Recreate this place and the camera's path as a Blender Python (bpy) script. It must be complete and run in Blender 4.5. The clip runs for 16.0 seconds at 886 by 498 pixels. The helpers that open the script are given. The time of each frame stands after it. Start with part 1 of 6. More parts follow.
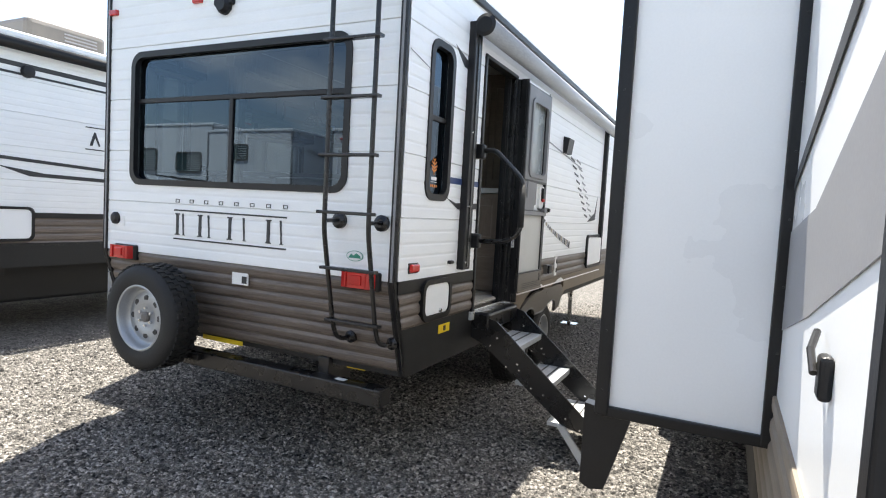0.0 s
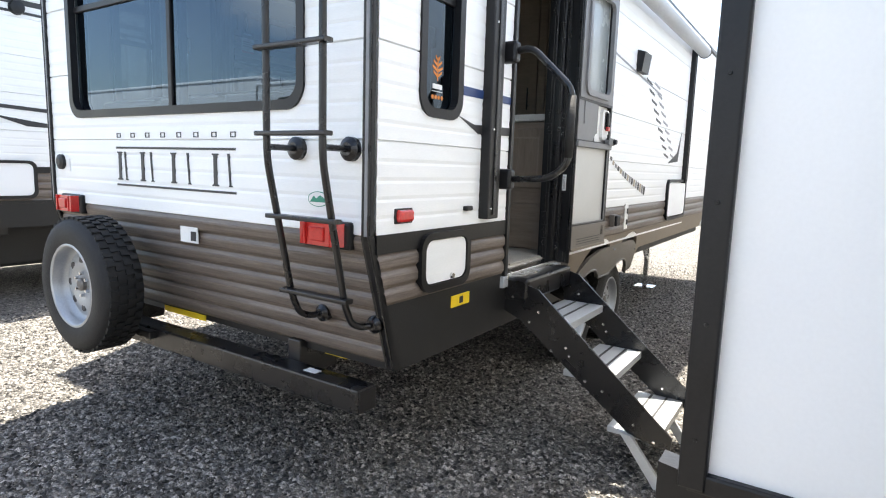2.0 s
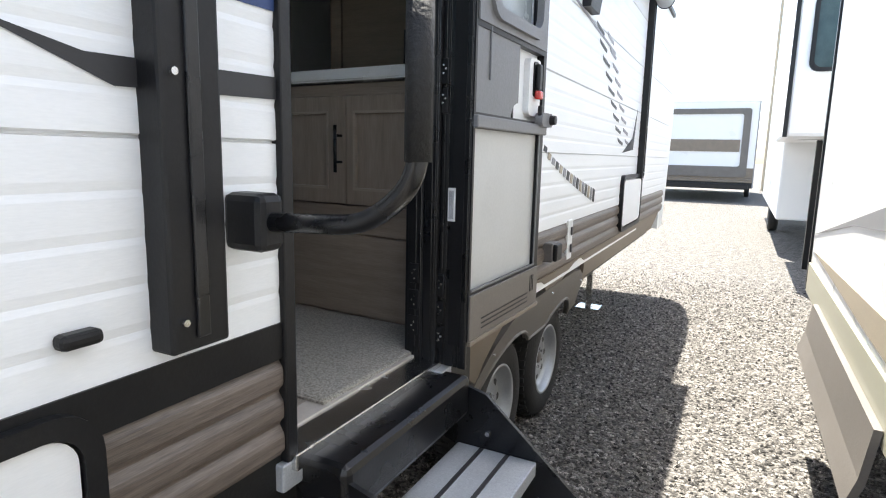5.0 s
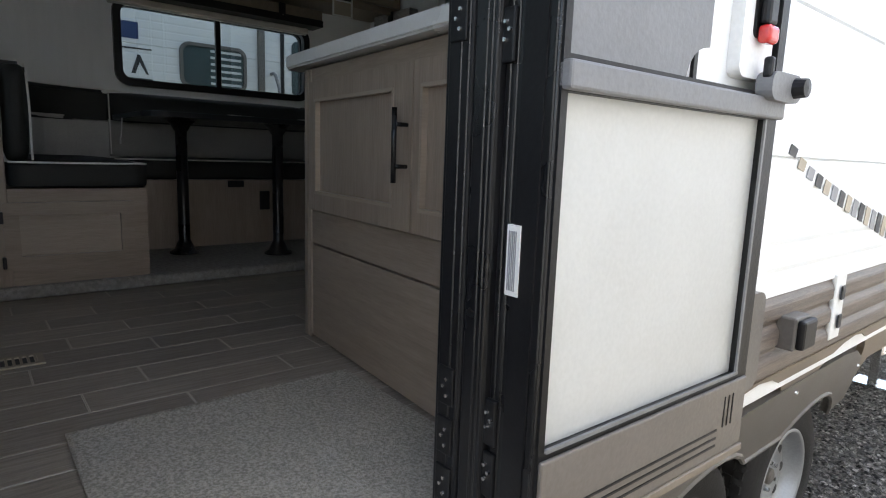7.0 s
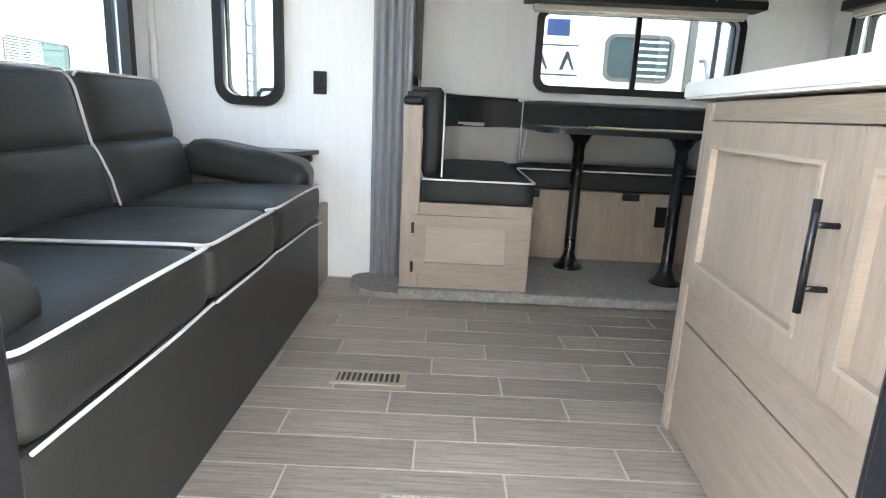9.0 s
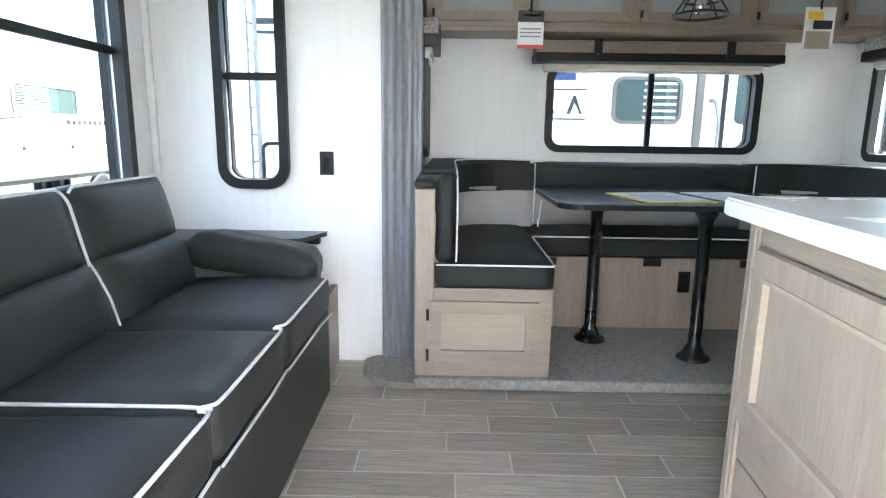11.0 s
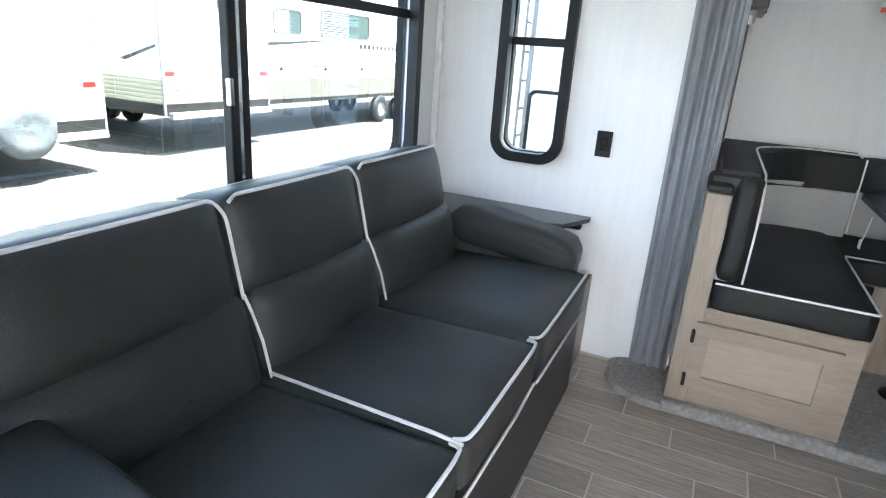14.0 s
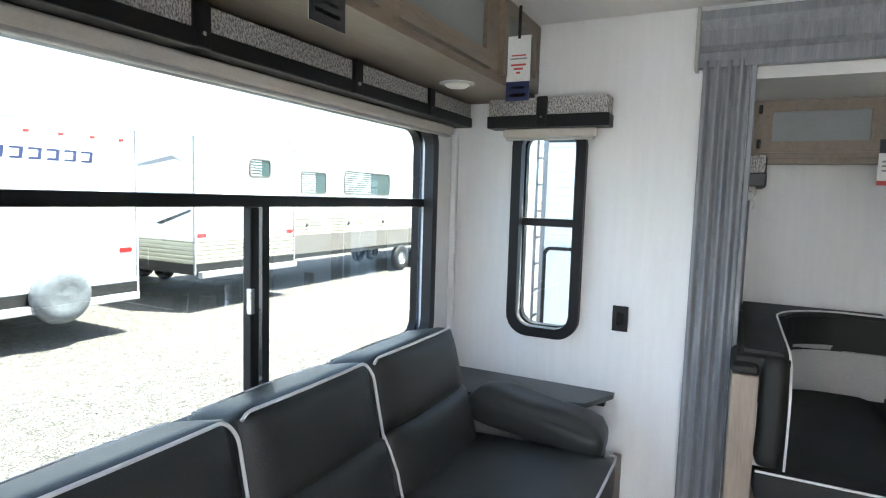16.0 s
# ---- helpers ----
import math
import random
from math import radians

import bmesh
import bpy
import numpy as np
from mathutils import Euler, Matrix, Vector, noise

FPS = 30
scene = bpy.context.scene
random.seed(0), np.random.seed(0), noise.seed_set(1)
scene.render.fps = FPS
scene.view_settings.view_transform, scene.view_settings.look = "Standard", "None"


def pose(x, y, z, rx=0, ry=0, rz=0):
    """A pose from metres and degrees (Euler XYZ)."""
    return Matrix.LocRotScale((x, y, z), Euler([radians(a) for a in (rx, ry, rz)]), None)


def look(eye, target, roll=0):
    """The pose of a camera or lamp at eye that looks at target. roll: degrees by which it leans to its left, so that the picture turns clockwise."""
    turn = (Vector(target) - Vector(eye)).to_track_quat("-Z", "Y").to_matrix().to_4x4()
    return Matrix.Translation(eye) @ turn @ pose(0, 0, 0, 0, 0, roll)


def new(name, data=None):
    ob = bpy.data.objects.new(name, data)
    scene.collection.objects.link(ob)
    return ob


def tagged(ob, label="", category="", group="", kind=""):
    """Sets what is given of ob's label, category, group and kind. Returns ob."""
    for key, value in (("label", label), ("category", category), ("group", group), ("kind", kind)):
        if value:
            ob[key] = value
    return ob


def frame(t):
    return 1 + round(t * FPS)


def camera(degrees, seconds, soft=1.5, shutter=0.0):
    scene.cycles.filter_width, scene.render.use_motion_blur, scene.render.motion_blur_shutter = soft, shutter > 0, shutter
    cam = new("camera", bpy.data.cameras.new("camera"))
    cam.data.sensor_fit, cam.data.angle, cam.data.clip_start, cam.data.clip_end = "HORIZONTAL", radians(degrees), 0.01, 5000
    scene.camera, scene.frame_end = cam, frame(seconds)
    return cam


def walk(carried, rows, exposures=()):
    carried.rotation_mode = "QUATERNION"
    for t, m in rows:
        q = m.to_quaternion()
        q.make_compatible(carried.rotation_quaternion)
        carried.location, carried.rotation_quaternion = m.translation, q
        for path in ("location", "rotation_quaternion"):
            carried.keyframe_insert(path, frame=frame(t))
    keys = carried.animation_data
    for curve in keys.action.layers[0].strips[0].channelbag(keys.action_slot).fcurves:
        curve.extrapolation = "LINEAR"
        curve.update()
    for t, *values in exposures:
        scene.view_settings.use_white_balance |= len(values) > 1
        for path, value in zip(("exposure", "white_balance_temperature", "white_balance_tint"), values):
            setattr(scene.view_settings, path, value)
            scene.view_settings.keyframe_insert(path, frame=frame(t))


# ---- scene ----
cam = camera(74.6, 16.0, soft=1.1)
PATH = [
    (0, (1.612, -2.709, 1.622), (0.732, -0.918, 1.496), 3.2),
    (0.5, (1.615, -2.461, 1.583), (0.61, -0.738, 1.43), 3.0),
    (1, (1.579, -2.222, 1.545), (0.474, -0.567, 1.348), 2.7),
    (1.5, (1.536, -1.924, 1.503), (0.403, -0.294, 1.258), 2.3),
    (2, (1.389, -1.635, 1.485), (0.304, 0.022, 1.209), 1.8),
    (2.5, (1.242, -1.334, 1.492), (0.176, 0.337, 1.222), 1.5),
    (3, (1.132, -0.98, 1.522), (0.098, 0.71, 1.251), 1.7),
    (3.5, (1.026, -0.701, 1.556), (0.04, 1.017, 1.28), 1.6),
    (4, (0.909, -0.412, 1.594), (0.006, 1.348, 1.297), 1.3),
    (4.2, (0.864, -0.296, 1.59), (0.001, 1.481, 1.276), 1.5),
    (6.3, (0.713, 0.925, 1.533), (-0.477, 2.499, 1.206), 1.2),
    (6.5, (0.67, 0.994, 1.534), (-0.604, 2.501, 1.206), 1.3),
    (7, (0.583, 1.145, 1.554), (-0.937, 2.406, 1.237), 2.0),
    (7.5, (0.479, 1.264, 1.579), (-1.293, 2.135, 1.261), 2.9),
    (8, (0.397, 1.373, 1.657), (-1.531, 1.765, 1.296), 4.2),
    (8.5, (0.347, 1.385, 1.726), (-1.603, 1.45, 1.284), 3.4),
    (8.7, (0.332, 1.381, 1.73), (-1.613, 1.395, 1.265), 3.1),
    (10.8, (0.141, 1.331, 1.979), (-1.819, 1.316, 1.582), 0.7),
    (11, (0.136, 1.328, 1.981), (-1.825, 1.307, 1.593), 0.8),
    (11.5, (0.071, 1.356, 1.981), (-1.887, 1.292, 1.581), 0.6),
    (12, (-0.029, 1.369, 2.067), (-1.975, 1.202, 1.637), 0.7),
    (12.5, (-0.052, 1.338, 2.161), (-1.954, 0.976, 1.659), 1.0),
    (13, (-0.055, 1.266, 2.165), (-1.894, 0.715, 1.602), 1.5),
    (13.5, (-0.063, 1.212, 2.15), (-1.844, 0.527, 1.55), 2.6),
    (14, (-0.05, 1.182, 2.145), (-1.782, 0.412, 1.506), 4.1),
    (14.5, (-0.052, 1.16, 2.147), (-1.755, 0.323, 1.514), 4.8),
    (15, (-0.069, 1.146, 2.16), (-1.779, 0.275, 1.599), 4.7),
    (15.5, (-0.078, 1.15, 2.236), (-1.828, 0.26, 1.859), 3.3),
    (16, (-0.078, 1.182, 2.298), (-1.856, 0.282, 2.123), 1.7),
]
walk(cam, [(t, look(eye, target, roll)) for t, eye, target, roll in PATH], exposures=[(0, 1.72, 6900, 8), (0.5, 1.92, 7000, 8), (1.0, 2.03, 7040, 8), (1.5, 2.17, 7040, 8), (2.0, 2.25, 6960, 8), (2.5, 2.25, 6800, 8), (3.5, 2.27, 6760, 8), (4.2, 2.12, 6740, 8), (6.3, 2.2, 6740, 8), (6.5, 2.2, 6740, 8), (7.0, 2.7, 6760, 8), (7.5, 3.75, 6800, 8), (8.2, 4.82, 6960, 8), (8.7, 5.48, 7000, 8), (11, 5.88, 6620, 8), (12, 5.78, 6580, 8), (13, 5.62, 6580, 8), (14.5, 5.5, 6590, 8), (15.2, 5.4, 6600, 8), (16, 5.08, 6640, 8)])

# ---- world and light ----
SUN_DIR = Vector((-0.15, 0.36, 1.0)).normalized()
world = bpy.data.worlds.new("world")
scene.world = world
world.use_nodes = True
wn, wl = world.node_tree.nodes, world.node_tree.links
wn.clear()
w_out, w_bg, w_sky = wn.new("ShaderNodeOutputWorld"), wn.new("ShaderNodeBackground"), wn.new("ShaderNodeTexSky")
w_sky.sky_type, w_sky.sun_disc = "NISHITA", False
w_sky.sun_elevation = math.asin(SUN_DIR.z)
w_sky.sun_rotation = math.atan2(SUN_DIR.x, SUN_DIR.y)
w_sky.dust_density = 1.6
w_bg.inputs["Strength"].default_value = 0.11
# clouds drawn on the sky dome
w_co, w_map, w_noise, w_ramp, w_mix = wn.new("ShaderNodeTexCoord"), wn.new("ShaderNodeMapping"), wn.new("ShaderNodeTexNoise"), wn.new("ShaderNodeValToRGB"), wn.new("ShaderNodeMix")
w_map.inputs["Scale"].default_value = (1, 1, 2.6)
w_noise.inputs["Scale"].default_value, w_noise.inputs["Detail"].default_value = 2.6, 8
w_ramp.color_ramp.elements[0].position, w_ramp.color_ramp.elements[1].position = 0.57, 0.74
w_mix.data_type = "RGBA"
w_mix.inputs["B"].default_value = (7.0, 7.0, 7.2, 1)
wl.new(w_co.outputs["Generated"], w_map.inputs[0])
wl.new(w_map.outputs[0], w_noise.inputs["Vector"])
wl.new(w_noise.outputs["Fac"], w_ramp.inputs[0])
wl.new(w_ramp.outputs[0], w_mix.inputs["Factor"])
wl.new(w_sky.outputs[0], w_mix.inputs["A"])
wl.new(w_mix.outputs["Result"], w_bg.inputs["Color"])
wl.new(w_bg.outputs[0], w_out.inputs[0])
sun = new("sun", bpy.data.lights.new("sun", "SUN"))
sun.data.energy, sun.data.angle, sun.data.color = 5.0, radians(0.53), (1, 0.96, 0.9)
sun.matrix_world = look(SUN_DIR * 30, (0, 0, 0))


# ---- small mesh tools ----
def link_mesh(name, bm, material, smooth=False):
    me = bpy.data.meshes.new(name)
    bmesh.ops.recalc_face_normals(bm, faces=bm.faces[:])
    bm.to_mesh(me)
    bm.free()
    if smooth:
        for p in me.polygons:
            p.use_smooth = True
    for m in (material if isinstance(material, (list, tuple)) else [material]):
        me.materials.append(m)
    return new(name, me)


def part(name, bm, material, parent=None, label="", smooth=False):
    ob = link_mesh(name, bm, material, smooth)
    if parent is not None:
        ob.parent = parent
        if tuple(parent.location) != (0, 0, 0) or tuple(parent.rotation_euler) != (0, 0, 0):
            ob.matrix_parent_inverse = parent.matrix_basis.inverted()
    if label:
        ob["label"] = label
    return ob


def thing(name, label, category, group="", at=(0, 0, 0)):
    ob = new(name)
    ob.location = at
    ob.empty_display_size = 0.05
    return tagged(ob, label, category, group)


def struct(name, bm, material, label, category, smooth=False):
    return tagged(link_mesh(name, bm, material, smooth), label, category, kind="structure")


def box(bm, x0, x1, y0, y1, z0, z1, bevel=0.0, seg=2):
    m = Matrix.LocRotScale(((x0 + x1) / 2, (y0 + y1) / 2, (z0 + z1) / 2), None, (abs(x1 - x0), abs(y1 - y0), abs(z1 - z0)))
    vs = bmesh.ops.create_cube(bm, size=1, matrix=m)["verts"]
    if bevel:
        es = list({e for v in vs for e in v.link_edges})
        bmesh.ops.bevel(bm, geom=es, offset=bevel, segments=seg, affect="EDGES", profile=0.5)
    return bm


def B(x0, x1, y0, y1, z0, z1, bevel=0.0, seg=2):
    return box(bmesh.new(), x0, x1, y0, y1, z0, z1, bevel, seg)


def rrect(u0, v0, u1, v1, r, n=6):
    pts = []
    for cx, cy, a0 in ((u1 - r, v1 - r, 0), (u0 + r, v1 - r, 90), (u0 + r, v0 + r, 180), (u1 - r, v0 + r, 270)):
        for k in range(n + 1):
            a = radians(a0 + 90 * k / n)
            pts.append((cx + r * math.cos(a), cy + r * math.sin(a)))
    return pts


def to3(axis, a, u, v):
    return (a, u, v) if axis == "x" else (u, a, v) if axis == "y" else (u, v, a)


def prism(bm, pts, axis, a0, a1):
    lo = [bm.verts.new(to3(axis, a0, *p)) for p in pts]
    hi = [bm.verts.new(to3(axis, a1, *p)) for p in pts]
    bm.faces.new(lo)
    bm.faces.new(hi)
    for i in range(len(pts)):
        j = (i + 1) % len(pts)
        bm.faces.new((lo[i], lo[j], hi[j], hi[i]))
    return bm


def ring(bm, outer, inner, axis, a0, a1):
    loops = [[bm.verts.new(to3(axis, a, *p)) for p in pts] for a in (a0, a1) for pts in (outer, inner)]
    n = len(outer)
    for i in range(n):
        j = (i + 1) % n
        o0, i0, o1, i1 = loops
        bm.faces.new((o0[i], o0[j], i0[j], i0[i]))
        bm.faces.new((o1[i], o1[j], i1[j], i1[i]))
        bm.faces.new((o0[i], o0[j], o1[j], o1[i]))
        bm.faces.new((i0[i], i0[j], i1[j], i1[i]))
    return bm


def tube(bm, pts, r, seg=10, caps=True):
    pts = [Vector(p) for p in pts]
    rings, side = [], None
    for i, p in enumerate(pts):
        t = (pts[min(i + 1, len(pts) - 1)] - pts[max(i - 1, 0)]).normalized()
        if side is None:
            side = t.orthogonal().normalized()
        side = (side - t * side.dot(t)).normalized()
        up = t.cross(side)
        rings.append([bm.verts.new(p + (side * math.cos(2 * math.pi * k / seg) + up * math.sin(2 * math.pi * k / seg)) * r) for k in range(seg)])
    for a, b in zip(rings, rings[1:]):
        for k in range(seg):
            bm.faces.new((a[k], a[(k + 1) % seg], b[(k + 1) % seg], b[k]))
    if caps:
        bm.faces.new(rings[0])
        bm.faces.new(rings[-1])
    return bm


def bend(pts, r=0.05, n=5):
    """A polyline with its inner corners rounded."""
    pts = [Vector(p) for p in pts]
    out = [pts[0]]
    for a, b, c in zip(pts, pts[1:], pts[2:]):
        d0, d1 = (a - b), (c - b)
        k = min(r, d0.length * 0.45, d1.length * 0.45)
        p0, p1 = b + d0.normalized() * k, b + d1.normalized() * k
        for i in range(n + 1):
            s = i / n
            out.append(p0 * (1 - s) ** 2 + b * 2 * s * (1 - s) + p1 * s ** 2)
    out.append(pts[-1])
    return out


def lathe(bm, prof, centre, axis="y", seg=32, closed=True):
    """Turns a profile of (radius, along) round an axis through centre."""
    cx, cy, cz = centre
    rings = []
    for r, a in prof:
        row = []
        for k in range(seg):
            c, s = math.cos(2 * math.pi * k / seg) * r, math.sin(2 * math.pi * k / seg) * r
            row.append(bm.verts.new((cx + c, cy + a, cz + s) if axis == "y" else (cx + a, cy + c, cz + s) if axis == "x" else (cx + c, cy + s, cz + a)))
        rings.append(row)
    for a, b in zip(rings, rings[1:]):
        for k in range(seg):
            bm.faces.new((a[k], a[(k + 1) % seg], b[(k + 1) % seg], b[k]))
    for row, (r, _) in ((rings[0], prof[0]), (rings[-1], prof[-1])):
        if r > 1e-5 and closed:
            bm.faces.new(row)
    return bm


def panel_wall(bm, axis, a0, a1, u0, u1, v0, v1, holes=()):
    """A slab with rectangular openings cut through it."""
    us = sorted({u0, u1, *[h[0] for h in holes], *[h[1] for h in holes]})
    vs = sorted({v0, v1, *[h[2] for h in holes], *[h[3] for h in holes]})
    us, vs = [u for u in us if u0 <= u <= u1], [v for v in vs if v0 <= v <= v1]
    solid = {}
    for i in range(len(us) - 1):
        for j in range(len(vs) - 1):
            cu, cv = (us[i] + us[i + 1]) / 2, (vs[j] + vs[j + 1]) / 2
            solid[i, j] = not any(h[0] < cu < h[1] and h[2] < cv < h[3] for h in holes)
    grid = {}

    def vert(i, j, k):
        if (i, j, k) not in grid:
            grid[i, j, k] = bm.verts.new(to3(axis, (a0, a1)[k], us[i], vs[j]))
        return grid[i, j, k]
    for (i, j), ok in solid.items():
        if not ok:
            continue
        for k in (0, 1):
            bm.faces.new([vert(i, j, k), vert(i + 1, j, k), vert(i + 1, j + 1, k), vert(i, j + 1, k)])
        for di, dj, e in ((-1, 0, ((i, j), (i, j + 1))), (1, 0, ((i + 1, j), (i + 1, j + 1))), (0, -1, ((i, j), (i + 1, j))), (0, 1, ((i, j + 1), (i + 1, j + 1)))):
            if not solid.get((i + di, j + dj), False):
                (p, q) = e
                bm.faces.new([vert(*p, 0), vert(*q, 0), vert(*q, 1), vert(*p, 1)])
    return bm


def siding(bm, axis, base, sign, u0, u1, prof, holes=(), lean=None):
    """A ribbed sheet: prof is a list of (height, proud); lean(z) shifts it in."""
    zs = sorted({*[p[0] for p in prof], *[z for h in holes for z in h[2:] if prof[0][0] < z < prof[-1][0]]})
    pz, po = [p[0] for p in prof], [p[1] for p in prof]
    off = [float(np.interp(z, pz, po)) for z in zs]
    first = u0
    for a in range(len(zs) - 1):
        u0 = first(zs[a]) if callable(first) else first
        zc = (zs[a] + zs[a + 1]) / 2
        cuts = sorted((max(h[0], u0), min(h[1], u1)) for h in holes if h[2] < zc < h[3] and h[1] > u0 and h[0] < u1)
        spans, s = [], u0
        for c0, c1 in cuts:
            if c0 > s:
                spans.append((s, c0))
            s = max(s, c1)
        if s < u1:
            spans.append((s, u1))
        for s0, s1 in spans:
            vs = []
            for u, k in ((s0, a), (s1, a), (s1, a + 1), (s0, a + 1)):
                if callable(first) and u == u0:
                    u = first(zs[k])
                v = base + sign * off[k] + (lean(zs[k]) if lean else 0)
                vs.append(bm.verts.new(to3(axis, v, u, zs[k])))
            bm.faces.new(vs)
    return bm


def ribs(z0, z1, pitch, depth, flat=0.62):
    prof, z = [], z0
    while z < z1 - 1e-4:
        for f, o in ((0, 0), (0.10, 0.35), (0.2, 0.9), (0.3, 1), (flat, 1), (flat + 0.12, 0.8), (0.95, 0)):
            if z + f * pitch < z1:
                prof.append((z + f * pitch, o * depth))
        z += pitch
    prof.append((z1, 0))
    return prof


def laps(z0, z1, course=0.354):
    """White siding: broad courses with a shut seam and soft shallow flutes."""
    prof, z = [], z0
    while z < z1 - 1e-4:
        for f, o in ((0, 0.001), (0.008, 0.0075), (0.15, 0.0065), (0.18, 0.0042), (0.22, 0.0065), (0.35, 0.0065), (0.38, 0.0042), (0.42, 0.0065), (0.55, 0.0065), (0.58, 0.0042), (0.62, 0.0065), (0.75, 0.0065), (0.78, 0.0042), (0.82, 0.0065), (0.985, 0.006), (0.989, -0.004), (0.999, -0.004)):
            if z + f * course < z1:
                prof.append((z + f * course, o))
        z += course
    prof.append((z1, 0))
    return prof


# ---- materials ----
def material(name, base, rough=0.5, metal=0.0, dark=None, scale=6.0, fine=120.0, bump=0.05, stretch=(1, 1, 1), spread=(0.35, 0.7), coat=0.0, rough_var=0.1, bump_scale=None, spec=0.5):
    m = bpy.data.materials.new(name)
    m.use_nodes = True
    n, l = m.node_tree.nodes, m.node_tree.links
    p = n["Principled BSDF"]
    dark = dark or tuple(c * 0.86 for c in base)
    co, mp = n.new("ShaderNodeTexCoord"), n.new("ShaderNodeMapping")
    mp.inputs["Scale"].default_value = stretch
    l.new(co.outputs["Object"], mp.inputs[0])
    big, small = n.new("ShaderNodeTexNoise"), n.new("ShaderNodeTexNoise")
    big.inputs["Scale"].default_value, big.inputs["Detail"].default_value = scale, 5
    small.inputs["Scale"].default_value, small.inputs["Detail"].default_value = fine, 4
    l.new(mp.outputs[0], big.inputs["Vector"])
    l.new(mp.outputs[0], small.inputs["Vector"])
    add = n.new("ShaderNodeMath")
    add.operation = "MULTIPLY_ADD"
    add.inputs[1].default_value = 0.45
    l.new(small.outputs["Fac"], add.inputs[0])
    half = n.new("ShaderNodeMath")
    half.operation = "MULTIPLY"
    half.inputs[1].default_value = 0.55
    l.new(big.outputs["Fac"], half.inputs[0])
    l.new(half.outputs[0], add.inputs[2])
    ramp = n.new("ShaderNodeValToRGB")
    ramp.color_ramp.elements[0].position, ramp.color_ramp.elements[1].position = spread
    ramp.color_ramp.elements[0].color, ramp.color_ramp.elements[1].color = (*dark, 1), (*base, 1)
    l.new(add.outputs[0], ramp.inputs[0])
    l.new(ramp.outputs[0], p.inputs["Base Color"])
    rr = n.new("ShaderNodeMapRange")
    rr.inputs["To Min"].default_value, rr.inputs["To Max"].default_value = max(0.02, rough - rough_var), min(1, rough + rough_var)
    l.new(big.outputs["Fac"], rr.inputs["Value"])
    l.new(rr.outputs[0], p.inputs["Roughness"])
    p.inputs["Metallic"].default_value = metal
    p.inputs["Coat Weight"].default_value = coat
    p.inputs["Specular IOR Level"].default_value = spec
    if bump:
        b = n.new("ShaderNodeBump")
        b.inputs["Strength"].default_value, b.inputs["Distance"].default_value = min(1, bump * 4), 0.004
        l.new(small.outputs["Fac"], b.inputs["Height"])
        l.new(b.outputs[0], p.inputs["Normal"])
    return m


def wood_material(name, light, dark, grain=(1, 14, 14), rough=0.5, scale=5.0, bump=0.08):
    return material(name, light, rough, dark=dark, scale=scale, fine=26, stretch=grain, bump=bump, spread=(0.3, 0.68))


def vary_by_object(m, amount=0.25):
    """Each piece a little lighter or darker than the next."""
    n, l = m.node_tree.nodes, m.node_tree.links
    p = n["Principled BSDF"]
    src = p.inputs["Base Color"].links[0].from_socket
    info, mr, hsv = n.new("ShaderNodeObjectInfo"), n.new("ShaderNodeMapRange"), n.new("ShaderNodeHueSaturation")
    mr.inputs["To Min"].default_value, mr.inputs["To Max"].default_value = 1 - amount, 1 + amount
    l.new(info.outputs["Random"], mr.inputs["Value"])
    l.new(mr.outputs[0], hsv.inputs["Value"])
    l.new(src, hsv.inputs["Color"])
    l.new(hsv.outputs[0], p.inputs["Base Color"])
    return m


def glass_material(name, tint, rough=0.0, see=0.6):
    """A thin tinted pane: clear in part, mirror-like in part."""
    m = bpy.data.materials.new(name)
    m.use_nodes = True
    n, l = m.node_tree.nodes, m.node_tree.links
    n.clear()
    out, mix, tr, gl, fr = n.new("ShaderNodeOutputMaterial"), n.new("ShaderNodeMixShader"), n.new("ShaderNodeBsdfTransparent"), n.new("ShaderNodeBsdfGlossy"), n.new("ShaderNodeMapRange")
    lw = n.new("ShaderNodeLayerWeight")
    lw.inputs["Blend"].default_value = 0.35
    fr.inputs["To Min"].default_value, fr.inputs["To Max"].default_value = see, 0.24
    l.new(lw.outputs["Facing"], fr.inputs["Value"])
    tr.inputs["Color"].default_value = (*tint, 1)
    gl.inputs["Roughness"].default_value = rough
    # Blue of the reflected sky is put into the gloss colour.
    gl.inputs["Color"].default_value = (0.62, 0.80, 1, 1)
    l.new(fr.outputs[0], mix.inputs["Fac"])
    l.new(tr.outputs[0], mix.inputs[1])
    l.new(gl.outputs[0], mix.inputs[2])
    l.new(mix.outputs[0], out.inputs[0])
    return m


M_WHITE = material("white_siding", (0.86, 0.865, 0.855), 0.38, dark=(0.79, 0.80, 0.79), scale=2.5, bump=0.012, stretch=(1, 1, 6), fine=60)
M_BROWN = wood_material("woodgrain_siding", (0.215, 0.175, 0.145), (0.045, 0.035, 0.029), grain=(1.2, 1.2, 34), rough=0.42, scale=3.0, bump=0.02)
M_BLACK = material("black_trim", (0.012, 0.012, 0.013), 0.40, dark=(0.007, 0.007, 0.008), bump=0.03, spec=0.34)
M_GLOSSBLACK = material("black_painted_steel", (0.012, 0.012, 0.013), 0.28, dark=(0.007, 0.007, 0.008), bump=0.02)
M_DARKBELLY = material("black_belly_sheet", (0.011, 0.011, 0.011), 0.55, dark=(0.006, 0.006, 0.006), bump=0.06)
M_SKIRT = material("tan_painted_skirt", (0.235, 0.19, 0.145), 0.5, dark=(0.175, 0.145, 0.112), bump=0.02)
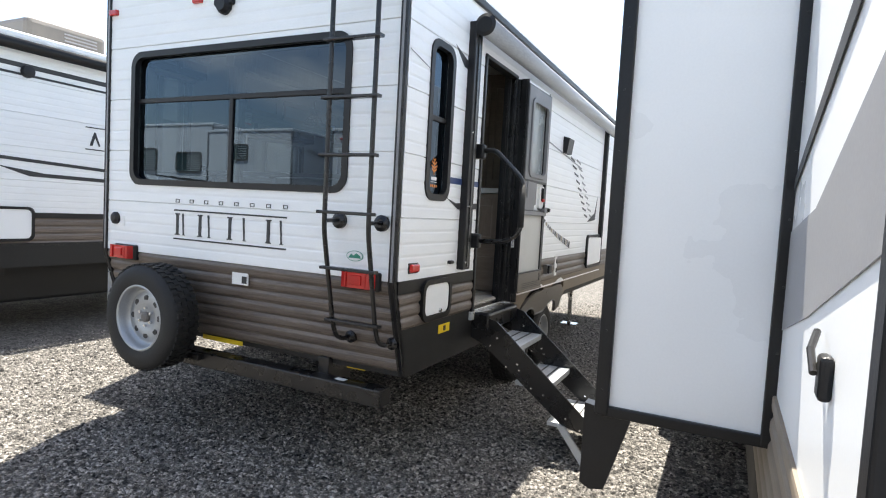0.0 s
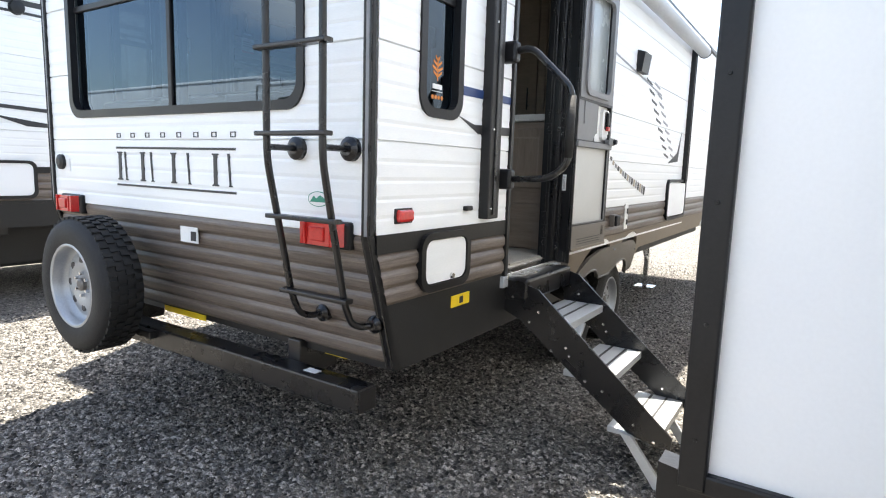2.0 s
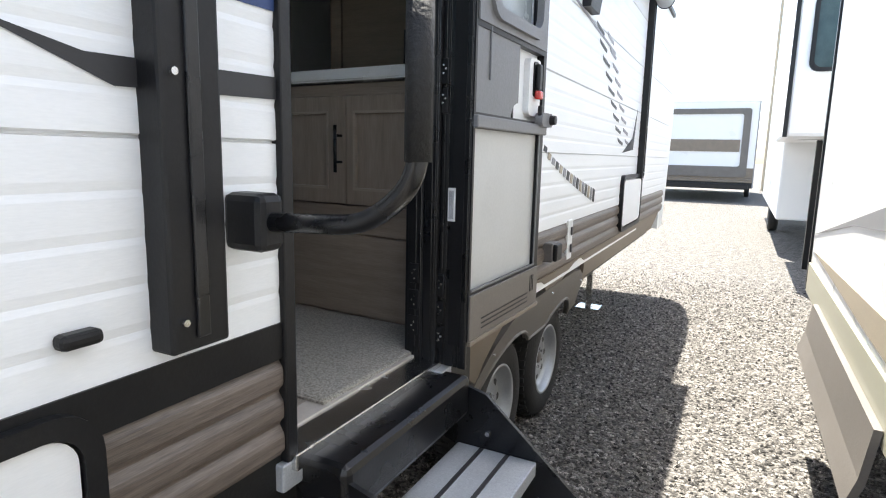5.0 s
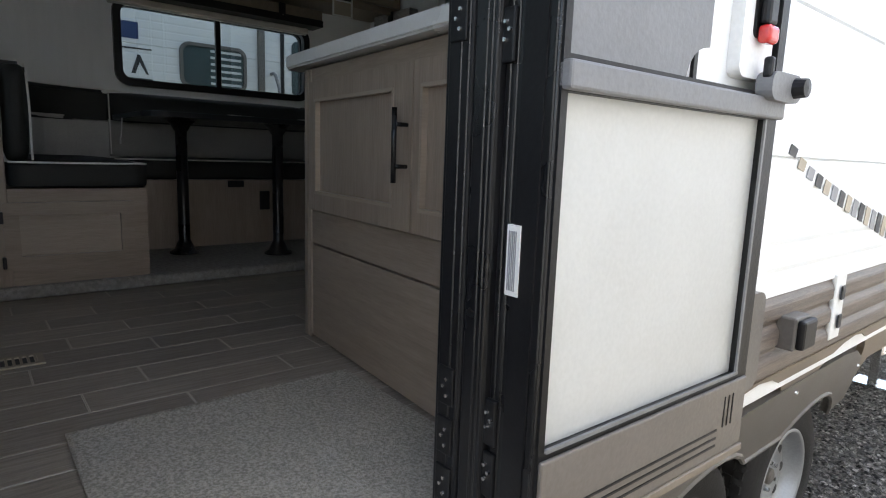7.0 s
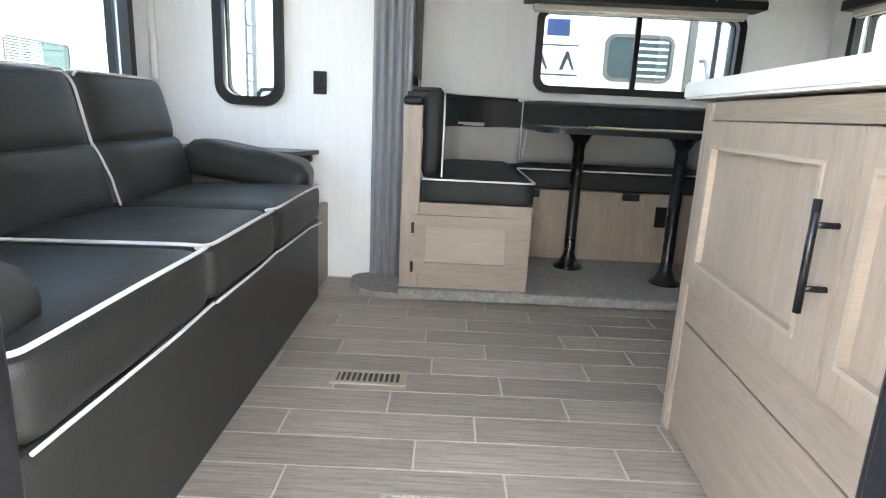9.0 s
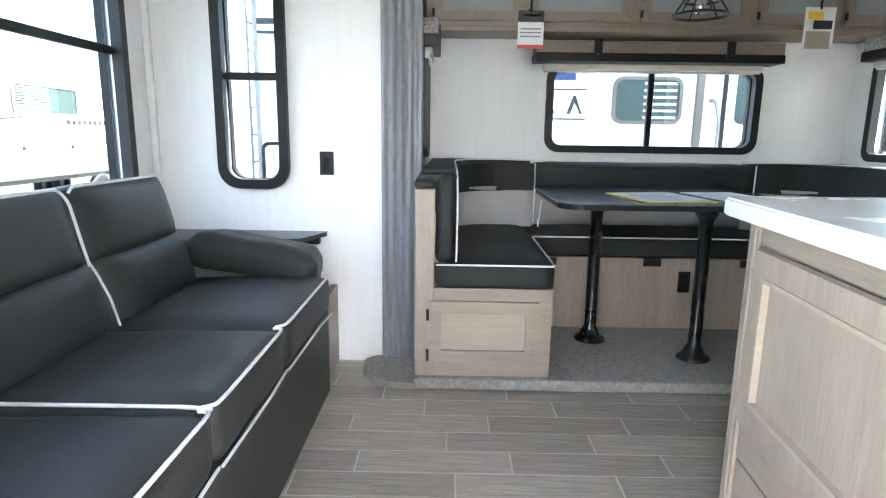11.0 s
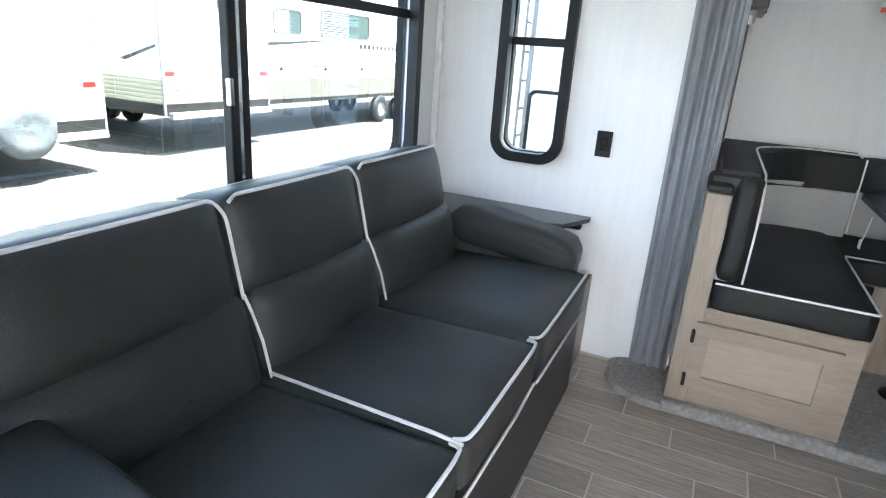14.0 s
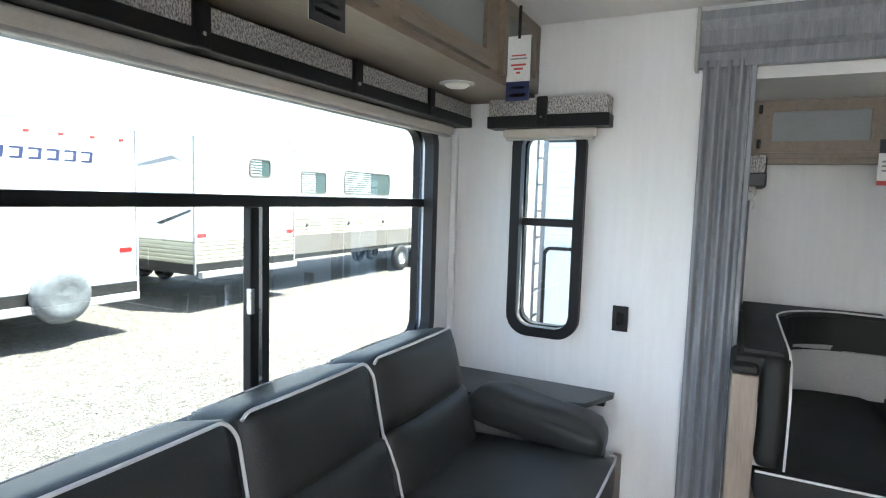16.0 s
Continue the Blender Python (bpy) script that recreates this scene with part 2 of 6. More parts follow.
M_RUBBER = material("tyre_rubber", (0.014, 0.014, 0.0145), 0.7, dark=(0.008, 0.008, 0.008), bump=0.15)
M_RIM = material("silver_steel_wheel", (0.42, 0.44, 0.455), 0.38, metal=0.5, dark=(0.33, 0.345, 0.36), bump=0.02)
M_RED = material("red_lens", (0.62, 0.03, 0.025), 0.18, dark=(0.42, 0.015, 0.015), bump=0.0, coat=0.5)
M_YELLOW = material("yellow_sticker", (0.85, 0.62, 0.02), 0.5, dark=(0.75, 0.5, 0.02), bump=0.0)
M_PAPER = material("white_paper", (0.82, 0.82, 0.8), 0.7, bump=0.02)
M_CHROME = material("bright_metal", (0.75, 0.75, 0.75), 0.25, metal=1.0, bump=0.02)
M_TREAD = material("aluminium_tread", (0.60, 0.62, 0.64), 0.42, metal=0.35, dark=(0.42, 0.44, 0.46), bump=0.12, fine=200)
# Flat black for print, also the dark of rim holes and the floor register.
M_INK = material("black_print_and_hollows", (0.03, 0.03, 0.032), 0.5, bump=0.0)
M_GREY = material("grey_print", (0.28, 0.28, 0.29), 0.5, bump=0.0)
M_TANINK = material("tan_print", (0.42, 0.36, 0.27), 0.5, bump=0.0)
M_BLUE = material("dark_blue_print", (0.02, 0.05, 0.16), 0.4, bump=0.0)
M_GREEN = material("green_print", (0.03, 0.25, 0.16), 0.5, bump=0.0)
M_ORANGE = material("orange_print", (0.75, 0.25, 0.05), 0.5, bump=0.0)
M_GLASS = glass_material("tinted_window_glass", (0.172, 0.192, 0.186), see=0.04)
M_DARKGLASS = glass_material("dark_window_glass", (0.08, 0.09, 0.09), see=0.05)
M_FROST = material("frosted_pane", (0.34, 0.37, 0.37), 0.25, dark=(0.29, 0.32, 0.32), bump=0.02)
M_INWALL = material("white_wall_paper", (0.86, 0.86, 0.85), 0.6, dark=(0.80, 0.80, 0.79), scale=3, fine=90, stretch=(14, 14, 1.2), bump=0.05)
M_CEIL = material("white_ceiling_panel", (0.80, 0.79, 0.77), 0.65, dark=(0.76, 0.75, 0.73), bump=0.02)
M_CAB = wood_material("grey_oak_cabinet", (0.37, 0.295, 0.23), (0.25, 0.198, 0.152), grain=(6, 6, 0.6), rough=0.45)
M_CABH = wood_material("grey_oak_cabinet_across", (0.37, 0.295, 0.23), (0.25, 0.198, 0.152), grain=(0.7, 0.7, 9), rough=0.45)
M_UPPER = wood_material("taupe_upper_cabinet", (0.27, 0.215, 0.16), (0.18, 0.145, 0.11), grain=(0.8, 8, 8), rough=0.42)
M_LEATHER = material("charcoal_leatherette", (0.042, 0.0432, 0.039), 0.42, dark=(0.024, 0.0247, 0.0225), scale=4, fine=260, bump=0.07, spec=0.36)
M_VINYL = material("black_dinette_vinyl", (0.027, 0.028, 0.026), 0.58, dark=(0.016, 0.0165, 0.015), scale=5, fine=240, bump=0.07, spec=0.28)
M_PIPING = material("white_piping", (0.82, 0.80, 0.77), 0.5, bump=0.03)
M_GREYFAB = material("grey_panel_vinyl", (0.46, 0.45, 0.42), 0.55, dark=(0.38, 0.37, 0.35), bump=0.06)
M_TRIM = wood_material("grey_slide_trim", (0.30, 0.31, 0.33), (0.16, 0.17, 0.19), grain=(12, 12, 0.8), rough=0.4)
M_CARPET = material("grey_carpet", (0.38, 0.36, 0.325), 0.95, dark=(0.22, 0.208, 0.19), scale=60, fine=320, bump=0.3, spread=(0.38, 0.62))
M_MAT = material("beige_door_mat", (0.58, 0.54, 0.47), 0.95, dark=(0.27, 0.25, 0.212), scale=150, fine=420, bump=0.3, spread=(0.4, 0.6))
M_COUNTER = material("white_counter", (0.80, 0.80, 0.78), 0.25, dark=(0.74, 0.74, 0.72), bump=0.01)
M_TABLE = material("dark_table_laminate", (0.06, 0.075, 0.075), 0.22, dark=(0.04, 0.05, 0.05), bump=0.02)
M_PLANK = vary_by_object(wood_material("grey_floor_plank", (0.47, 0.405, 0.335), (0.13, 0.108, 0.086), grain=(22, 0.9, 1), rough=0.38, scale=5, bump=0.06), 0.16)
M_GROUT = material("pale_floor_joint", (0.58, 0.53, 0.465), 0.7, bump=0.02)
M_SHADE = material("woven_shade_fabric", (0.55, 0.53, 0.50), 0.8, dark=(0.13, 0.12, 0.115), scale=220, fine=380, stretch=(1, 1, 0.5), bump=0.1, spread=(0.43, 0.57))
M_FENDER = material("grey_fender_plastic", (0.16, 0.145, 0.13), 0.45, dark=(0.12, 0.11, 0.10), bump=0.04)
M_BLIND = material("cream_roller_blind", (0.62, 0.57, 0.50), 0.7, bump=0.02)

# ---- the ground ----
GROUND = material("gravel_ground", (0.185, 0.172, 0.157), 0.9, dark=(0.038, 0.0355, 0.0325), scale=9, fine=55, bump=0.0, spread=(0.3, 0.7))
gn, gl = GROUND.node_tree.nodes, GROUND.node_tree.links
g_co, g_vor, g_bmp = gn.new("ShaderNodeTexCoord"), gn.new("ShaderNodeTexVoronoi"), gn.new("ShaderNodeBump")
g_vor.inputs["Scale"].default_value = 55
g_bmp.inputs["Strength"].default_value, g_bmp.inputs["Distance"].default_value = 1.0, 0.02
g_bmp.invert = True
gl.new(g_co.outputs["Object"], g_vor.inputs["Vector"])
gl.new(g_vor.outputs["Distance"], g_bmp.inputs["Height"])
gl.new(g_bmp.outputs[0], gn["Principled BSDF"].inputs["Normal"])
g_hsv, g_mr = gn.new("ShaderNodeHueSaturation"), gn.new("ShaderNodeMapRange")
g_src = gn["Principled BSDF"].inputs["Base Color"].links[0].from_socket
g_sep = gn.new("ShaderNodeSeparateColor")
gl.new(g_vor.outputs["Color"], g_sep.inputs[0])
gl.new(g_sep.outputs[0], g_mr.inputs["Value"])
g_mr.inputs["To Min"].default_value, g_mr.inputs["To Max"].default_value = 0.40, 1.75
gl.new(g_src, g_hsv.inputs["Color"])
gl.new(g_mr.outputs[0], g_hsv.inputs["Value"])
gl.new(g_hsv.outputs[0], gn["Principled BSDF"].inputs["Base Color"])
bm = bmesh.new()
box(bm, -400, 400, -400, 400, -0.3, 0.0)
struct("ground", bm, GROUND, "flat grey gravel ground of the sales lot", "gravel ground")

# ---- numbers of the trailer ----
FLOOR, CEIL = 0.955, 3.0
XO = -2.45                       # outer face of the far side
REAR_WIN = (-2.18, -0.35, 1.707, 2.59)
SIDE_WIN = (0.28, 0.575, 1.70, 2.615)    # narrow window by the door, along y and z
FAR_WIN = (0.345, 0.625, 1.75, 2.60)      # its twin on the far side
DOOR = (1.075, 1.70, 0.93, 2.71)
SLIDE = (1.18, 3.56, 0.96, 2.80)
HATCH = (0.297, 0.668, 0.97, 1.205)
FRONT = 7.4


def inset(w, d=0.02):
    """The hole in the wall is a little smaller than the frame that covers its edge."""
    return (w[0] + d, w[1] - d, w[2] + d, w[3] - d)


def rear_lean(z):
    return 0.16 * max(0.0, 1.22 - z) / 0.53


def side_lean(z):
    """The skirt below the side siding leans in towards the wheels."""
    return -0.13 * max(0.0, 1.0 - z) / 0.4


def leaned(bm):
    for v in bm.verts:
        v.co.x += side_lean(v.co.z)
    return bm


# ---- outer skin ----
WHITE_Z, TOP_Z = 1.225, 3.06
bm = bmesh.new()
siding(bm, "y", 0.0, -1, XO + 0.01, -0.01, laps(WHITE_Z, TOP_Z), [inset(REAR_WIN)])
wall_rear = struct("wall_rear", bm, M_WHITE, "white ribbed metal rear wall of the travel trailer", "trailer wall")
part("lower_siding", siding(bmesh.new(), "y", 0.0, -1, XO + 0.01, -0.01, ribs(0.69, WHITE_Z, 0.0764, 0.014), lean=rear_lean), M_BROWN, wall_rear, "brown woodgrain ribbed lower siding")
bm = B(XO, 0, 0.165, 0.19, 0.66, 0.70)
part("bottom_rail", bm, M_BLACK, wall_rear)

holes_side = [inset(SIDE_WIN), DOOR, inset(HATCH)]
bm = siding(bmesh.new(), "x", 0.0, 1, 0.02, FRONT, laps(WHITE_Z, TOP_Z), holes_side)
wall_door = struct("wall_door_side", bm, M_WHITE, "white ribbed metal side wall of the trailer with the entry door", "trailer wall")
bm = siding(bmesh.new(), "x", 0.0, 1, lambda z: rear_lean(z) + 0.005, 2.0, ribs(0.945, 1.155, 0.07, 0.012), holes_side)
part("lower_siding", bm, M_BROWN, wall_door, "brown woodgrain ribbed lower siding")
bm = siding(bmesh.new(), "x", 0.0, 1, 2.0, FRONT - 0.2, ribs(1.0, 1.225, 0.075, 0.012))
part("lower_siding", bm, M_BROWN, wall_door, "brown woodgrain ribbed lower siding")
bm = panel_wall(bmesh.new(), "x", 0.0, 0.012, 0.02, 2.0, 1.155, 1.228, [DOOR])
part("dark_band", bm, M_BLACK, wall_door)
bm = bmesh.new()
prism(bm, [(0.085, 0.945), (2.0, 0.945), (2.0, 0.66), (0.17, 0.66)], "x", -0.02, 0.0)
part("belly_panel", bm, M_DARKBELLY, wall_door, "black sheet metal belly panel")
# the rest of the skirt, with arches over the two wheels
bm = bmesh.new()
pts = [(2.0, 1.0), (2.0, 0.80)]
for c in (2.72, 3.50):
    for k in range(13):
        a = math.pi - math.pi * k / 12
        pts.append((c + 0.39 * math.cos(a), 0.62 + 0.37 * math.sin(a)))
pts += [(3.95, 0.80), (FRONT - 0.35, 0.80), (FRONT - 0.2, 1.0)]
leaned(prism(bm, pts, "x", -0.02, 0.004))
part("skirt", bm, M_SKIRT, wall_door, "tan painted metal skirt")

bm = siding(bmesh.new(), "x", XO, -1, 0.02, FRONT, laps(0.7, TOP_Z), [inset(FAR_WIN), SLIDE])
wall_far = struct("wall_far_side", bm, M_WHITE, "white ribbed metal far side wall of the trailer", "trailer wall")
# curved front cap
bm = bmesh.new()
prof = [(FRONT, 0.8), (FRONT + 0.12, 1.2), (FRONT + 0.30, 2.0), (FRONT + 0.22, 2.6), (FRONT - 0.05, 2.95), (FRONT - 0.4, 3.08), (FRONT - 0.4, 0.8)]
prism(bm, prof, "x", XO, 0.0)
wall_front = struct("wall_front", bm, M_WHITE, "white curved front cap of the trailer", "trailer wall")
# roof and underfloor
bm = B(XO - 0.01, 0.01, -0.01, FRONT - 0.3, 3.04, 3.10, 0.02)
struct("roof", bm, M_WHITE, "white membrane roof of the trailer", "roof")
bm = B(XO + 0.02, -0.16, 0.2, FRONT, 0.70, 0.93)
struct("underbody", bm, M_DARKBELLY, "black closed underbody of the trailer", "underbody")

# ---- inner lining ----
IX0, IX1, IY0 = -2.39, -0.05, 0.05
LOW = (0.0, 0.17, 0.9, WHITE_Z + 0.01)
bm = panel_wall(bmesh.new(), "y", 0.012, IY0, XO + 0.015, -0.015, WHITE_Z + 0.01, CEIL + 0.02, [inset(REAR_WIN)])
box(bm, XO + 0.03, -0.03, 0.13, 0.16, FLOOR - 0.02, 1.20)
box(bm, XO + 0.03, -0.03, 0.02, 0.16, 1.20, WHITE_Z + 0.01)
struct("wall_inner_rear", bm, M_INWALL, "white papered inner rear wall", "wall")
bm = panel_wall(bmesh.new(), "x", XO + 0.012, IX0, IY0, 5.6, FLOOR - 0.02, CEIL + 0.02, [inset(FAR_WIN), SLIDE, LOW])
struct("wall_inner_far", bm, M_INWALL, "white papered inner side wall beside the slide-out", "wall")
bm = panel_wall(bmesh.new(), "x", IX1, -0.012, IY0, 5.6, FLOOR - 0.02, CEIL + 0.02, [inset(SIDE_WIN), DOOR, LOW])
struct("wall_inner_door", bm, M_INWALL, "white papered inner wall with the door opening", "wall")
bm = B(IX0, IX1, 5.55, 5.6, FLOOR, CEIL)
struct("wall_inner_front", bm, M_INWALL, "white papered partition wall", "wall")
bm = B(XO + 0.02, -0.02, 0.03, 5.6, CEIL, CEIL + 0.03)
struct("ceiling", bm, M_CEIL, "white panelled ceiling", "ceiling")
bm = B(IX0, IX1, 0.165, 5.55, 0.935, FLOOR - 0.0009)
floor = struct("floor", bm, M_GROUT, "grey wood-look plank floor with pale joints", "floor")

# slide-out room
SX, SZ0, SZ1 = -3.25, 1.005, 2.74
SWIN = (1.87, 3.04, 1.90, 2.36)
bm = panel_wall(bmesh.new(), "x", SX - 0.05, SX, 1.13, 3.62, 0.8, 2.85, [inset(SWIN)])
struct("wall_slide_back", bm, M_INWALL, "white papered back wall of the slide-out", "wall")
SIDE_SW = (-3.04, -2.72, 1.88, 2.38)
bm = panel_wall(bmesh.new(), "y", 1.13, 1.185, SX, -2.46, 0.8, 2.85, [inset(SIDE_SW)])
struct("wall_slide_left", bm, M_INWALL, "white papered side wall of the slide-out", "wall")
bm = panel_wall(bmesh.new(), "y", 3.555, 3.62, SX, -2.46, 0.8, 2.85, [inset(SIDE_SW)])
struct("wall_slide_right", bm, M_INWALL, "white papered side wall of the slide-out", "wall")
bm = B(SX - 0.05, -2.40, 1.13, 3.62, SZ1, 2.86)
struct("ceiling_slide", bm, M_CEIL, "white ceiling of the slide-out", "ceiling")
bm = B(SX, -2.075, 1.19, 3.55, 0.957, SZ0, 0.012, 3)
prism(bm, [(-2.385, 1.20)] + [(-2.30 + 0.08 * math.cos(math.pi + math.pi / 2 * k / 6) * 1.0, 1.04 + 0.08 * math.sin(math.pi + math.pi / 2 * k / 6)) for k in range(7)] + [(-2.22, 0.965), (-2.13, 1.02), (-2.085, 1.10), (-2.078, 1.20)], "z", 0.957, 0.985)
struct("floor_slide", bm, M_CARPET, "grey carpeted raised floor of the slide-out", "carpet floor")

# ---- windows of the trailer ----
def window(name, axis, u0, u1, v0, v1, outer, inner, glass, label, r=0.09, bars=(), band=0.04, reach=0.03):
    """A framed window set into a wall between the planes outer and inner; bars are (along_u, a, b, c)."""
    w = thing(name, label, "window")
    w["kind"] = "structure"
    s = 1 if outer > inner else -1
    O = rrect(u0 - 0.012, v0 - 0.012, u1 + 0.012, v1 + 0.012, r)
    I = rrect(u0 + band - 0.012, v0 + band - 0.012, u1 - band + 0.012, v1 - band + 0.012, max(0.02, r - band + 0.012))
    part("window_frame", ring(bmesh.new(), O, I, axis, outer + s * 0.016, outer - s * 0.02), M_BLACK, w, "black moulded outer frame")
    part("inner_frame", ring(bmesh.new(), O, I, axis, inner - s * reach, inner + s * 0.012), M_BLACK, w, "black inner clamp frame")
    mid = (outer + inner) / 2
    for flat, a, b, c in bars:
        bm = bmesh.new()
        if flat:
            lo, hi = to3(axis, mid - 0.012, b, a - 0.016), to3(axis, mid + 0.012, c, a + 0.016)
        else:
            lo, hi = to3(axis, mid - 0.012, a - 0.016, b), to3(axis, mid + 0.012, a + 0.016, c)
        box(bm, lo[0], hi[0], lo[1], hi[1], lo[2], hi[2], 0.004)
        part("bar", bm, M_BLACK, w)
    bm = bmesh.new()
    bm.faces.new([bm.verts.new(to3(axis, mid, *p)) for p in rrect(u0 + 0.005, v0 + 0.005, u1 - 0.005, v1 - 0.005, r * 0.6)])
    g = part("pane", bm, glass, w)
    g.visible_shadow = False
    return w


rw = window("window_1", "y", *REAR_WIN, 0.0, IY0, M_GLASS, "large dark-framed rear window in three panes", 0.10,
            [(True, 2.275, -2.16, -0.37), (False, -1.27, 1.73, 2.27)])
part("slider_rail", B(-1.222, -1.192, 0.03, 0.062, 1.735, 2.26, 0.005), M_BLACK, rw)
part("track", B(-1.25, -1.224, 0.03, 0.045, 1.735, 2.26, 0.003), M_CHROME, rw, "pale aluminium slider track")
part("slider_latch", B(-1.192, -1.18, 0.055, 0.075, 1.98, 2.05, 0.004), M_CHROME, rw, "small metal slider latch")
window("window_2", "x", *FAR_WIN, XO, IX0, M_GLASS, "narrow dark-framed window beside the sofa", 0.09, [(True, 2.21, 0.36, 0.61)])
w3 = window("window_3", "x", *SIDE_WIN, 0.0, IX1, M_DARKGLASS, "narrow dark-framed window near the rear corner", 0.09, [(True, 2.18, 0.32, 0.58)])
window("window_4", "x", *SWIN, SX - 0.05, SX, M_GLASS, "dark-framed sliding window over the dinette", 0.08, [(False, 2.45, 1.92, 2.34)])
# promotional sticker inside the narrow window
st = thing("window_sticker", "clear window sticker with orange emblem and white bars", "sticker")
bm = bmesh.new()
box(bm, -0.0245, -0.0235, 0.437, 0.443, 1.845, 1.94)
for dz, w in ((1.935, 0.03), (1.915, 0.06), (1.893, 0.075), (1.872, 0.06)):
    for sg in (-1, 1):
        prism(bm, [(0.44 + sg * 0.005, dz - 0.012), (0.44 + sg * w / 2, dz + 0.004), (0.44 + sg * w / 2, dz + 0.014), (0.44 + sg * 0.005, dz)], "x", -0.0245, -0.0235)
part("emblem", bm, M_ORANGE, st)
part("name_bar", B(-0.0245, -0.0235, 0.405, 0.475, 1.812, 1.832), M_PAPER, st)
part("line_bar", B(-0.0245, -0.0235, 0.40, 0.48, 1.800, 1.803), M_PAPER, st)
for k in range(4):
    part("dot", lathe(bmesh.new(), [(0.009, -0.0245), (0.009, -0.0235)], (0, 0.407 + k * 0.023, 1.778), "x", 12), M_ORANGE, st)

# ---- rear corner trims, roof edge ----
def corner_trim(x):
    t = thing("corner_trim", "black aluminium corner trim of the trailer", "trim")
    t["kind"] = "structure"
    bm = bmesh.new()
    box(bm, x - 0.026, x + 0.016, -0.014, 0.010, WHITE_Z, TOP_Z, 0.004)
    n = 8
    for k in range(n):
        z0, z1 = 0.67 + (WHITE_Z - 0.67) * k / n, 0.67 + (WHITE_Z - 0.67) * (k + 1) / n
        lo = [(x - 0.026, rear_lean(z0) - 0.018), (x + 0.016, rear_lean(z0) - 0.018), (x + 0.016, rear_lean(z0) + 0.012), (x - 0.026, rear_lean(z0) + 0.012)]
        hi = [(x - 0.026, rear_lean(z1) - 0.018), (x + 0.016, rear_lean(z1) - 0.018), (x + 0.016, rear_lean(z1) + 0.012), (x - 0.026, rear_lean(z1) + 0.012)]
        a, b = [bm.verts.new((*p, z0)) for p in lo], [bm.verts.new((*p, z1)) for p in hi]
        for i in range(4):
            bm.faces.new((a[i], a[(i + 1) % 4], b[(i + 1) % 4], b[i]))
    part("strip", bm, M_BLACK, t)
    for dx in (-0.018, 0.010):
        part("bead", tube(bmesh.new(), [(x + dx, -0.015, TOP_Z), (x + dx, -0.016, WHITE_Z), (x + dx, 0.142, 0.68)], 0.005, 6), M_GLOSSBLACK, t)
    part("insert", B(x - 0.012, x + 0.003, -0.0165, -0.013, WHITE_Z, TOP_Z), M_GREY, t, "grey vinyl insert strip")


corner_trim(-0.01)
corner_trim(XO + 0.01)
gut = thing("roof_gutter", "black gutter rail along the roof edge", "gutter")
gut["kind"] = "structure"
part("rail", B(-0.005, 0.03, 0.0, FRONT - 0.5, 3.0, 3.05, 0.008), M_BLACK, gut)
part("rail", B(XO, 0.0, -0.02, 0.0, 3.03, 3.07, 0.008), M_BLACK, gut)

# ---- ladder ----
lad = thing("rear_ladder", "black tubular steel ladder on the rear wall", "ladder", at=(-0.29, 0.05, 0.72))
for x in (-0.348, -0.064):
    pts = bend([(x, -0.10, 3.16), (x, -0.185, 3.05), (x, -0.185, 1.50), (x - 0.01, -0.06, 0.97), (x - 0.012, -0.02, 0.885), (x + 0.0, 0.03, 0.862), (x + 0.02, 0.085, 0.868)], 0.06)
    part("rail", tube(bmesh.new(), pts, 0.0135, 10), M_GLOSSBLACK, lad, smooth=True)
    part("foot_plate", lathe(bmesh.new(), [(0.02, -0.035), (0.036, -0.02), (0.036, 0.012)], (x + 0.02, 0.095, 0.868), "y", 20), M_GLOSSBLACK, lad)
for z, y, dx in ((2.79, -0.185, 0), (2.49, -0.185, 0), (2.19, -0.185, 0), (1.89, -0.185, 0), (1.587, -0.185, 0), (1.283, -0.134, -0.004), (0.983, -0.063, -0.01)):
    part("rung", prism(bmesh.new(), rrect(y - 0.03, z - 0.006, y + 0.012, z + 0.011, 0.005, 3), "x", -0.383 + dx, -0.028 + dx), M_GLOSSBLACK, lad)
for x, xp in ((-0.348, -0.372), (-0.064, -0.090)):
    part("standoff", tube(bmesh.new(), bend([(x, -0.185, 1.543), (xp + 0.01, -0.16, 1.543), (xp, -0.005, 1.543)], 0.02), 0.012, 10), M_GLOSSBLACK, lad)
    part("mount_plate", lathe(bmesh.new(), [(0.024, -0.035), (0.045, -0.022), (0.045, 0.0)], (xp, -0.005, 1.543), "y", 20), M_GLOSSBLACK, lad)

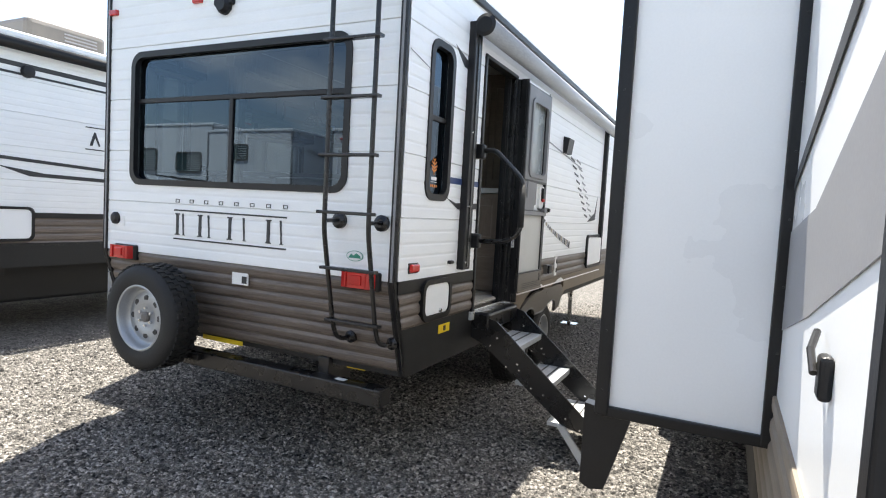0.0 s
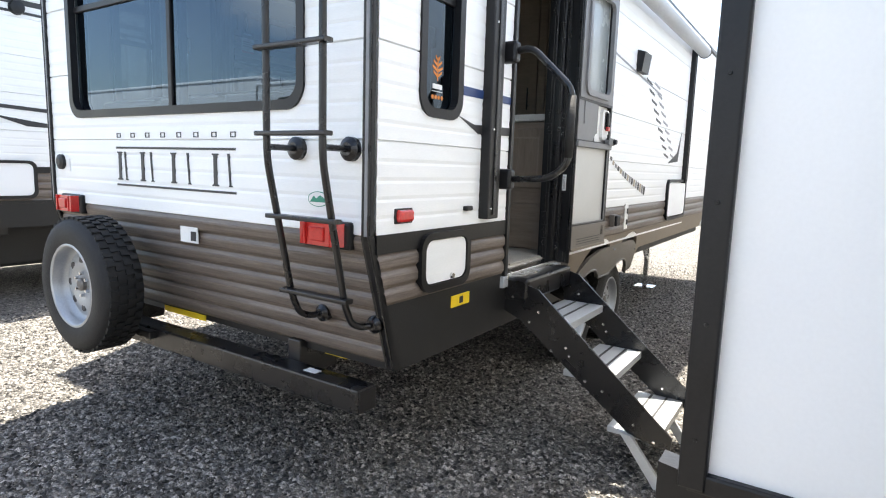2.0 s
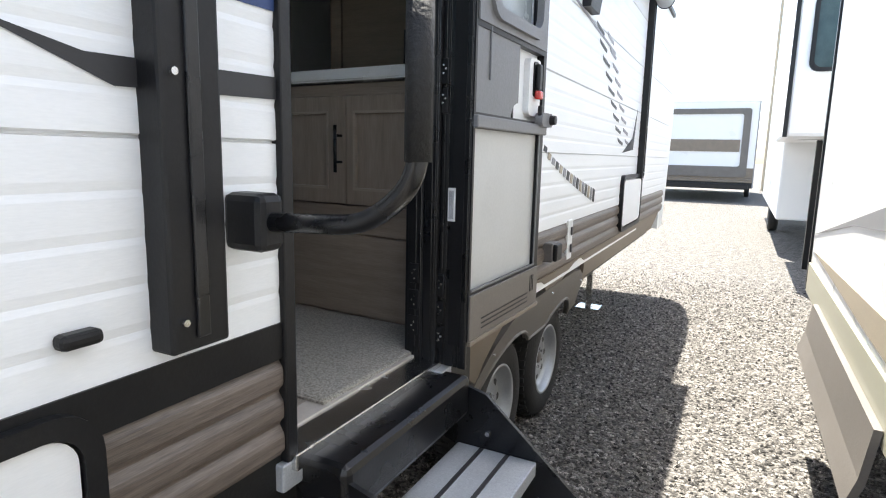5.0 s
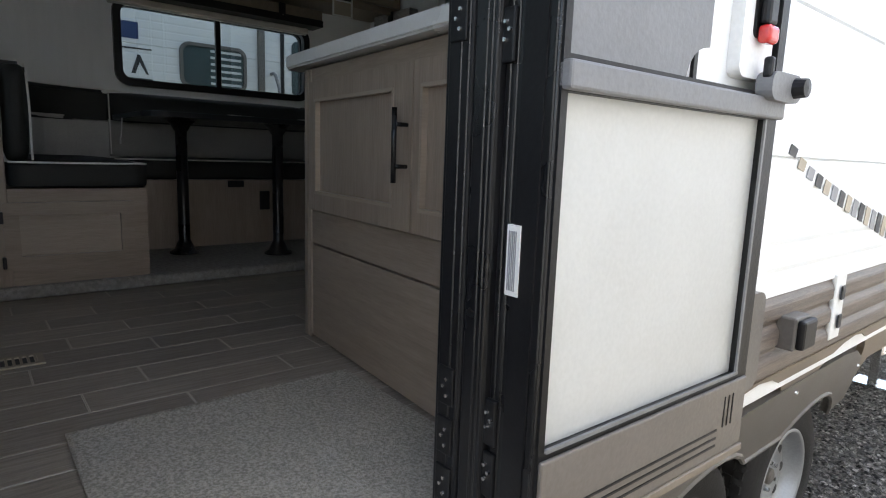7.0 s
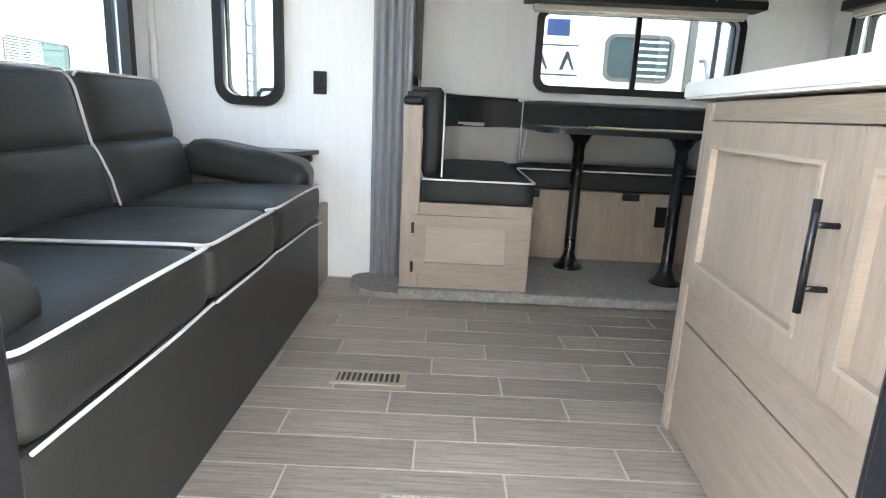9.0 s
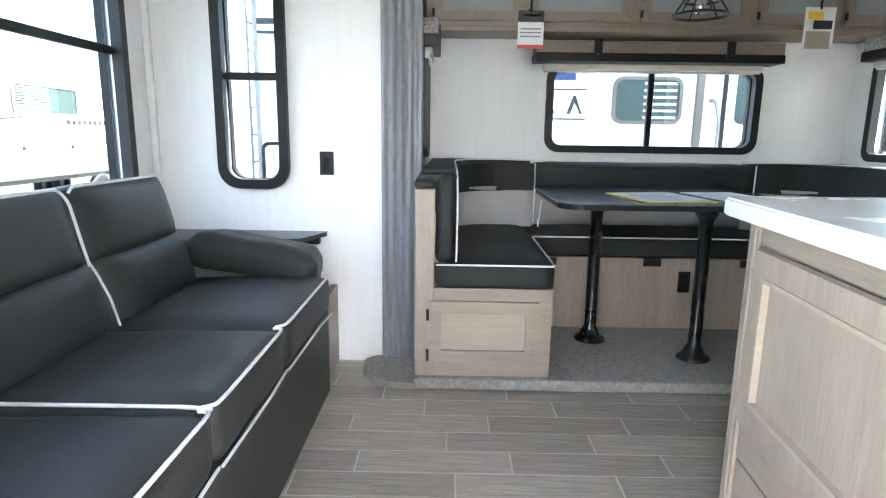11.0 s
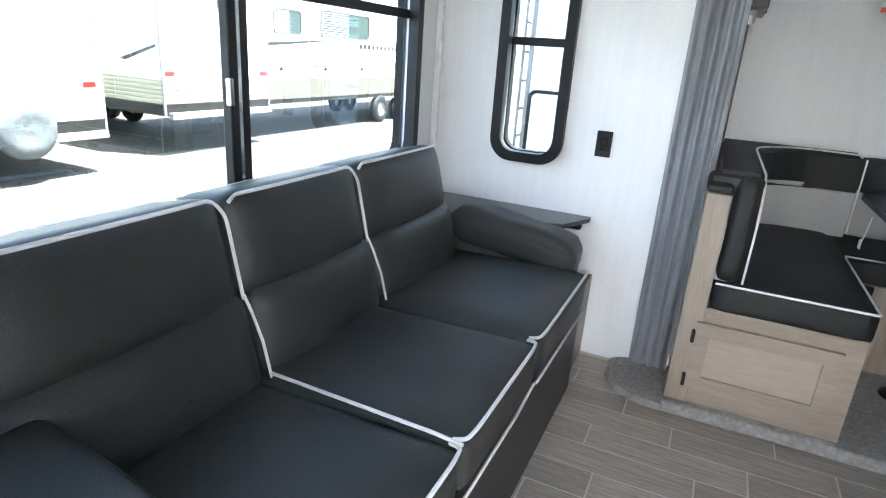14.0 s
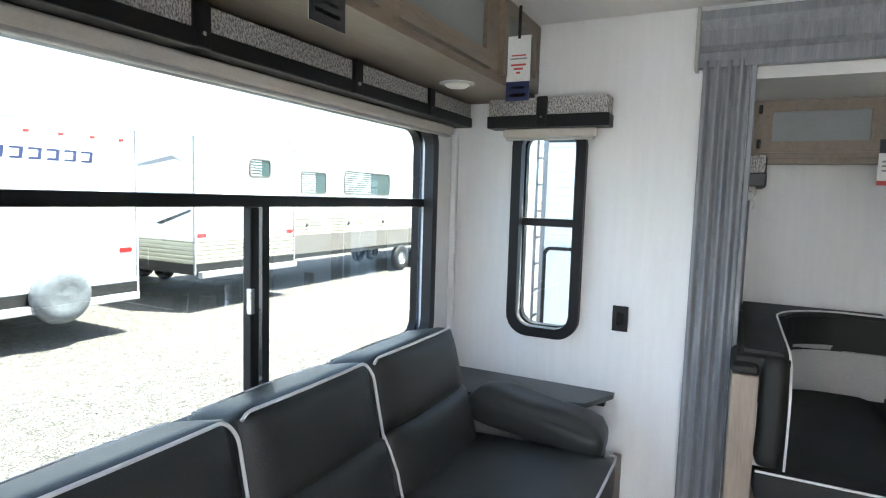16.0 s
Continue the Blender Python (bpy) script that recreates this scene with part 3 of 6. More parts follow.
# ---- lettering, lights and fittings of the rear wall ----
sign = thing("rear_lettering", "black nameplate lettering between two black lines on white siding", "lettering")
part("line", B(-1.735, -0.762, -0.010, -0.004, 1.532, 1.542), M_INK, sign)
part("line", B(-1.735, -0.762, -0.010, -0.004, 1.342, 1.352), M_INK, sign)
for k in range(8):
    x = -1.722 + k * 0.1325
    part("small_mark", ring(bmesh.new(), [(x, 1.588), (x + 0.036, 1.588), (x + 0.036, 1.612), (x, 1.612)], [(x + 0.005, 1.592), (x + 0.031, 1.592), (x + 0.031, 1.608), (x + 0.005, 1.608)], "y", -0.010, -0.004), M_INK, sign)
for x, w in ((-1.712, 0.075), (-1.50, 0.10), (-1.235, 0.14), (-0.915, 0.12)):
    # a thick stem with serif feet and a thin stem beside it
    part("thick_stem", prism(bmesh.new(), [(x - 0.012, 1.372), (x + 0.034, 1.372), (x + 0.034, 1.378), (x + 0.023, 1.381), (x + 0.023, 1.508), (x + 0.034, 1.511), (x + 0.034, 1.517), (x - 0.012, 1.517), (x - 0.012, 1.511), (x - 0.001, 1.508), (x - 0.001, 1.381), (x - 0.012, 1.378)], "y", -0.010, -0.004), M_INK, sign)
    part("thin_stem", prism(bmesh.new(), [(x + w - 0.018, 1.372), (x + w + 0.014, 1.372), (x + w, 1.38), (x + w - 0.008, 1.517), (x + w - 0.022, 1.517), (x + w - 0.010, 1.38)], "y", -0.010, -0.004), M_INK, sign)


def tail_light(x):
    t = thing("tail_light", "red ribbed rectangular tail light on a black base", "tail light", "tail lights")
    part("base", B(x - 0.115, x + 0.125, -0.03, 0.03, 1.165, 1.272, 0.012), M_BLACK, t)
    part("lens", prism(bmesh.new(), [(x - 0.115, -0.028), (x + 0.10, -0.028), (x + 0.085, -0.066), (x - 0.108, -0.058)], "z", 1.178, 1.266), M_RED, t, "red plastic lens")
    part("reflector", B(x - 0.05, x + 0.03, -0.072, -0.058, 1.195, 1.25, 0.006), M_RED, t)
    for k in (-0.075, 0.055):
        part("rib", B(x + k - 0.004, x + k + 0.004, -0.069, -0.055, 1.18, 1.264, 0.002), M_RED, t)


tail_light(-2.215)
tail_light(-0.205)
for x in (-2.39, -1.56):
    t = thing("marker_light", "small red marker light near the roof", "marker light", "rear marker lights")
    part("lens", B(x - 0.04, x + 0.04, -0.03, 0.0, 2.87, 2.91, 0.008), M_RED, t)
cam_h = thing("rear_camera_bracket", "black camera bracket above the rear window", "bracket")
part("plate", B(-1.40, -1.24, -0.035, 0.0, 2.83, 2.87, 0.01), M_BLACK, cam_h)
part("cover", lathe(bmesh.new(), [(0.04, -0.055), (0.055, -0.03), (0.055, 0.0)], (-1.32, 0, 2.83), "y", 16), M_BLACK, cam_h)
t = thing("side_marker", "red side marker lamp on white siding", "marker light")
part("lens", B(0.0, 0.03, 0.135, 0.232, 1.270, 1.318, 0.012, 3), M_RED, t)
part("base", B(0.0, 0.012, 0.127, 0.240, 1.264, 1.324, 0.004), M_BLACK, t)
t = thing("cable_port", "black round cable port on white siding", "cable port")
part("cap", lathe(bmesh.new(), [(0.02, -0.03), (0.042, -0.022), (0.045, 0.0)], (-2.335, 0, 1.452), "y", 20), M_BLACK, t)
part("tag", B(-2.265, -2.24, -0.011, -0.005, 1.40, 1.47), M_PAPER, t)
t = thing("data_plate", "white printed data sticker on brown siding", "sticker")
part("sheet", prism(bmesh.new(), [(-1.20, 1.095), (-1.065, 1.095), (-1.065, 1.175), (-1.20, 1.175)], "y", 0.001, 0.007), M_PAPER, t)
part("print", prism(bmesh.new(), [(-1.115, 1.105), (-1.075, 1.105), (-1.075, 1.15), (-1.115, 1.15)], "y", -0.001, 0.001), M_INK, t)
t = thing("round_sticker", "oval green and white dealer sticker", "sticker")
oval = [(math.cos(2 * math.pi * k / 28), math.sin(2 * math.pi * k / 28)) for k in range(28)]
part("rim", prism(bmesh.new(), [(-0.262 + 0.056 * c, 1.35 + 0.030 * q) for c, q in oval], "y", -0.0105, -0.008), M_GREEN, t)
part("disc", prism(bmesh.new(), [(-0.262 + 0.052 * c, 1.35 + 0.027 * q) for c, q in oval], "y", -0.0115, -0.0105), M_PAPER, t)
part("wave", prism(bmesh.new(), [(-0.305, 1.338), (-0.22, 1.338), (-0.225, 1.352), (-0.25, 1.366), (-0.27, 1.352), (-0.285, 1.362)], "y", -0.0125, -0.0115), M_GREEN, t)
t = thing("drain_vent", "small black vent on the side wall", "vent")
part("hood", B(0.0, 0.03, 0.632, 0.69, 1.294, 1.316, 0.008), M_BLACK, t)

# ---- bumper and spare wheel ----
bump = thing("rear_bumper", "black square steel bumper tube with yellow warning labels", "bumper", at=(-1.2, 0.0, 0.6))
part("tube", B(-2.39, -0.07, 0.015, 0.125, 0.505, 0.607, 0.008), M_GLOSSBLACK, bump)
part("end_cap", B(-0.07, -0.062, 0.02, 0.12, 0.51, 0.602, 0.004), M_BLACK, bump)
for x in (-2.0, -0.55):
    part("bracket", B(x - 0.04, x + 0.04, 0.125, 0.36, 0.53, 0.70, 0.006), M_GLOSSBLACK, bump)
part("warning_label", B(-1.62, -1.25, 0.158, 0.162, 0.655, 0.685), M_YELLOW, bump, "yellow warning label")
part("warning_label", B(-0.42, -0.29, 0.190, 0.193, 0.645, 0.664), M_YELLOW, bump, "yellow warning label")
part("paper_tag", B(-0.41, -0.34, 0.05, 0.09, 0.6075, 0.6095), M_PAPER, bump, "white paper tag")


def wheel(name, label, centre, side, r=0.345, width=0.20, group=""):
    """side +1: the face points along +x; 'y-': the face points along -y."""
    cx, cy, cz = centre
    ax, s = ("y", -1) if side == "y-" else ("x", side)
    w = thing(name, label, "wheel", group, at=centre)
    h = width / 2
    prof = [(0.20, s * h * 0.86), (0.225, s * h), (r * 0.86, s * h), (r * 0.955, s * h * 0.86), (r, s * h * 0.62), (r * 1.003, 0), (r, -s * h * 0.62), (r * 0.955, -s * h * 0.86), (r * 0.86, -s * h), (0.2, -s * h)]
    part("tyre", lathe(bmesh.new(), prof, centre, ax, 48, False), M_RUBBER, w, smooth=True)
    bm = bmesh.new()
    for k in range(44):
        a = 2 * math.pi * k / 44
        for j, o in ((-0.7, 0), (-0.25, 0.5), (0.25, 0), (0.7, 0.5)):
            aa = a + o * 2 * math.pi / 44
            m = Matrix.Rotation(-aa, 4, "Y") if ax == "y" else Matrix.Rotation(aa - math.pi / 2, 4, "X")
            if ax == "y":
                mm = Matrix.Translation(centre) @ m @ Matrix.Translation((r + 0.002, j * h * 0.8, 0)) @ Matrix.Diagonal((0.012, h * 0.34, 0.028, 1))
            else:
                mm = Matrix.Translation(centre) @ m @ Matrix.Translation((j * h * 0.8, 0, r + 0.002)) @ Matrix.Diagonal((h * 0.34, 0.028, 0.012, 1))
            bmesh.ops.create_cube(bm, size=1, matrix=mm)
    part("tread", bm, M_RUBBER, w)
    rim = part("rim", lathe(bmesh.new(), [(0.213, s * h * 0.92), (0.205, s * h * 0.98), (0.195, s * h * 0.9), (0.19, s * h * 0.55), (0.178, s * h * 0.30), (0.165, s * h * 0.26), (0.150, s * h * 0.34), (0.095, s * h * 0.46), (0.08, s * h * 0.36), (0.0, s * h * 0.36)], centre, ax, 40, False), M_RIM, w, "silver steel rim", smooth=True)
    # Black discs just proud of the closed rim paint the shade of its holes.
    for k in range(8):
        a = 2 * math.pi * k / 8
        c, q = 0.122 * math.cos(a), 0.122 * math.sin(a)
        cc = (cx + c, cy, cz + q) if ax == "y" else (cx, cy + c, cz + q)
        part("hole", lathe(bmesh.new(), [(0.019, s * h * 0.30), (0.019, s * h * 0.425), (0.0, s * h * 0.425)], cc, ax, 12), M_INK, rim)
    part("hub", lathe(bmesh.new(), [(0.034, s * h * 0.34), (0.032, s * h * 0.52), (0.02, s * h * 0.58), (0.0, s * h * 0.58)], centre, ax, 20), M_FENDER, w)
    for k in range(6):
        a = 2 * math.pi * (k + 0.5) / 6
        c, q = 0.057 * math.cos(a), 0.057 * math.sin(a)
        cc = (cx + c, cy, cz + q) if ax == "y" else (cx, cy + c, cz + q)
        part("lug_nut", lathe(bmesh.new(), [(0.010, s * h * 0.34), (0.009, s * h * 0.52), (0.0, s * h * 0.52)], cc, ax, 6), M_CHROME, w)
    return w


sp = wheel("spare_carrier", "spare tyre on a silver steel rim held by a black bracket", (-1.712, -0.175, 0.845), "y-", r=0.337, width=0.215)
part("bracket", B(-1.76, -1.67, -0.06, 0.02, 0.54, 0.98, 0.006), M_GLOSSBLACK, sp)
part("arm", B(-1.76, -1.45, -0.03, 0.015, 0.56, 0.60, 0.006), M_GLOSSBLACK, sp)
wheel("road_wheel", "trailer tyre on a silver steel rim under the fender", (-0.265, 2.74, 0.345), 1, group="axle wheels")
wheel("road_wheel", "trailer tyre on a silver steel rim under the fender", (-0.265, 3.53, 0.345), 1, group="axle wheels")
wheel("road_wheel", "trailer tyre on a silver steel rim under the trailer", (-2.17, 2.74, 0.345), -1, group="axle wheels")
wheel("road_wheel", "trailer tyre on a silver steel rim under the trailer", (-2.17, 3.53, 0.345), -1, group="axle wheels")
fen = thing("wheel_fender", "dark grey plastic double fender over the two wheels", "fender")
out = [(2.29, 0.52), (2.33, 0.64), (2.42, 0.77), (2.55, 0.85), (2.74, 0.895), (3.10, 0.905), (3.50, 0.91), (3.66, 0.895), (3.80, 0.84), (3.90, 0.74), (3.96, 0.60)]
inn = [(c + 0.375 * math.cos(radians(a)), 0.36 + 0.375 * math.sin(radians(a))) for c, a0, a1 in ((2.72, 158, 48), (3.50, 132, 34)) for a in (a0 + (a1 - a0) * k / 9 for k in range(10))]
bm = leaned(prism(bmesh.new(), out + [(p[0], p[1]) for p in reversed(inn)], "x", -0.02, 0.008))
part("arch", bm, M_FENDER, fen)
lip = part("lip", tube(bmesh.new(), [(0.006 + side_lean(p[1]), *p) for p in inn], 0.010, 6), M_FENDER, fen, "rolled fender lip")
for p in out[2:10:3]:
    part("screw", lathe(bmesh.new(), [(0.008, 0.012), (0.006, 0.018), (0, 0.018)], (side_lean(p[1] - 0.04), p[0], p[1] - 0.04), "x", 8), M_CHROME, fen)
jack = thing("stabiliser_jack", "grey steel stabiliser jack standing on the gravel", "jack", at=(-0.52, 6.2, 0))
part("leg", B(-0.55, -0.49, 6.17, 6.23, 0.02, 0.75, 0.004), M_CHROME, jack)
part("foot", B(-0.64, -0.40, 6.10, 6.32, 0.0, 0.022, 0.004), M_CHROME, jack)
part("brace", tube(bmesh.new(), [(-0.52, 6.2, 0.35), (-0.52, 5.7, 0.78)], 0.015, 8), M_CHROME, jack)

# ---- hatch, labels ----
h = thing("baggage_hatch", "small white baggage hatch with a black rubber frame", "hatch")
part("door", prism(bmesh.new(), rrect(0.322, 0.995, 0.645, 1.18, 0.045), "x", 0.0, 0.022), M_WHITE, h, "white hatch door")
part("frame", ring(bmesh.new(), rrect(HATCH[0] - 0.01, HATCH[2] - 0.01, HATCH[1] + 0.01, HATCH[3] + 0.008, 0.07), rrect(0.318, 0.991, 0.649, 1.184, 0.05), "x", -0.01, 0.03), M_BLACK, h)
part("lock", lathe(bmesh.new(), [(0.013, 0.02), (0.011, 0.035), (0.0, 0.035)], (0, 0.525, 1.012), "x", 14), M_CHROME, h)
t = thing("warning_sticker", "yellow warning sticker on the black belly panel", "sticker")
part("sheet", B(0.0, 0.003, 0.565, 0.725, 0.85, 0.905), M_YELLOW, t)
part("print", B(0.003, 0.005, 0.635, 0.665, 0.862, 0.893), M_INK, t)

# ---- awning ----
aw = thing("awning", "rolled grey awning with black arms on the side wall", "awning")
for y0, y1, z0 in ((0.775, 0.885, 1.25), (5.28, 5.36, 1.40)):
    a = part("arm", B(0.0, 0.055, y0, y1, z0, 2.86, 0.006), M_BLACK, aw, "black aluminium awning arm")
    part("groove_strip", B(0.052, 0.062, (y0 + y1) / 2 - 0.012, (y0 + y1) / 2 + 0.012, z0 + 0.02, 2.84, 0.003), M_GLOSSBLACK, a)
    for z in (z0 + 0.05, z0 + 0.42, z0 + 0.9):
        part("bolt", lathe(bmesh.new(), [(0.007, 0.05), (0.006, 0.064), (0.0, 0.064)], (0, y0 + 0.02, z), "x", 8), M_CHROME, a)
M_AWNING = material("grey_awning_vinyl", (0.45, 0.46, 0.47), 0.5, dark=(0.3, 0.31, 0.32), stretch=(1, 0.2, 1), bump=0.03)
part("roller", tube(bmesh.new(), [(0.11, 0.78, 2.83), (0.11, 5.42, 2.83)], 0.065, 18), M_AWNING, aw, "rolled grey vinyl fabric", smooth=True)
for y in (0.78, 5.42):
    part("end_cap", lathe(bmesh.new(), [(0.0, -0.012), (0.05, -0.012), (0.072, 0), (0.05, 0.02), (0, 0.02)], (0.11, y, 2.83), "y", 20), M_BLACK, aw)

# ---- entry door, open ----
dk = thing("door_frame", "black aluminium door frame with threshold", "door frame")
dk["kind"] = "structure"
part("jamb", B(-0.055, 0.02, DOOR[0] - 0.02, DOOR[0] + 0.012, DOOR[2], DOOR[3] + 0.02, 0.004), M_BLACK, dk)
part("jamb", B(-0.088, 0.02, DOOR[1] - 0.0045, DOOR[1] + 0.025, DOOR[2], DOOR[3] + 0.02, 0.004), M_BLACK, dk)
part("head", B(-0.055, 0.02, DOOR[0] - 0.02, DOOR[1] + 0.025, DOOR[3] - 0.005, DOOR[3] + 0.02, 0.004), M_BLACK, dk)
part("threshold", B(-0.06, 0.035, DOOR[0] - 0.01, DOOR[1] + 0.01, DOOR[2] - 0.02, FLOOR - 0.006, 0.004), M_CHROME, dk, "aluminium threshold")

HINGE = Vector((0.062, 1.705, 0))
door = thing("entry_door", "open black-framed entry door with a grey upper window and a pale lower panel", "door", at=HINGE)
M_DOORGREY = material("grey_door_plastic", (0.20, 0.20, 0.205), 0.5, dark=(0.16, 0.16, 0.163), bump=0.05)
# Brown here stands in for the ground mirrored in the panel.
M_KICK = material("kick_panel_ground_reflection", (0.17, 0.15, 0.13), 0.45, dark=(0.13, 0.115, 0.10), bump=0.04)
M_SCREENPANE = material("pale_screen_panel", (0.54, 0.54, 0.515), 0.45, dark=(0.48, 0.48, 0.455), bump=0.02)
DW, DZ0, DZ1 = 0.595, 1.005, 2.70
DWIN = (0.095, 0.50, 1.965, 2.56)


def door_part(name, bm, mat, label="", parent=None):
    ob = link_mesh(name, bm, mat)
    ob.parent = parent or door
    if label:
        ob["label"] = label
    return ob


door.rotation_euler = (0, 0, radians(-1.5))
# local: y along the door, x outwards
door_part("outer_leaf", panel_wall(bmesh.new(), "x", 0.0, 0.03, 0.0, DW, DZ0, DZ1, [DWIN]), M_WHITE)
for y0, y1 in ((-0.006, 0.004), (DW - 0.004, DW + 0.008)):
    door_part("edge_trim", B(-0.003, 0.036, y0, y1, DZ0, DZ1), M_BLACK, "black edge trim")
door_part("screen_frame", panel_wall(bmesh.new(), "x", 0.032, 0.058, 0.0, DW - 0.014, DZ0 + 0.006, DZ1 - 0.03, [(0.012, DW - 0.055, 1.168, 1.636), (0.012, DW - 0.04, 1.68, 1.91), DWIN]), M_BLACK, "black screen door frame")
door_part("lower_pane", B(0.034, 0.044, 0.006, DW - 0.05, 1.16, 1.645), M_SCREENPANE, "pale translucent lower panel")
for y0, y1, z0, z1 in ((0.012, DW - 0.055, 1.168, 1.174), (DW - 0.064, DW - 0.058, 1.168, 1.636)):
    door_part("pane_bead", B(0.058, 0.062, y0, y1, z0, z1), M_DOORGREY)
door_part("kick_panel", B(0.056, 0.064, 0.002, DW - 0.018, 1.022, 1.158, 0.003), M_KICK, "kick panel coloured brown for the ground it reflects")
door_part("bottom_strip", B(0.05, 0.068, 0.0, DW - 0.016, DZ0 + 0.002, 1.022, 0.002), M_SKIRT, "tan bottom strip")
# Raised black strips stand in for the shade of pressed grooves.
for z in (1.043, 1.058, 1.073):
    door_part("groove_strip", B(0.062, 0.0655, 0.08, DW - 0.12, z, z + 0.004), M_BLACK)
for y in (DW - 0.10, DW - 0.085, DW - 0.07):
    door_part("groove_strip", B(0.062, 0.0655, y, y + 0.003, 1.075, 1.135), M_BLACK)
door_part("cross_bar", B(0.05, 0.072, 0.0, DW - 0.016, 1.637, 1.672, 0.004), M_DOORGREY, "grey aluminium cross bar")
notch = [(0.335 + 0.0, 1.73)] + [(0.335 - 0.06 * math.sin(math.pi / 2 * k / 6), 1.672 + 0.058 * math.cos(math.pi / 2 * k / 6)) for k in range(1, 7)]
door_part("slide_panel", prism(bmesh.new(), [(0.014, 1.672), (0.014, 1.935), (0.335, 1.935)] + notch, "x", 0.046, 0.054), M_DOORGREY, "grey sliding access panel with a scooped corner")
door_part("slide_rib", B(0.054, 0.060, 0.10, 0.106, 1.775, 1.93, 0.002), M_DOORGREY)
door_part("thin_bar", B(0.036, 0.042, 0.315, 0.325, 1.672, 1.93), M_BLACK)
door_part("upper_panel", panel_wall(bmesh.new(), "x", 0.05, 0.062, 0.014, DW - 0.03, 1.925, 2.66, [DWIN]), M_DOORGREY)
door_part("window_frame", ring(bmesh.new(), rrect(DWIN[0] - 0.02, DWIN[2] - 0.02, DWIN[1] + 0.02, DWIN[3] + 0.02, 0.07), rrect(DWIN[0] + 0.015, DWIN[2] + 0.015, DWIN[1] - 0.015, DWIN[3] - 0.015, 0.05), "x", 0.05, 0.075), M_DOORGREY, "grey window frame")
door_part("window_pane", B(0.02, 0.026, DWIN[0] - 0.01, DWIN[1] + 0.01, DWIN[2] - 0.01, DWIN[3] + 0.01), M_FROST, "frosted window pane")
lt = door_part("latch", prism(bmesh.new(), rrect(0.435, 1.70, 0.545, 1.89, 0.02), "x", 0.03, 0.052), M_PAPER, "white door latch housing")
door_part("latch_well", prism(bmesh.new(), rrect(0.468, 1.765, 0.515, 1.88, 0.012), "x", 0.050, 0.056), M_BLACK, "black latch recess", lt)
door_part("latch_lever", B(0.056, 0.074, 0.475, 0.508, 1.785, 1.872, 0.006), M_BLACK, "black lever", lt)
door_part("latch_button", B(0.056, 0.078, 0.472, 0.512, 1.755, 1.785, 0.008, 3), M_RED, "red lock button", lt)
hb = door_part("screen_handle", prism(bmesh.new(), rrect(0.485, 1.665, 0.60, 1.712, 0.02), "x", 0.058, 0.086), M_DOORGREY, "grey screen door handle")
door_part("handle_knob", lathe(bmesh.new(), [(0.018, 0.086), (0.016, 0.105), (0.0, 0.107)], (0, 0.575, 1.69), "x", 14), M_BLACK, "black knob", hb)
door_part("handle_lever", B(0.066, 0.082, 0.485, 0.500, 1.70, 1.735, 0.005), M_BLACK, "black lever", hb)
# hinge side: stacked black extrusions
hs = thing("hinge_post", "black aluminium hinge post with visible screws", "hinge post", at=(0.03, 1.74, 0.93))
for x0, x1, y0, y1, m_ in ((-0.078, -0.028, 1.6915, 1.715, M_BLACK), (-0.024, 0.0185, 1.6925, 1.724, M_GLOSSBLACK), (0.020, 0.040, 1.708, 1.728, M_BLACK), (0.042, 0.072, 1.706, 1.730, M_GLOSSBLACK), (0.074, 0.088, 1.704, 1.718, M_BLACK), (0.090, 0.116, 1.701, 1.714, M_GLOSSBLACK)):
    part("post", B(x0, x1, y0, y1, 0.935, 2.70, 0.003), m_, hs)
for x, y in ((-0.050, 1.6915), (-0.034, 1.6915), (0.0, 1.6925), (0.010, 1.6925), (0.030, 1.708), (0.044, 1.706), (0.081, 1.704), (0.096, 1.701), (0.110, 1.701)):
    part("bead", tube(bmesh.new(), [(x, y, 0.95), (x, y, 2.69)], 0.0020, 6), M_GLOSSBLACK, hs)
for zc in (1.05, 1.13, 1.21, 1.74, 1.82, 2.42, 2.50):
    kn = part("hinge", B(-0.072, -0.038, 1.687, 1.693, zc - 0.03, zc + 0.03, 0.002), M_BLACK, hs)
    kn2 = part("hinge", B(0.020, 0.042, 1.699, 1.709, zc - 0.065, zc + 0.005, 0.003), M_BLACK, hs)
    for dx, dz in ((-0.050, 0.012), (-0.058, 0.0), (-0.050, -0.014)):
        part("screw", lathe(bmesh.new(), [(0.0035, 0), (0.003, -0.003), (0, -0.003)], (dx, 1.687, zc + dz), "y", 8), M_CHROME, kn)
    for dx, dz in ((0.027, -0.014), (0.035, -0.024), (0.027, -0.036)):
        part("screw", lathe(bmesh.new(), [(0.0038, 0), (0.003, -0.004), (0, -0.004)], (dx, 1.699, zc + dz), "y", 8), M_CHROME, kn2)
t = thing("door_label", "white printed label on the hinge post", "label")
part("sheet", B(0.050, 0.073, 1.6965, 1.7055, 1.373, 1.468), M_PAPER, t)
bm = bmesh.new()
for k in range(5):
    box(bm, 0.054 + k * 0.003, 0.0555 + k * 0.003, 1.6955, 1.6965, 1.38, 1.46)
part("print", bm, M_GREY, t)

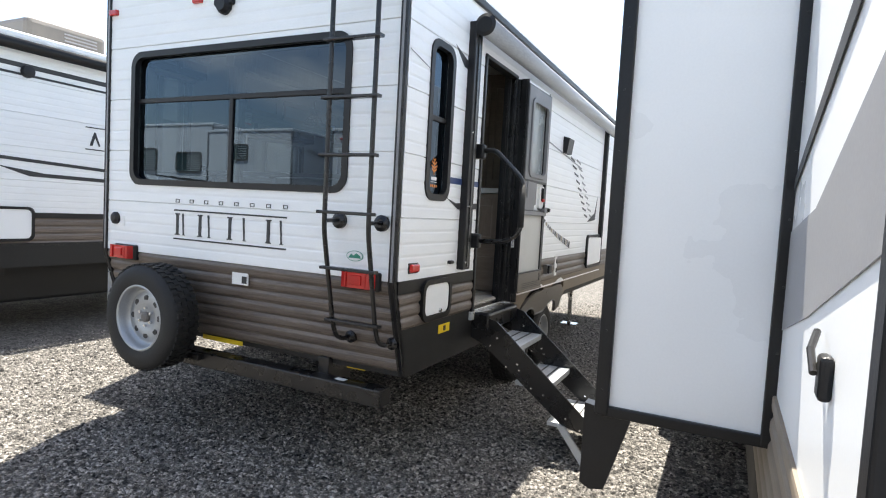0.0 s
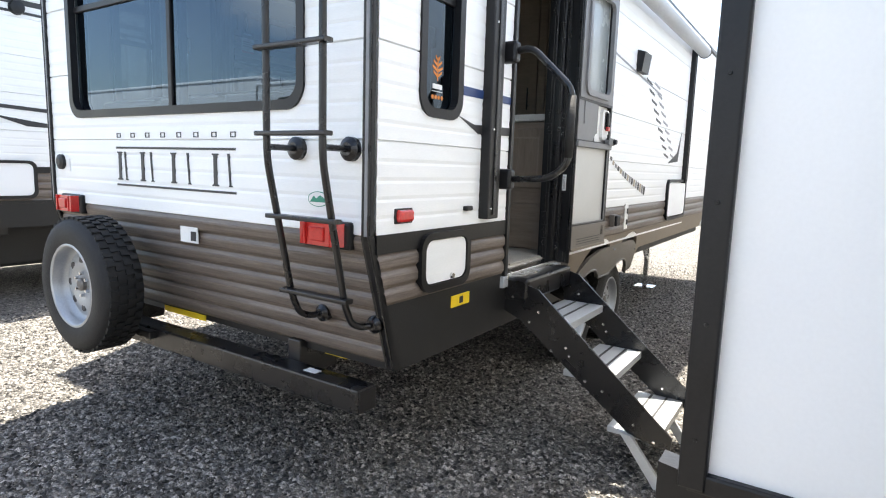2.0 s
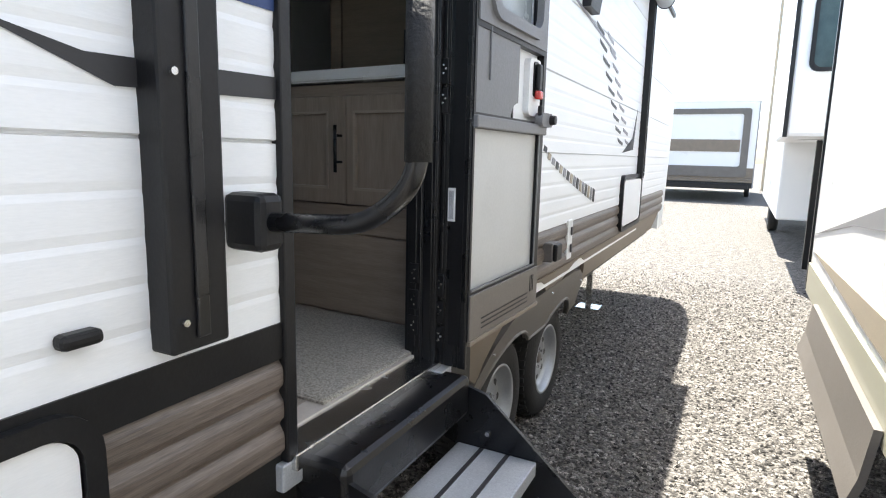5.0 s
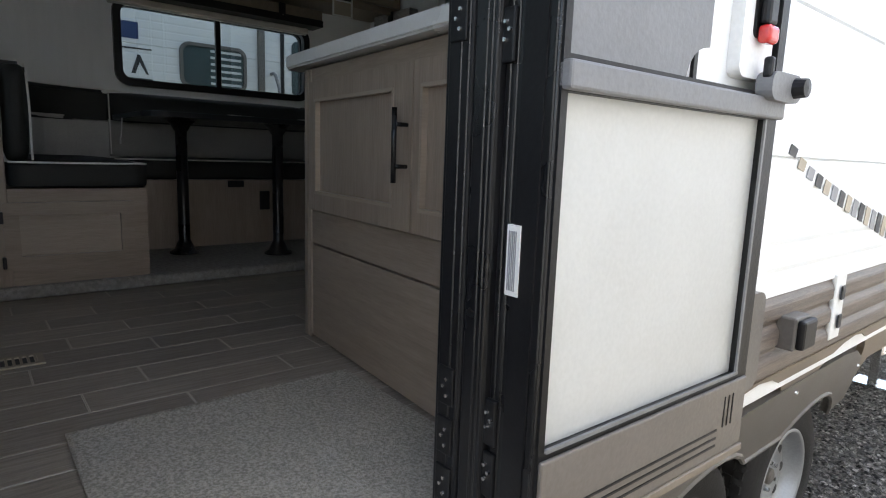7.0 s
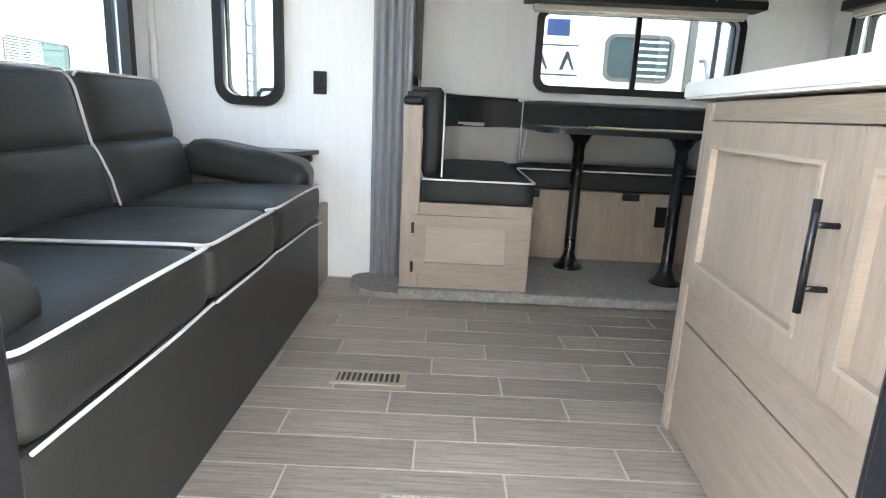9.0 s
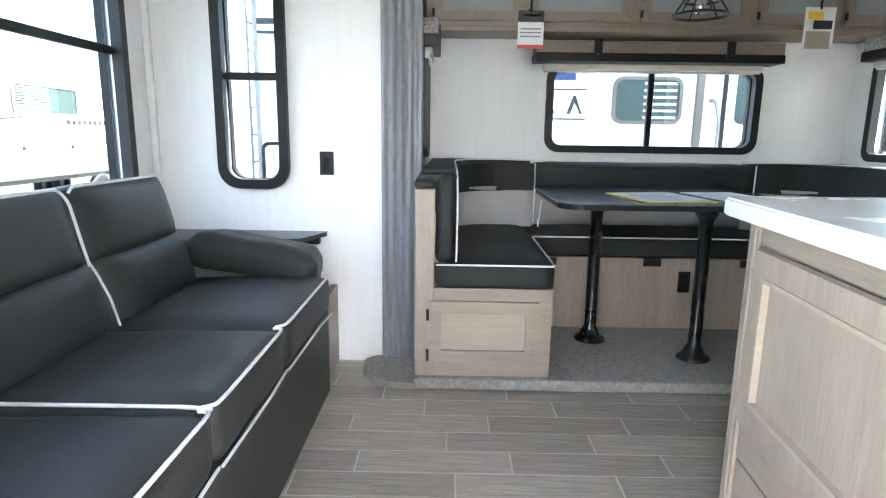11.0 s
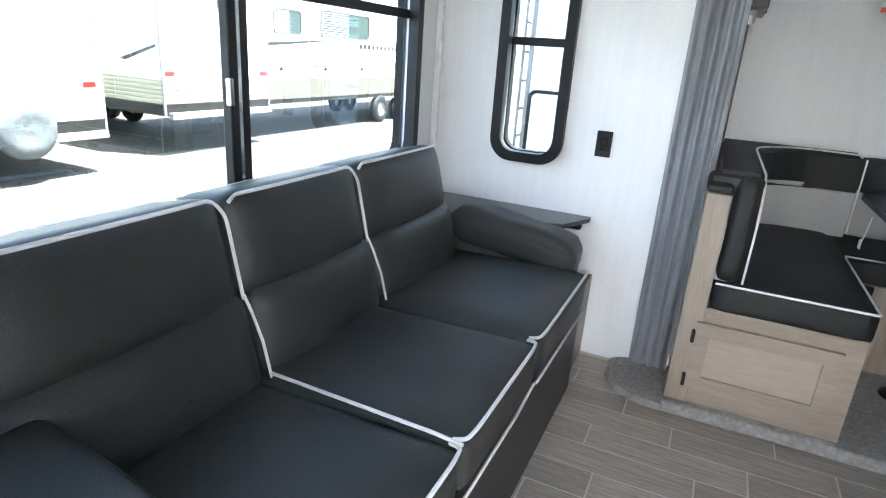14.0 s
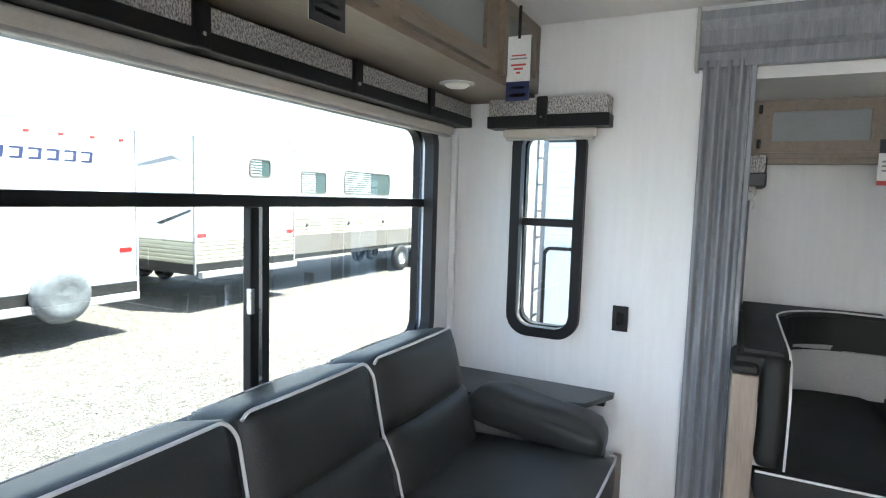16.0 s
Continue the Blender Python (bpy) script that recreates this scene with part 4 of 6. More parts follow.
# ---- grab handle ----
gh = thing("grab_handle", "black folding grab handle swung out beside the door", "grab handle", at=(0.03, 0.95, 1.43))
pts = bend([(0.06, 0.955, 2.045), (0.16, 0.955, 2.06), (0.37, 0.955, 1.86), (0.37, 0.955, 1.52), (0.28, 0.955, 1.45), (0.06, 0.955, 1.44)], 0.05)
part("bar", tube(bmesh.new(), pts, 0.0165, 12), M_GLOSSBLACK, gh, smooth=True)
part("grip", tube(bmesh.new(), [(0.37, 0.955, 1.83), (0.37, 0.955, 1.55)], 0.021, 12), M_RUBBER, gh, "black foam grip", smooth=True)
for z in (2.045, 1.44):
    part("bracket", B(0.0, 0.09, 0.925, 0.985, z - 0.05, z + 0.05, 0.014), M_BLACK, gh)

# ---- entry steps ----
sp = thing("entry_steps", "black steel folding entry steps with three aluminium treads", "steps", at=(0.4, 1.4, 0))
for y0 in (1.108, 1.695):
    side = [(-0.02, 0.93), (0.19, 0.875), (0.90, 0.265), (0.895, 0.195), (0.70, 0.235), (0.10, 0.70), (0.0, 0.74)]
    st_ = part("stringer", prism(bmesh.new(), side, "y", y0, y0 + 0.012), M_GLOSSBLACK, sp, "black steel side plate")
    for x, z in ((0.05, 0.82), (0.15, 0.70), (0.20, 0.76), (0.28, 0.57), (0.36, 0.60), (0.38, 0.56), (0.47, 0.45), (0.56, 0.42), (0.58, 0.33), (0.72, 0.29), (0.82, 0.23)):
        part("bolt", lathe(bmesh.new(), [(0.009, -0.002), (0.007, -0.009), (0, -0.009)], (x, y0, z), "y", 8), M_CHROME, st_)
for x1, z in ((0.345, 0.712), (0.585, 0.480), (0.83, 0.245)):
    tr = part("tread", B(x1 - 0.24, x1, 1.122, 1.694, z - 0.032, z, 0.005), M_TREAD, sp, "ribbed aluminium tread")
    for j in (0.075, 0.155):
        part("grip_strip", B(x1 - 0.24 + j, x1 - 0.24 + j + 0.012, 1.13, 1.685, z - 0.001, z + 0.003), M_INK, tr)
    part("nosing", B(x1 - 0.004, x1 + 0.006, 1.125, 1.69, z - 0.04, z + 0.001, 0.003), M_TREAD, tr)
part("top_box", B(-0.06, 0.135, 1.10, 1.707, 0.80, 0.925, 0.018), M_GLOSSBLACK, sp)
part("bracket", B(-0.04, 0.02, 1.04, 1.10, 0.87, 0.93, 0.004), M_TREAD, sp)
part("bracket", B(-0.07, 0.06, 1.665, 1.73, 0.905, 0.93, 0.004), M_TREAD, sp, "bright metal corner bracket")
part("label", B(0.02, 0.08, 1.6925, 1.695, 0.84, 0.88), M_YELLOW, sp, "yellow label")
for y in (1.12, 1.70):
    part("leg", prism(bmesh.new(), [(0.66, 0.245), (0.72, 0.235), (0.905, 0.0), (0.845, 0.0)], "y", y - 0.035, y - 0.013), M_TREAD, sp, "pale aluminium adjustable leg")

# ---- decals and fittings along the side wall ----
dec = thing("side_graphics", "tan and black broken swoosh graphics on the white side wall", "graphics")
for k in range(16):
    f = k / 15
    y, z = 2.70 + 1.0 * f, 1.60 - 0.23 * f ** 0.75
    hgt = 0.012 + 0.05 * f
    bm = prism(bmesh.new(), [(y, z - hgt), (y + 0.045, z - hgt - 0.01), (y + 0.058, z), (y + 0.013, z + 0.012)], "x", 0.008, 0.0095)
    part("dash", bm, (M_INK, M_TANINK, M_GREY)[k % 3], dec)
for r_ in range(9):
    z = 2.30 - r_ * 0.075
    for c in range(2):
        y = 3.55 + r_ * 0.10 + c * 0.28
        bm = prism(bmesh.new(), [(y, z), (y + 0.2, z - 0.03), (y + 0.19, z - 0.05), (y + 0.02, z - 0.025)], "x", 0.008, 0.0095)
        part("dash", bm, (M_INK, M_GREY)[c], dec)
part("stripe", prism(bmesh.new(), [(2.62, 2.36), (4.1, 2.22), (4.1, 2.205), (2.62, 2.345)], "x", 0.008, 0.0095), M_GREY, dec)
part("swoosh", prism(bmesh.new(), [(4.55, 1.60), (5.0, 1.63), (5.1, 1.95), (4.95, 1.72)], "x", 0.008, 0.0095), M_INK, dec)
t = thing("blue_stripe", "dark blue and black stripe graphic on white siding", "graphics")
part("stripe", prism(bmesh.new(), [(0.60, 1.845), (1.06, 1.845), (1.06, 1.81), (0.60, 1.805)], "x", 0.008, 0.0095), M_BLUE, t)
part("swoosh", prism(bmesh.new(), [(0.56, 1.715), (0.70, 1.685), (1.06, 1.695), (1.06, 1.655), (0.74, 1.645)], "x", 0.008, 0.0095), M_INK, t)
part("stripe", prism(bmesh.new(), [(0.03, 2.49), (0.3, 2.43), (0.3, 2.425), (0.03, 2.484)], "x", 0.008, 0.0095), M_GREY, t)
part("swoosh", prism(bmesh.new(), [(0.58, 2.66), (0.79, 2.60), (0.79, 2.55), (0.72, 2.56)], "x", 0.008, 0.0095), M_INK, t)
lam = thing("porch_lamp", "small dark porch lamp on the side wall", "porch lamp", at=(0.02, 3.3, 2.38))
part("housing", prism(bmesh.new(), [(0.0, 2.30), (0.05, 2.30), (0.07, 2.45), (0.0, 2.47)], "y", 3.22, 3.42), M_BLACK, lam)
t = thing("cable_box", "dark grey outlet box on the lower side wall", "outlet box")
part("box", B(0.0, 0.05, 2.78, 2.88, 1.08, 1.17, 0.006), M_FENDER, t)
part("lid", B(0.048, 0.07, 2.785, 2.875, 1.085, 1.165, 0.008), M_BLACK, t, "black hinged lid")
t = thing("outlet_plate", "white outlet plate with two covers on the lower side wall", "outlet plate")
pl = part("plate", B(0.0, 0.016, 3.17, 3.26, 1.03, 1.24, 0.006), M_PAPER, t)
for z in (1.09, 1.18):
    part("cover", B(0.02, 0.026, 3.20, 3.23, z - 0.022, z + 0.022, 0.004), M_INK, t)
t = thing("baggage_hatch", "large white baggage hatch near the front of the trailer", "hatch")
part("door", prism(bmesh.new(), rrect(4.62, 1.06, 5.42, 1.40, 0.05), "x", 0.012, 0.03), M_WHITE, t)
part("frame", ring(bmesh.new(), rrect(4.58, 1.02, 5.46, 1.44, 0.07), rrect(4.61, 1.05, 5.43, 1.41, 0.055), "x", 0.0, 0.034), M_BLACK, t)
t = thing("gas_vent", "round vent beside the wheel arch", "vent")
part("grille", prism(bmesh.new(), rrect(2.52, 1.02, 2.62, 1.26, 0.03), "x", 0.0, 0.03), M_FENDER, t)

# ---- soft shapes ----
def cushion(x0, x1, y0, y1, z0, z1, r=0.04, crown=0.02, face="z", cuts=9, m=None, seed=0.0, wrinkle=0.003):
    """A stuffed block: rounded edges, one bulging face and slight unevenness."""
    bm = bmesh.new()
    bmesh.ops.create_cube(bm, size=2)
    bmesh.ops.subdivide_edges(bm, edges=bm.edges[:], cuts=cuts, use_grid_fill=True)
    c = Vector(((x0 + x1) / 2, (y0 + y1) / 2, (z0 + z1) / 2))
    h = Vector(((x1 - x0) / 2, (y1 - y0) / 2, (z1 - z0) / 2))
    ax = "xyz".index(face[-1])
    sg = -1 if face[0] == "-" else 1
    for v in bm.verts:
        u = v.co.copy()
        p = Vector((u.x * h.x, u.y * h.y, u.z * h.z))
        q = Vector([max(-h[i] + r, min(h[i] - r, p[i])) for i in range(3)])
        d = p - q
        if d.length > 1e-6:
            p = q + d.normalized() * r
        a, b = [i for i in range(3) if i != ax]
        if u[ax] * sg > 0:
            p[ax] += sg * crown * (1 - u[a] ** 4) * (1 - u[b] ** 4)
        w = noise.noise_vector((p + c) * 7 + Vector((seed, seed, seed))) * wrinkle
        v.co = c + p + w
        if m is not None:
            v.co = m @ v.co
    return bm


def piping(bm, pts, r=0.004):
    return tube(bm, pts, r, 6)


# ---- sofa ----
sofa = thing("sofa_bed", "charcoal leatherette sofa with white piping below the rear window", "sofa", at=(-1.25, 0.5, FLOOR))
part("base", B(-2.06, -0.335, 0.20, 0.857, FLOOR, 1.30, 0.008), M_LEATHER, sofa, "dark upholstered base panel")
SEAMS = [-2.035, -1.475, -0.962, -0.42]
FRONT_SEAMS = [-2.075, -1.435, -0.935, -0.335]
for k in range(3):
    x0, x1 = SEAMS[k] + 0.003, SEAMS[k + 1] - 0.003
    lean = Matrix.Translation((0, 0.345, 1.40)) @ Matrix.Rotation(radians(13), 4, "X") @ Matrix.Translation((0, -0.345, -1.40))
    f0, f1 = FRONT_SEAMS[k] + 0.003, FRONT_SEAMS[k + 1] - 0.003
    bm = cushion(f0, f1, 0.30, 0.868, 1.300, 1.436, 0.03, 0.012, "z", seed=k * 3.1, cuts=12)
    for v in bm.verts:
        # the seat sinks a little towards the back
        v.co.z -= 0.03 * max(0.0, 0.8 - v.co.y) * (1 if v.co.z > 1.37 else 0)
    seat = part("seat", bm, M_LEATHER, sofa, smooth=True)
    sag = 0.03 if k == 0 else 0.0
    part("piping", piping(bmesh.new(), bend([(f0 + 0.004, 0.835, 1.434), (f0 + 0.012, 0.862, 1.438), (f0 + 0.06, 0.868, 1.441), ((f0 + f1) / 2, 0.869, 1.443), (f1 - 0.06, 0.868, 1.441), (f1 - 0.012, 0.862, 1.438), (f1 - 0.004, 0.835, 1.434)], 0.02), 0.0046), M_PIPING, seat, "white piping")
    part("piping", piping(bmesh.new(), [(f0 - 0.004, 0.866, 1.306 - sag), ((f0 * 2 + f1) / 3, 0.871, 1.304 - sag * 0.2), (f1 - 0.004, 0.871, 1.306)]), M_PIPING, seat, "white piping")
    if k == 2:
        part("piping", piping(bmesh.new(), bend([(x0 - 0.003, 0.37, 1.424), (f0 - 0.003, 0.80, 1.439), (f0 + 0.002, 0.862, 1.438)], 0.02), 0.0046), M_PIPING, seat, "white piping")
    lo = part("back_lower", cushion(x0, x1, 0.20, 0.372, 1.38, 1.625, 0.045, 0.028, "y", m=lean, seed=k * 5.7 + 1), M_LEATHER, sofa, smooth=True)
    up = part("back_upper", cushion(x0, x1, 0.155, 0.35, 1.585, 1.838, 0.036, 0.032, "y", m=lean, seed=k * 2.3 + 4), M_LEATHER, sofa, smooth=True)
    line = [lean @ Vector(p) for p in ((x0 + 0.006, 0.350, 1.60), (x0 + 0.006, 0.352, 1.79), (x0 + 0.030, 0.347, 1.829), (x0 + 0.12, 0.350, 1.828), ((x0 + x1) / 2, 0.352, 1.828), (x1 - 0.12, 0.350, 1.828), (x1 - 0.030, 0.347, 1.829), (x1 - 0.008, 0.347, 1.815))]
    # the end by the shelf has no piping down its side
    line = line if k else line[2:]
    part("piping", piping(bmesh.new(), bend(line, 0.03), 0.0046), M_PIPING, up, "white piping")
    rear = [lean @ Vector(p) for p in ((x0 + 0.03, 0.165, 1.830), ((x0 + x1) / 2, 0.162, 1.834), (x1 - 0.03, 0.165, 1.830))]
    part("piping", piping(bmesh.new(), rear), M_PIPING, up, "white piping")
    line = [lean @ Vector(p) for p in ((x0 + 0.002, 0.378, 1.41), (x0 + 0.003, 0.376, 1.50), (x0 + 0.005, 0.364, 1.57), (x0 + 0.006, 0.353, 1.61))]
    if k:
        part("piping", piping(bmesh.new(), line), M_PIPING, lo, "white piping")
# Thin black lines paint the shade in two folds of the back.
for x, y0, z0, z1 in ((-0.73, 0.40, 1.47, 1.57), (-0.80, 0.335, 1.66, 1.74)):
    crease_shade = [lean @ Vector((x + 0.02 * math.sin(k * 0.5), y0 - 0.002 * k, z0 + (z1 - z0) * k / 6)) for k in range(7)]
    part("crease_shade", tube(bmesh.new(), crease_shade, 0.0022, 5), M_BLACK, sofa, "black line painted for the shade in a leatherette fold")
for x, sd in ((-2.125, 1.0), (-0.41, 9.0)):
    roll_m = Matrix.Translation((x, 0.55, 1.485)) @ Matrix.Rotation(radians(-9), 4, "X") @ Matrix.Translation((-x, -0.55, -1.485))
    arm = part("arm_bolster", cushion(x - 0.095, x + 0.095, 0.30, 0.82, 1.425, 1.545, 0.045, 0.028, "z", m=roll_m, seed=sd, wrinkle=0.014, cuts=14), M_LEATHER, sofa, "soft dark arm bolster", smooth=True)
    part("strap", B(x - 0.02, x + 0.02, 0.795, 0.812, 1.40, 1.45, 0.004), M_BLACK, arm)
part("end_panel", B(-2.383, -2.064, 0.80, 0.832, FLOOR, 1.315, 0.004), M_CAB, sofa, "pale wood end panel")
shelf = thing("side_shelf", "dark board shelf fixed to the wall at the sofa end", "shelf")
part("board", prism(bmesh.new(), [(-2.388, 0.06), (-2.05, 0.06), (-2.05, 0.16), (-2.20, 0.72), (-2.36, 0.79), (-2.388, 0.79)], "z", 1.535, 1.553), M_TABLE, shelf)
part("cleat", B(-2.388, -2.35, 0.08, 0.76, 1.50, 1.535, 0.003), M_BLACK, shelf)
sw = thing("wall_switch", "black wall switch plate on the white wall", "switch")
part("plate", B(-2.39, -2.383, 0.765, 0.825, 1.80, 1.90, 0.003), M_BLACK, sw)
part("rocker", B(-2.384, -2.378, 0.782, 0.808, 1.825, 1.875, 0.003), M_GLOSSBLACK, sw)
cor = thing("corner_strip", "white corner moulding between two walls", "moulding")
cor["kind"] = "structure"
part("strip", B(-2.388, -2.36, 0.052, 0.08, FLOOR, 2.69, 0.008), M_INWALL, cor)

# ---- slide-out trim ----
tr = thing("slide_trim", "fluted grey wood trim round the slide-out opening", "trim")
tr["kind"] = "structure"
for y0 in (1.035, 3.57):
    bm = bmesh.new()
    prof = []
    n = 60
    for k in range(n + 1):
        f = k / n
        prof.append((-2.352 + 0.011 * math.sin(f * math.pi * 2 * 4.0) * (0.4 + 0.6 * math.sin(f * math.pi)), y0 + 0.15 * f))
    pts = [(-2.392, y0)] + prof + [(-2.392, y0 + 0.15)]
    prism(bm, pts, "z", FLOOR, 2.80)
    part("upright", bm, M_TRIM, tr)
part("return_edge", B(-2.47, -2.36, 1.186, 1.205, FLOOR + 0.05, 2.80, 0.004), M_TRIM, tr)
hd = part("header", prism(bmesh.new(), [(-2.392, 2.78), (-2.35, 2.78), (-2.35, 2.83), (-2.335, 2.85), (-2.335, 2.90), (-2.32, 2.935), (-2.32, 2.965), (-2.392, 2.965)], "y", 1.02, 3.74), M_TRIM, tr)
for y in (1.008, 3.74):
    part("header_cap", B(-2.392, -2.31, y, y + 0.012, 2.77, 2.98, 0.002), M_GREYFAB, tr)

# ---- cabinet tools ----
# Paler copy of the cabinet oak so flat-lit panels and beads stand out.
M_CABP = wood_material("pale_oak_panel", (0.42, 0.34, 0.265), (0.33, 0.265, 0.205), grain=(0.7, 0.7, 9), rough=0.45)
M_INSERT = material("grey_glazed_insert", (0.30, 0.32, 0.31), 0.2, dark=(0.26, 0.28, 0.27), bump=0.0)


def framed_door(parent, axis, a, s, u0, u1, v0, v1, m_frame, m_panel, rail=0.06, name="door", thick=0.02, label=""):
    """A shaker door on the plane a, facing s."""
    d = part(name, ring(bmesh.new(), [(u0, v0), (u1, v0), (u1, v1), (u0, v1)], [(u0 + rail, v0 + rail), (u1 - rail, v0 + rail), (u1 - rail, v1 - rail), (u0 + rail, v1 - rail)], axis, a, a + s * thick), m_frame, parent, label)
    bm = bmesh.new()
    lo, hi = to3(axis, a + s * 0.001, u0 + rail - 0.004, v0 + rail - 0.004), to3(axis, a + s * 0.006, u1 - rail + 0.004, v1 - rail + 0.004)
    box(bm, *[c for i in range(3) for c in sorted((lo[i], hi[i]))])
    part("panel", bm, m_panel, d)
    return d


def bar_handle(parent, p0, p1, out, r=0.006):
    p0, p1, out = Vector(p0), Vector(p1), Vector(out)
    bm = tube(bmesh.new(), [p0 + out, p1 + out], r, 10)
    d = (p1 - p0)
    for f in (0.22, 0.78):
        tube(bm, [p0 + d * f, p0 + d * f + out], r * 0.8, 8)
    part("handle", bm, M_GLOSSBLACK, parent, "black bar handle", smooth=True)


# ---- dinette ----
bench = thing("dinette_bench", "grey oak bench box with a framed cabinet door under a cushion", "bench", "dinette benches", at=(-2.6, 1.47, SZ0))
part("body", panel_wall(bmesh.new(), "x", -2.15, -2.115, 1.195, 1.745, SZ0, 1.376, [(1.255, 1.68, 1.075, 1.305)]), M_CABH, bench)
part("side", B(-3.23, -2.15, 1.725, 1.745, SZ0, 1.372), M_CAB, bench)
part("top", B(-3.23, -2.118, 1.20, 1.735, 1.360, 1.374), M_CAB, bench)
part("end_post", B(-2.155, -2.108, 1.193, 1.27, SZ0, 1.772, 0.004), M_CAB, bench, "grey oak end post")
dd = framed_door(bench, "x", -2.115, 1, 1.25, 1.69, 1.07, 1.325, M_CABH, M_CABP, 0.05, label="framed grey oak door")
for z in (1.10, 1.27):
    part("hinge", B(-2.11, -2.085, 1.240, 1.252, z - 0.022, z + 0.022, 0.003), M_BLACK, dd)
bench2 = thing("dinette_bench", "grey oak bench face with black pulls behind the table", "bench", "dinette benches", at=(-3.0, 2.3, SZ0))
part("face", B(-2.80, -2.77, 1.747, 3.02, SZ0, 1.374), M_CAB, bench2)
for y in (1.83, 2.36, 2.85):
    part("pull", B(-2.771, -2.755, y - 0.045, y + 0.045, 1.335, 1.372, 0.004), M_BLACK, bench2, "black recessed pull")
part("outlet", B(-2.771, -2.76, 2.50, 2.56, 1.20, 1.31, 0.003), M_BLACK, bench2, "black outlet cover")
bench3 = thing("dinette_bench", "grey oak bench box at the end of the dinette", "bench", "dinette benches", at=(-2.6, 3.3, SZ0))
part("body", B(-3.23, -2.12, 3.02, 3.545, SZ0, 1.374), M_CAB, bench3)


def seat_cushion(label, x0, x1, y0, y1, edge):
    c = thing("seat_cushion", label, "cushion", "dinette cushions", at=((x0 + x1) / 2, (y0 + y1) / 2, 1.376))
    pad = part("pad", cushion(x0, x1, y0, y1, 1.377, 1.480, 0.022, 0.012, "z", seed=x0 + y0), M_VINYL, c, smooth=True)
    part("piping", piping(bmesh.new(), edge), M_PIPING, c, "white piping")


seat_cushion("dark leatherette bench cushion with white piping", -3.22, -2.09, 1.272, 1.75, bend([(-2.094, 1.278, 1.476), (-2.094, 1.746, 1.476), (-2.74, 1.746, 1.478)], 0.02))
seat_cushion("dark leatherette back bench cushion with white piping", -3.22, -2.745, 1.752, 3.018, [(-2.748, 1.745, 1.482), (-2.748, 3.01, 1.482)])
seat_cushion("dark leatherette end bench cushion with white piping", -3.22, -2.09, 3.022, 3.49, bend([(-2.094, 3.48, 1.476), (-2.094, 3.025, 1.476), (-2.74, 3.025, 1.478)], 0.02))


def back_cushion(label, bm_low, bm_high, edge):
    c = thing("back_cushion", label, "cushion", "dinette cushions")
    part("lower_band", bm_low, M_GREYFAB, c, "grey vinyl lower band", smooth=True)
    part("upper_band", bm_high, M_VINYL, c, "dark leatherette upper roll", smooth=True)
    for e in edge:
        part("piping", piping(bmesh.new(), e), M_PIPING, c, "white piping")


back_cushion("dark and grey back cushion along the slide-out wall", cushion(-3.24, -3.13, 1.79, 3.01, 1.48, 1.70, 0.02, 0.01, "x"), cushion(-3.24, -3.10, 1.79, 3.01, 1.675, 1.84, 0.035, 0.012, "x"),
             [[(-3.14, 1.795, 1.843), (-3.14, 3.005, 1.843)], [(-3.10, 1.795, 1.50), (-3.10, 1.795, 1.83)], [(-3.10, 3.005, 1.68), (-3.10, 3.005, 1.83)]])


def corner_back(ya, s):
    """A back cushion that runs along a side wall and bends into the back wall."""
    lows, highs = bmesh.new(), bmesh.new()
    for bm, z0, z1, t in ((lows, 1.475, 1.70, 0.12), (highs, 1.675, 1.845, 0.15)):
        inner = [(-2.14, ya + s * t), (-2.85, ya + s * t)]
        for k in range(9):
            a = math.pi / 2 * k / 8
            inner.append((-2.85 - 0.27 * math.sin(a), ya + s * (t + 0.27 * (1 - math.cos(a)))))
        inner.append((-3.12, ya + s * 0.585))
        pts = inner + [(-3.24, ya + s * 0.585), (-3.24, ya), (-2.14, ya)]
        prism(bm, pts, "z", z0, z1)
        bmesh.ops.bevel(bm, geom=[e for e in bm.edges if abs(e.verts[0].co.z - e.verts[1].co.z) < 1e-6 and e.verts[0].co.z > z1 - 1e-4], offset=0.02, segments=3, affect="EDGES")
    tp = [(-2.135, ya + s * 0.152, 1.80), (-2.19, ya + s * 0.15, 1.84), (-2.85, ya + s * 0.145, 1.848)] + [(-2.85 - 0.27 * math.sin(math.pi / 2 * k / 8), ya + s * (0.145 + 0.27 * (1 - math.cos(math.pi / 2 * k / 8))), 1.848) for k in range(1, 9)] + [(-3.12, ya + s * 0.58, 1.845)]
    front = bend([(-2.112, ya + s * 0.152, 1.485), (-2.112, ya + s * 0.154, 1.70), (-2.135, ya + s * 0.152, 1.80)], 0.05)
    c = thing("back_cushion", "curved dark and grey corner back cushion with white piping", "cushion", "dinette cushions")
    part("lower_band", lows, M_GREYFAB, c, "grey vinyl lower band")
    part("upper_band", highs, M_VINYL, c, "dark leatherette upper roll")
    part("end_pad", cushion(-2.26, -2.115, min(ya + s * 0.068, ya + s * 0.15), max(ya + s * 0.068, ya + s * 0.15), 1.478, 1.835, 0.03, 0.012, "x", wrinkle=0.006), M_VINYL, c, smooth=True)
    part("piping", piping(bmesh.new(), tp), M_PIPING, c, "white piping")
    part("piping", piping(bmesh.new(), front), M_PIPING, c, "white piping")


corner_back(1.205, 1)
corner_back(3.545, -1)
cap = thing("bench_cap", "dark padded cap on the bench end post", "cap")
part("pad", cushion(-2.55, -2.10, 1.188, 1.272, 1.773, 1.805, 0.014, 0.008, "z"), M_VINYL, cap, smooth=True)

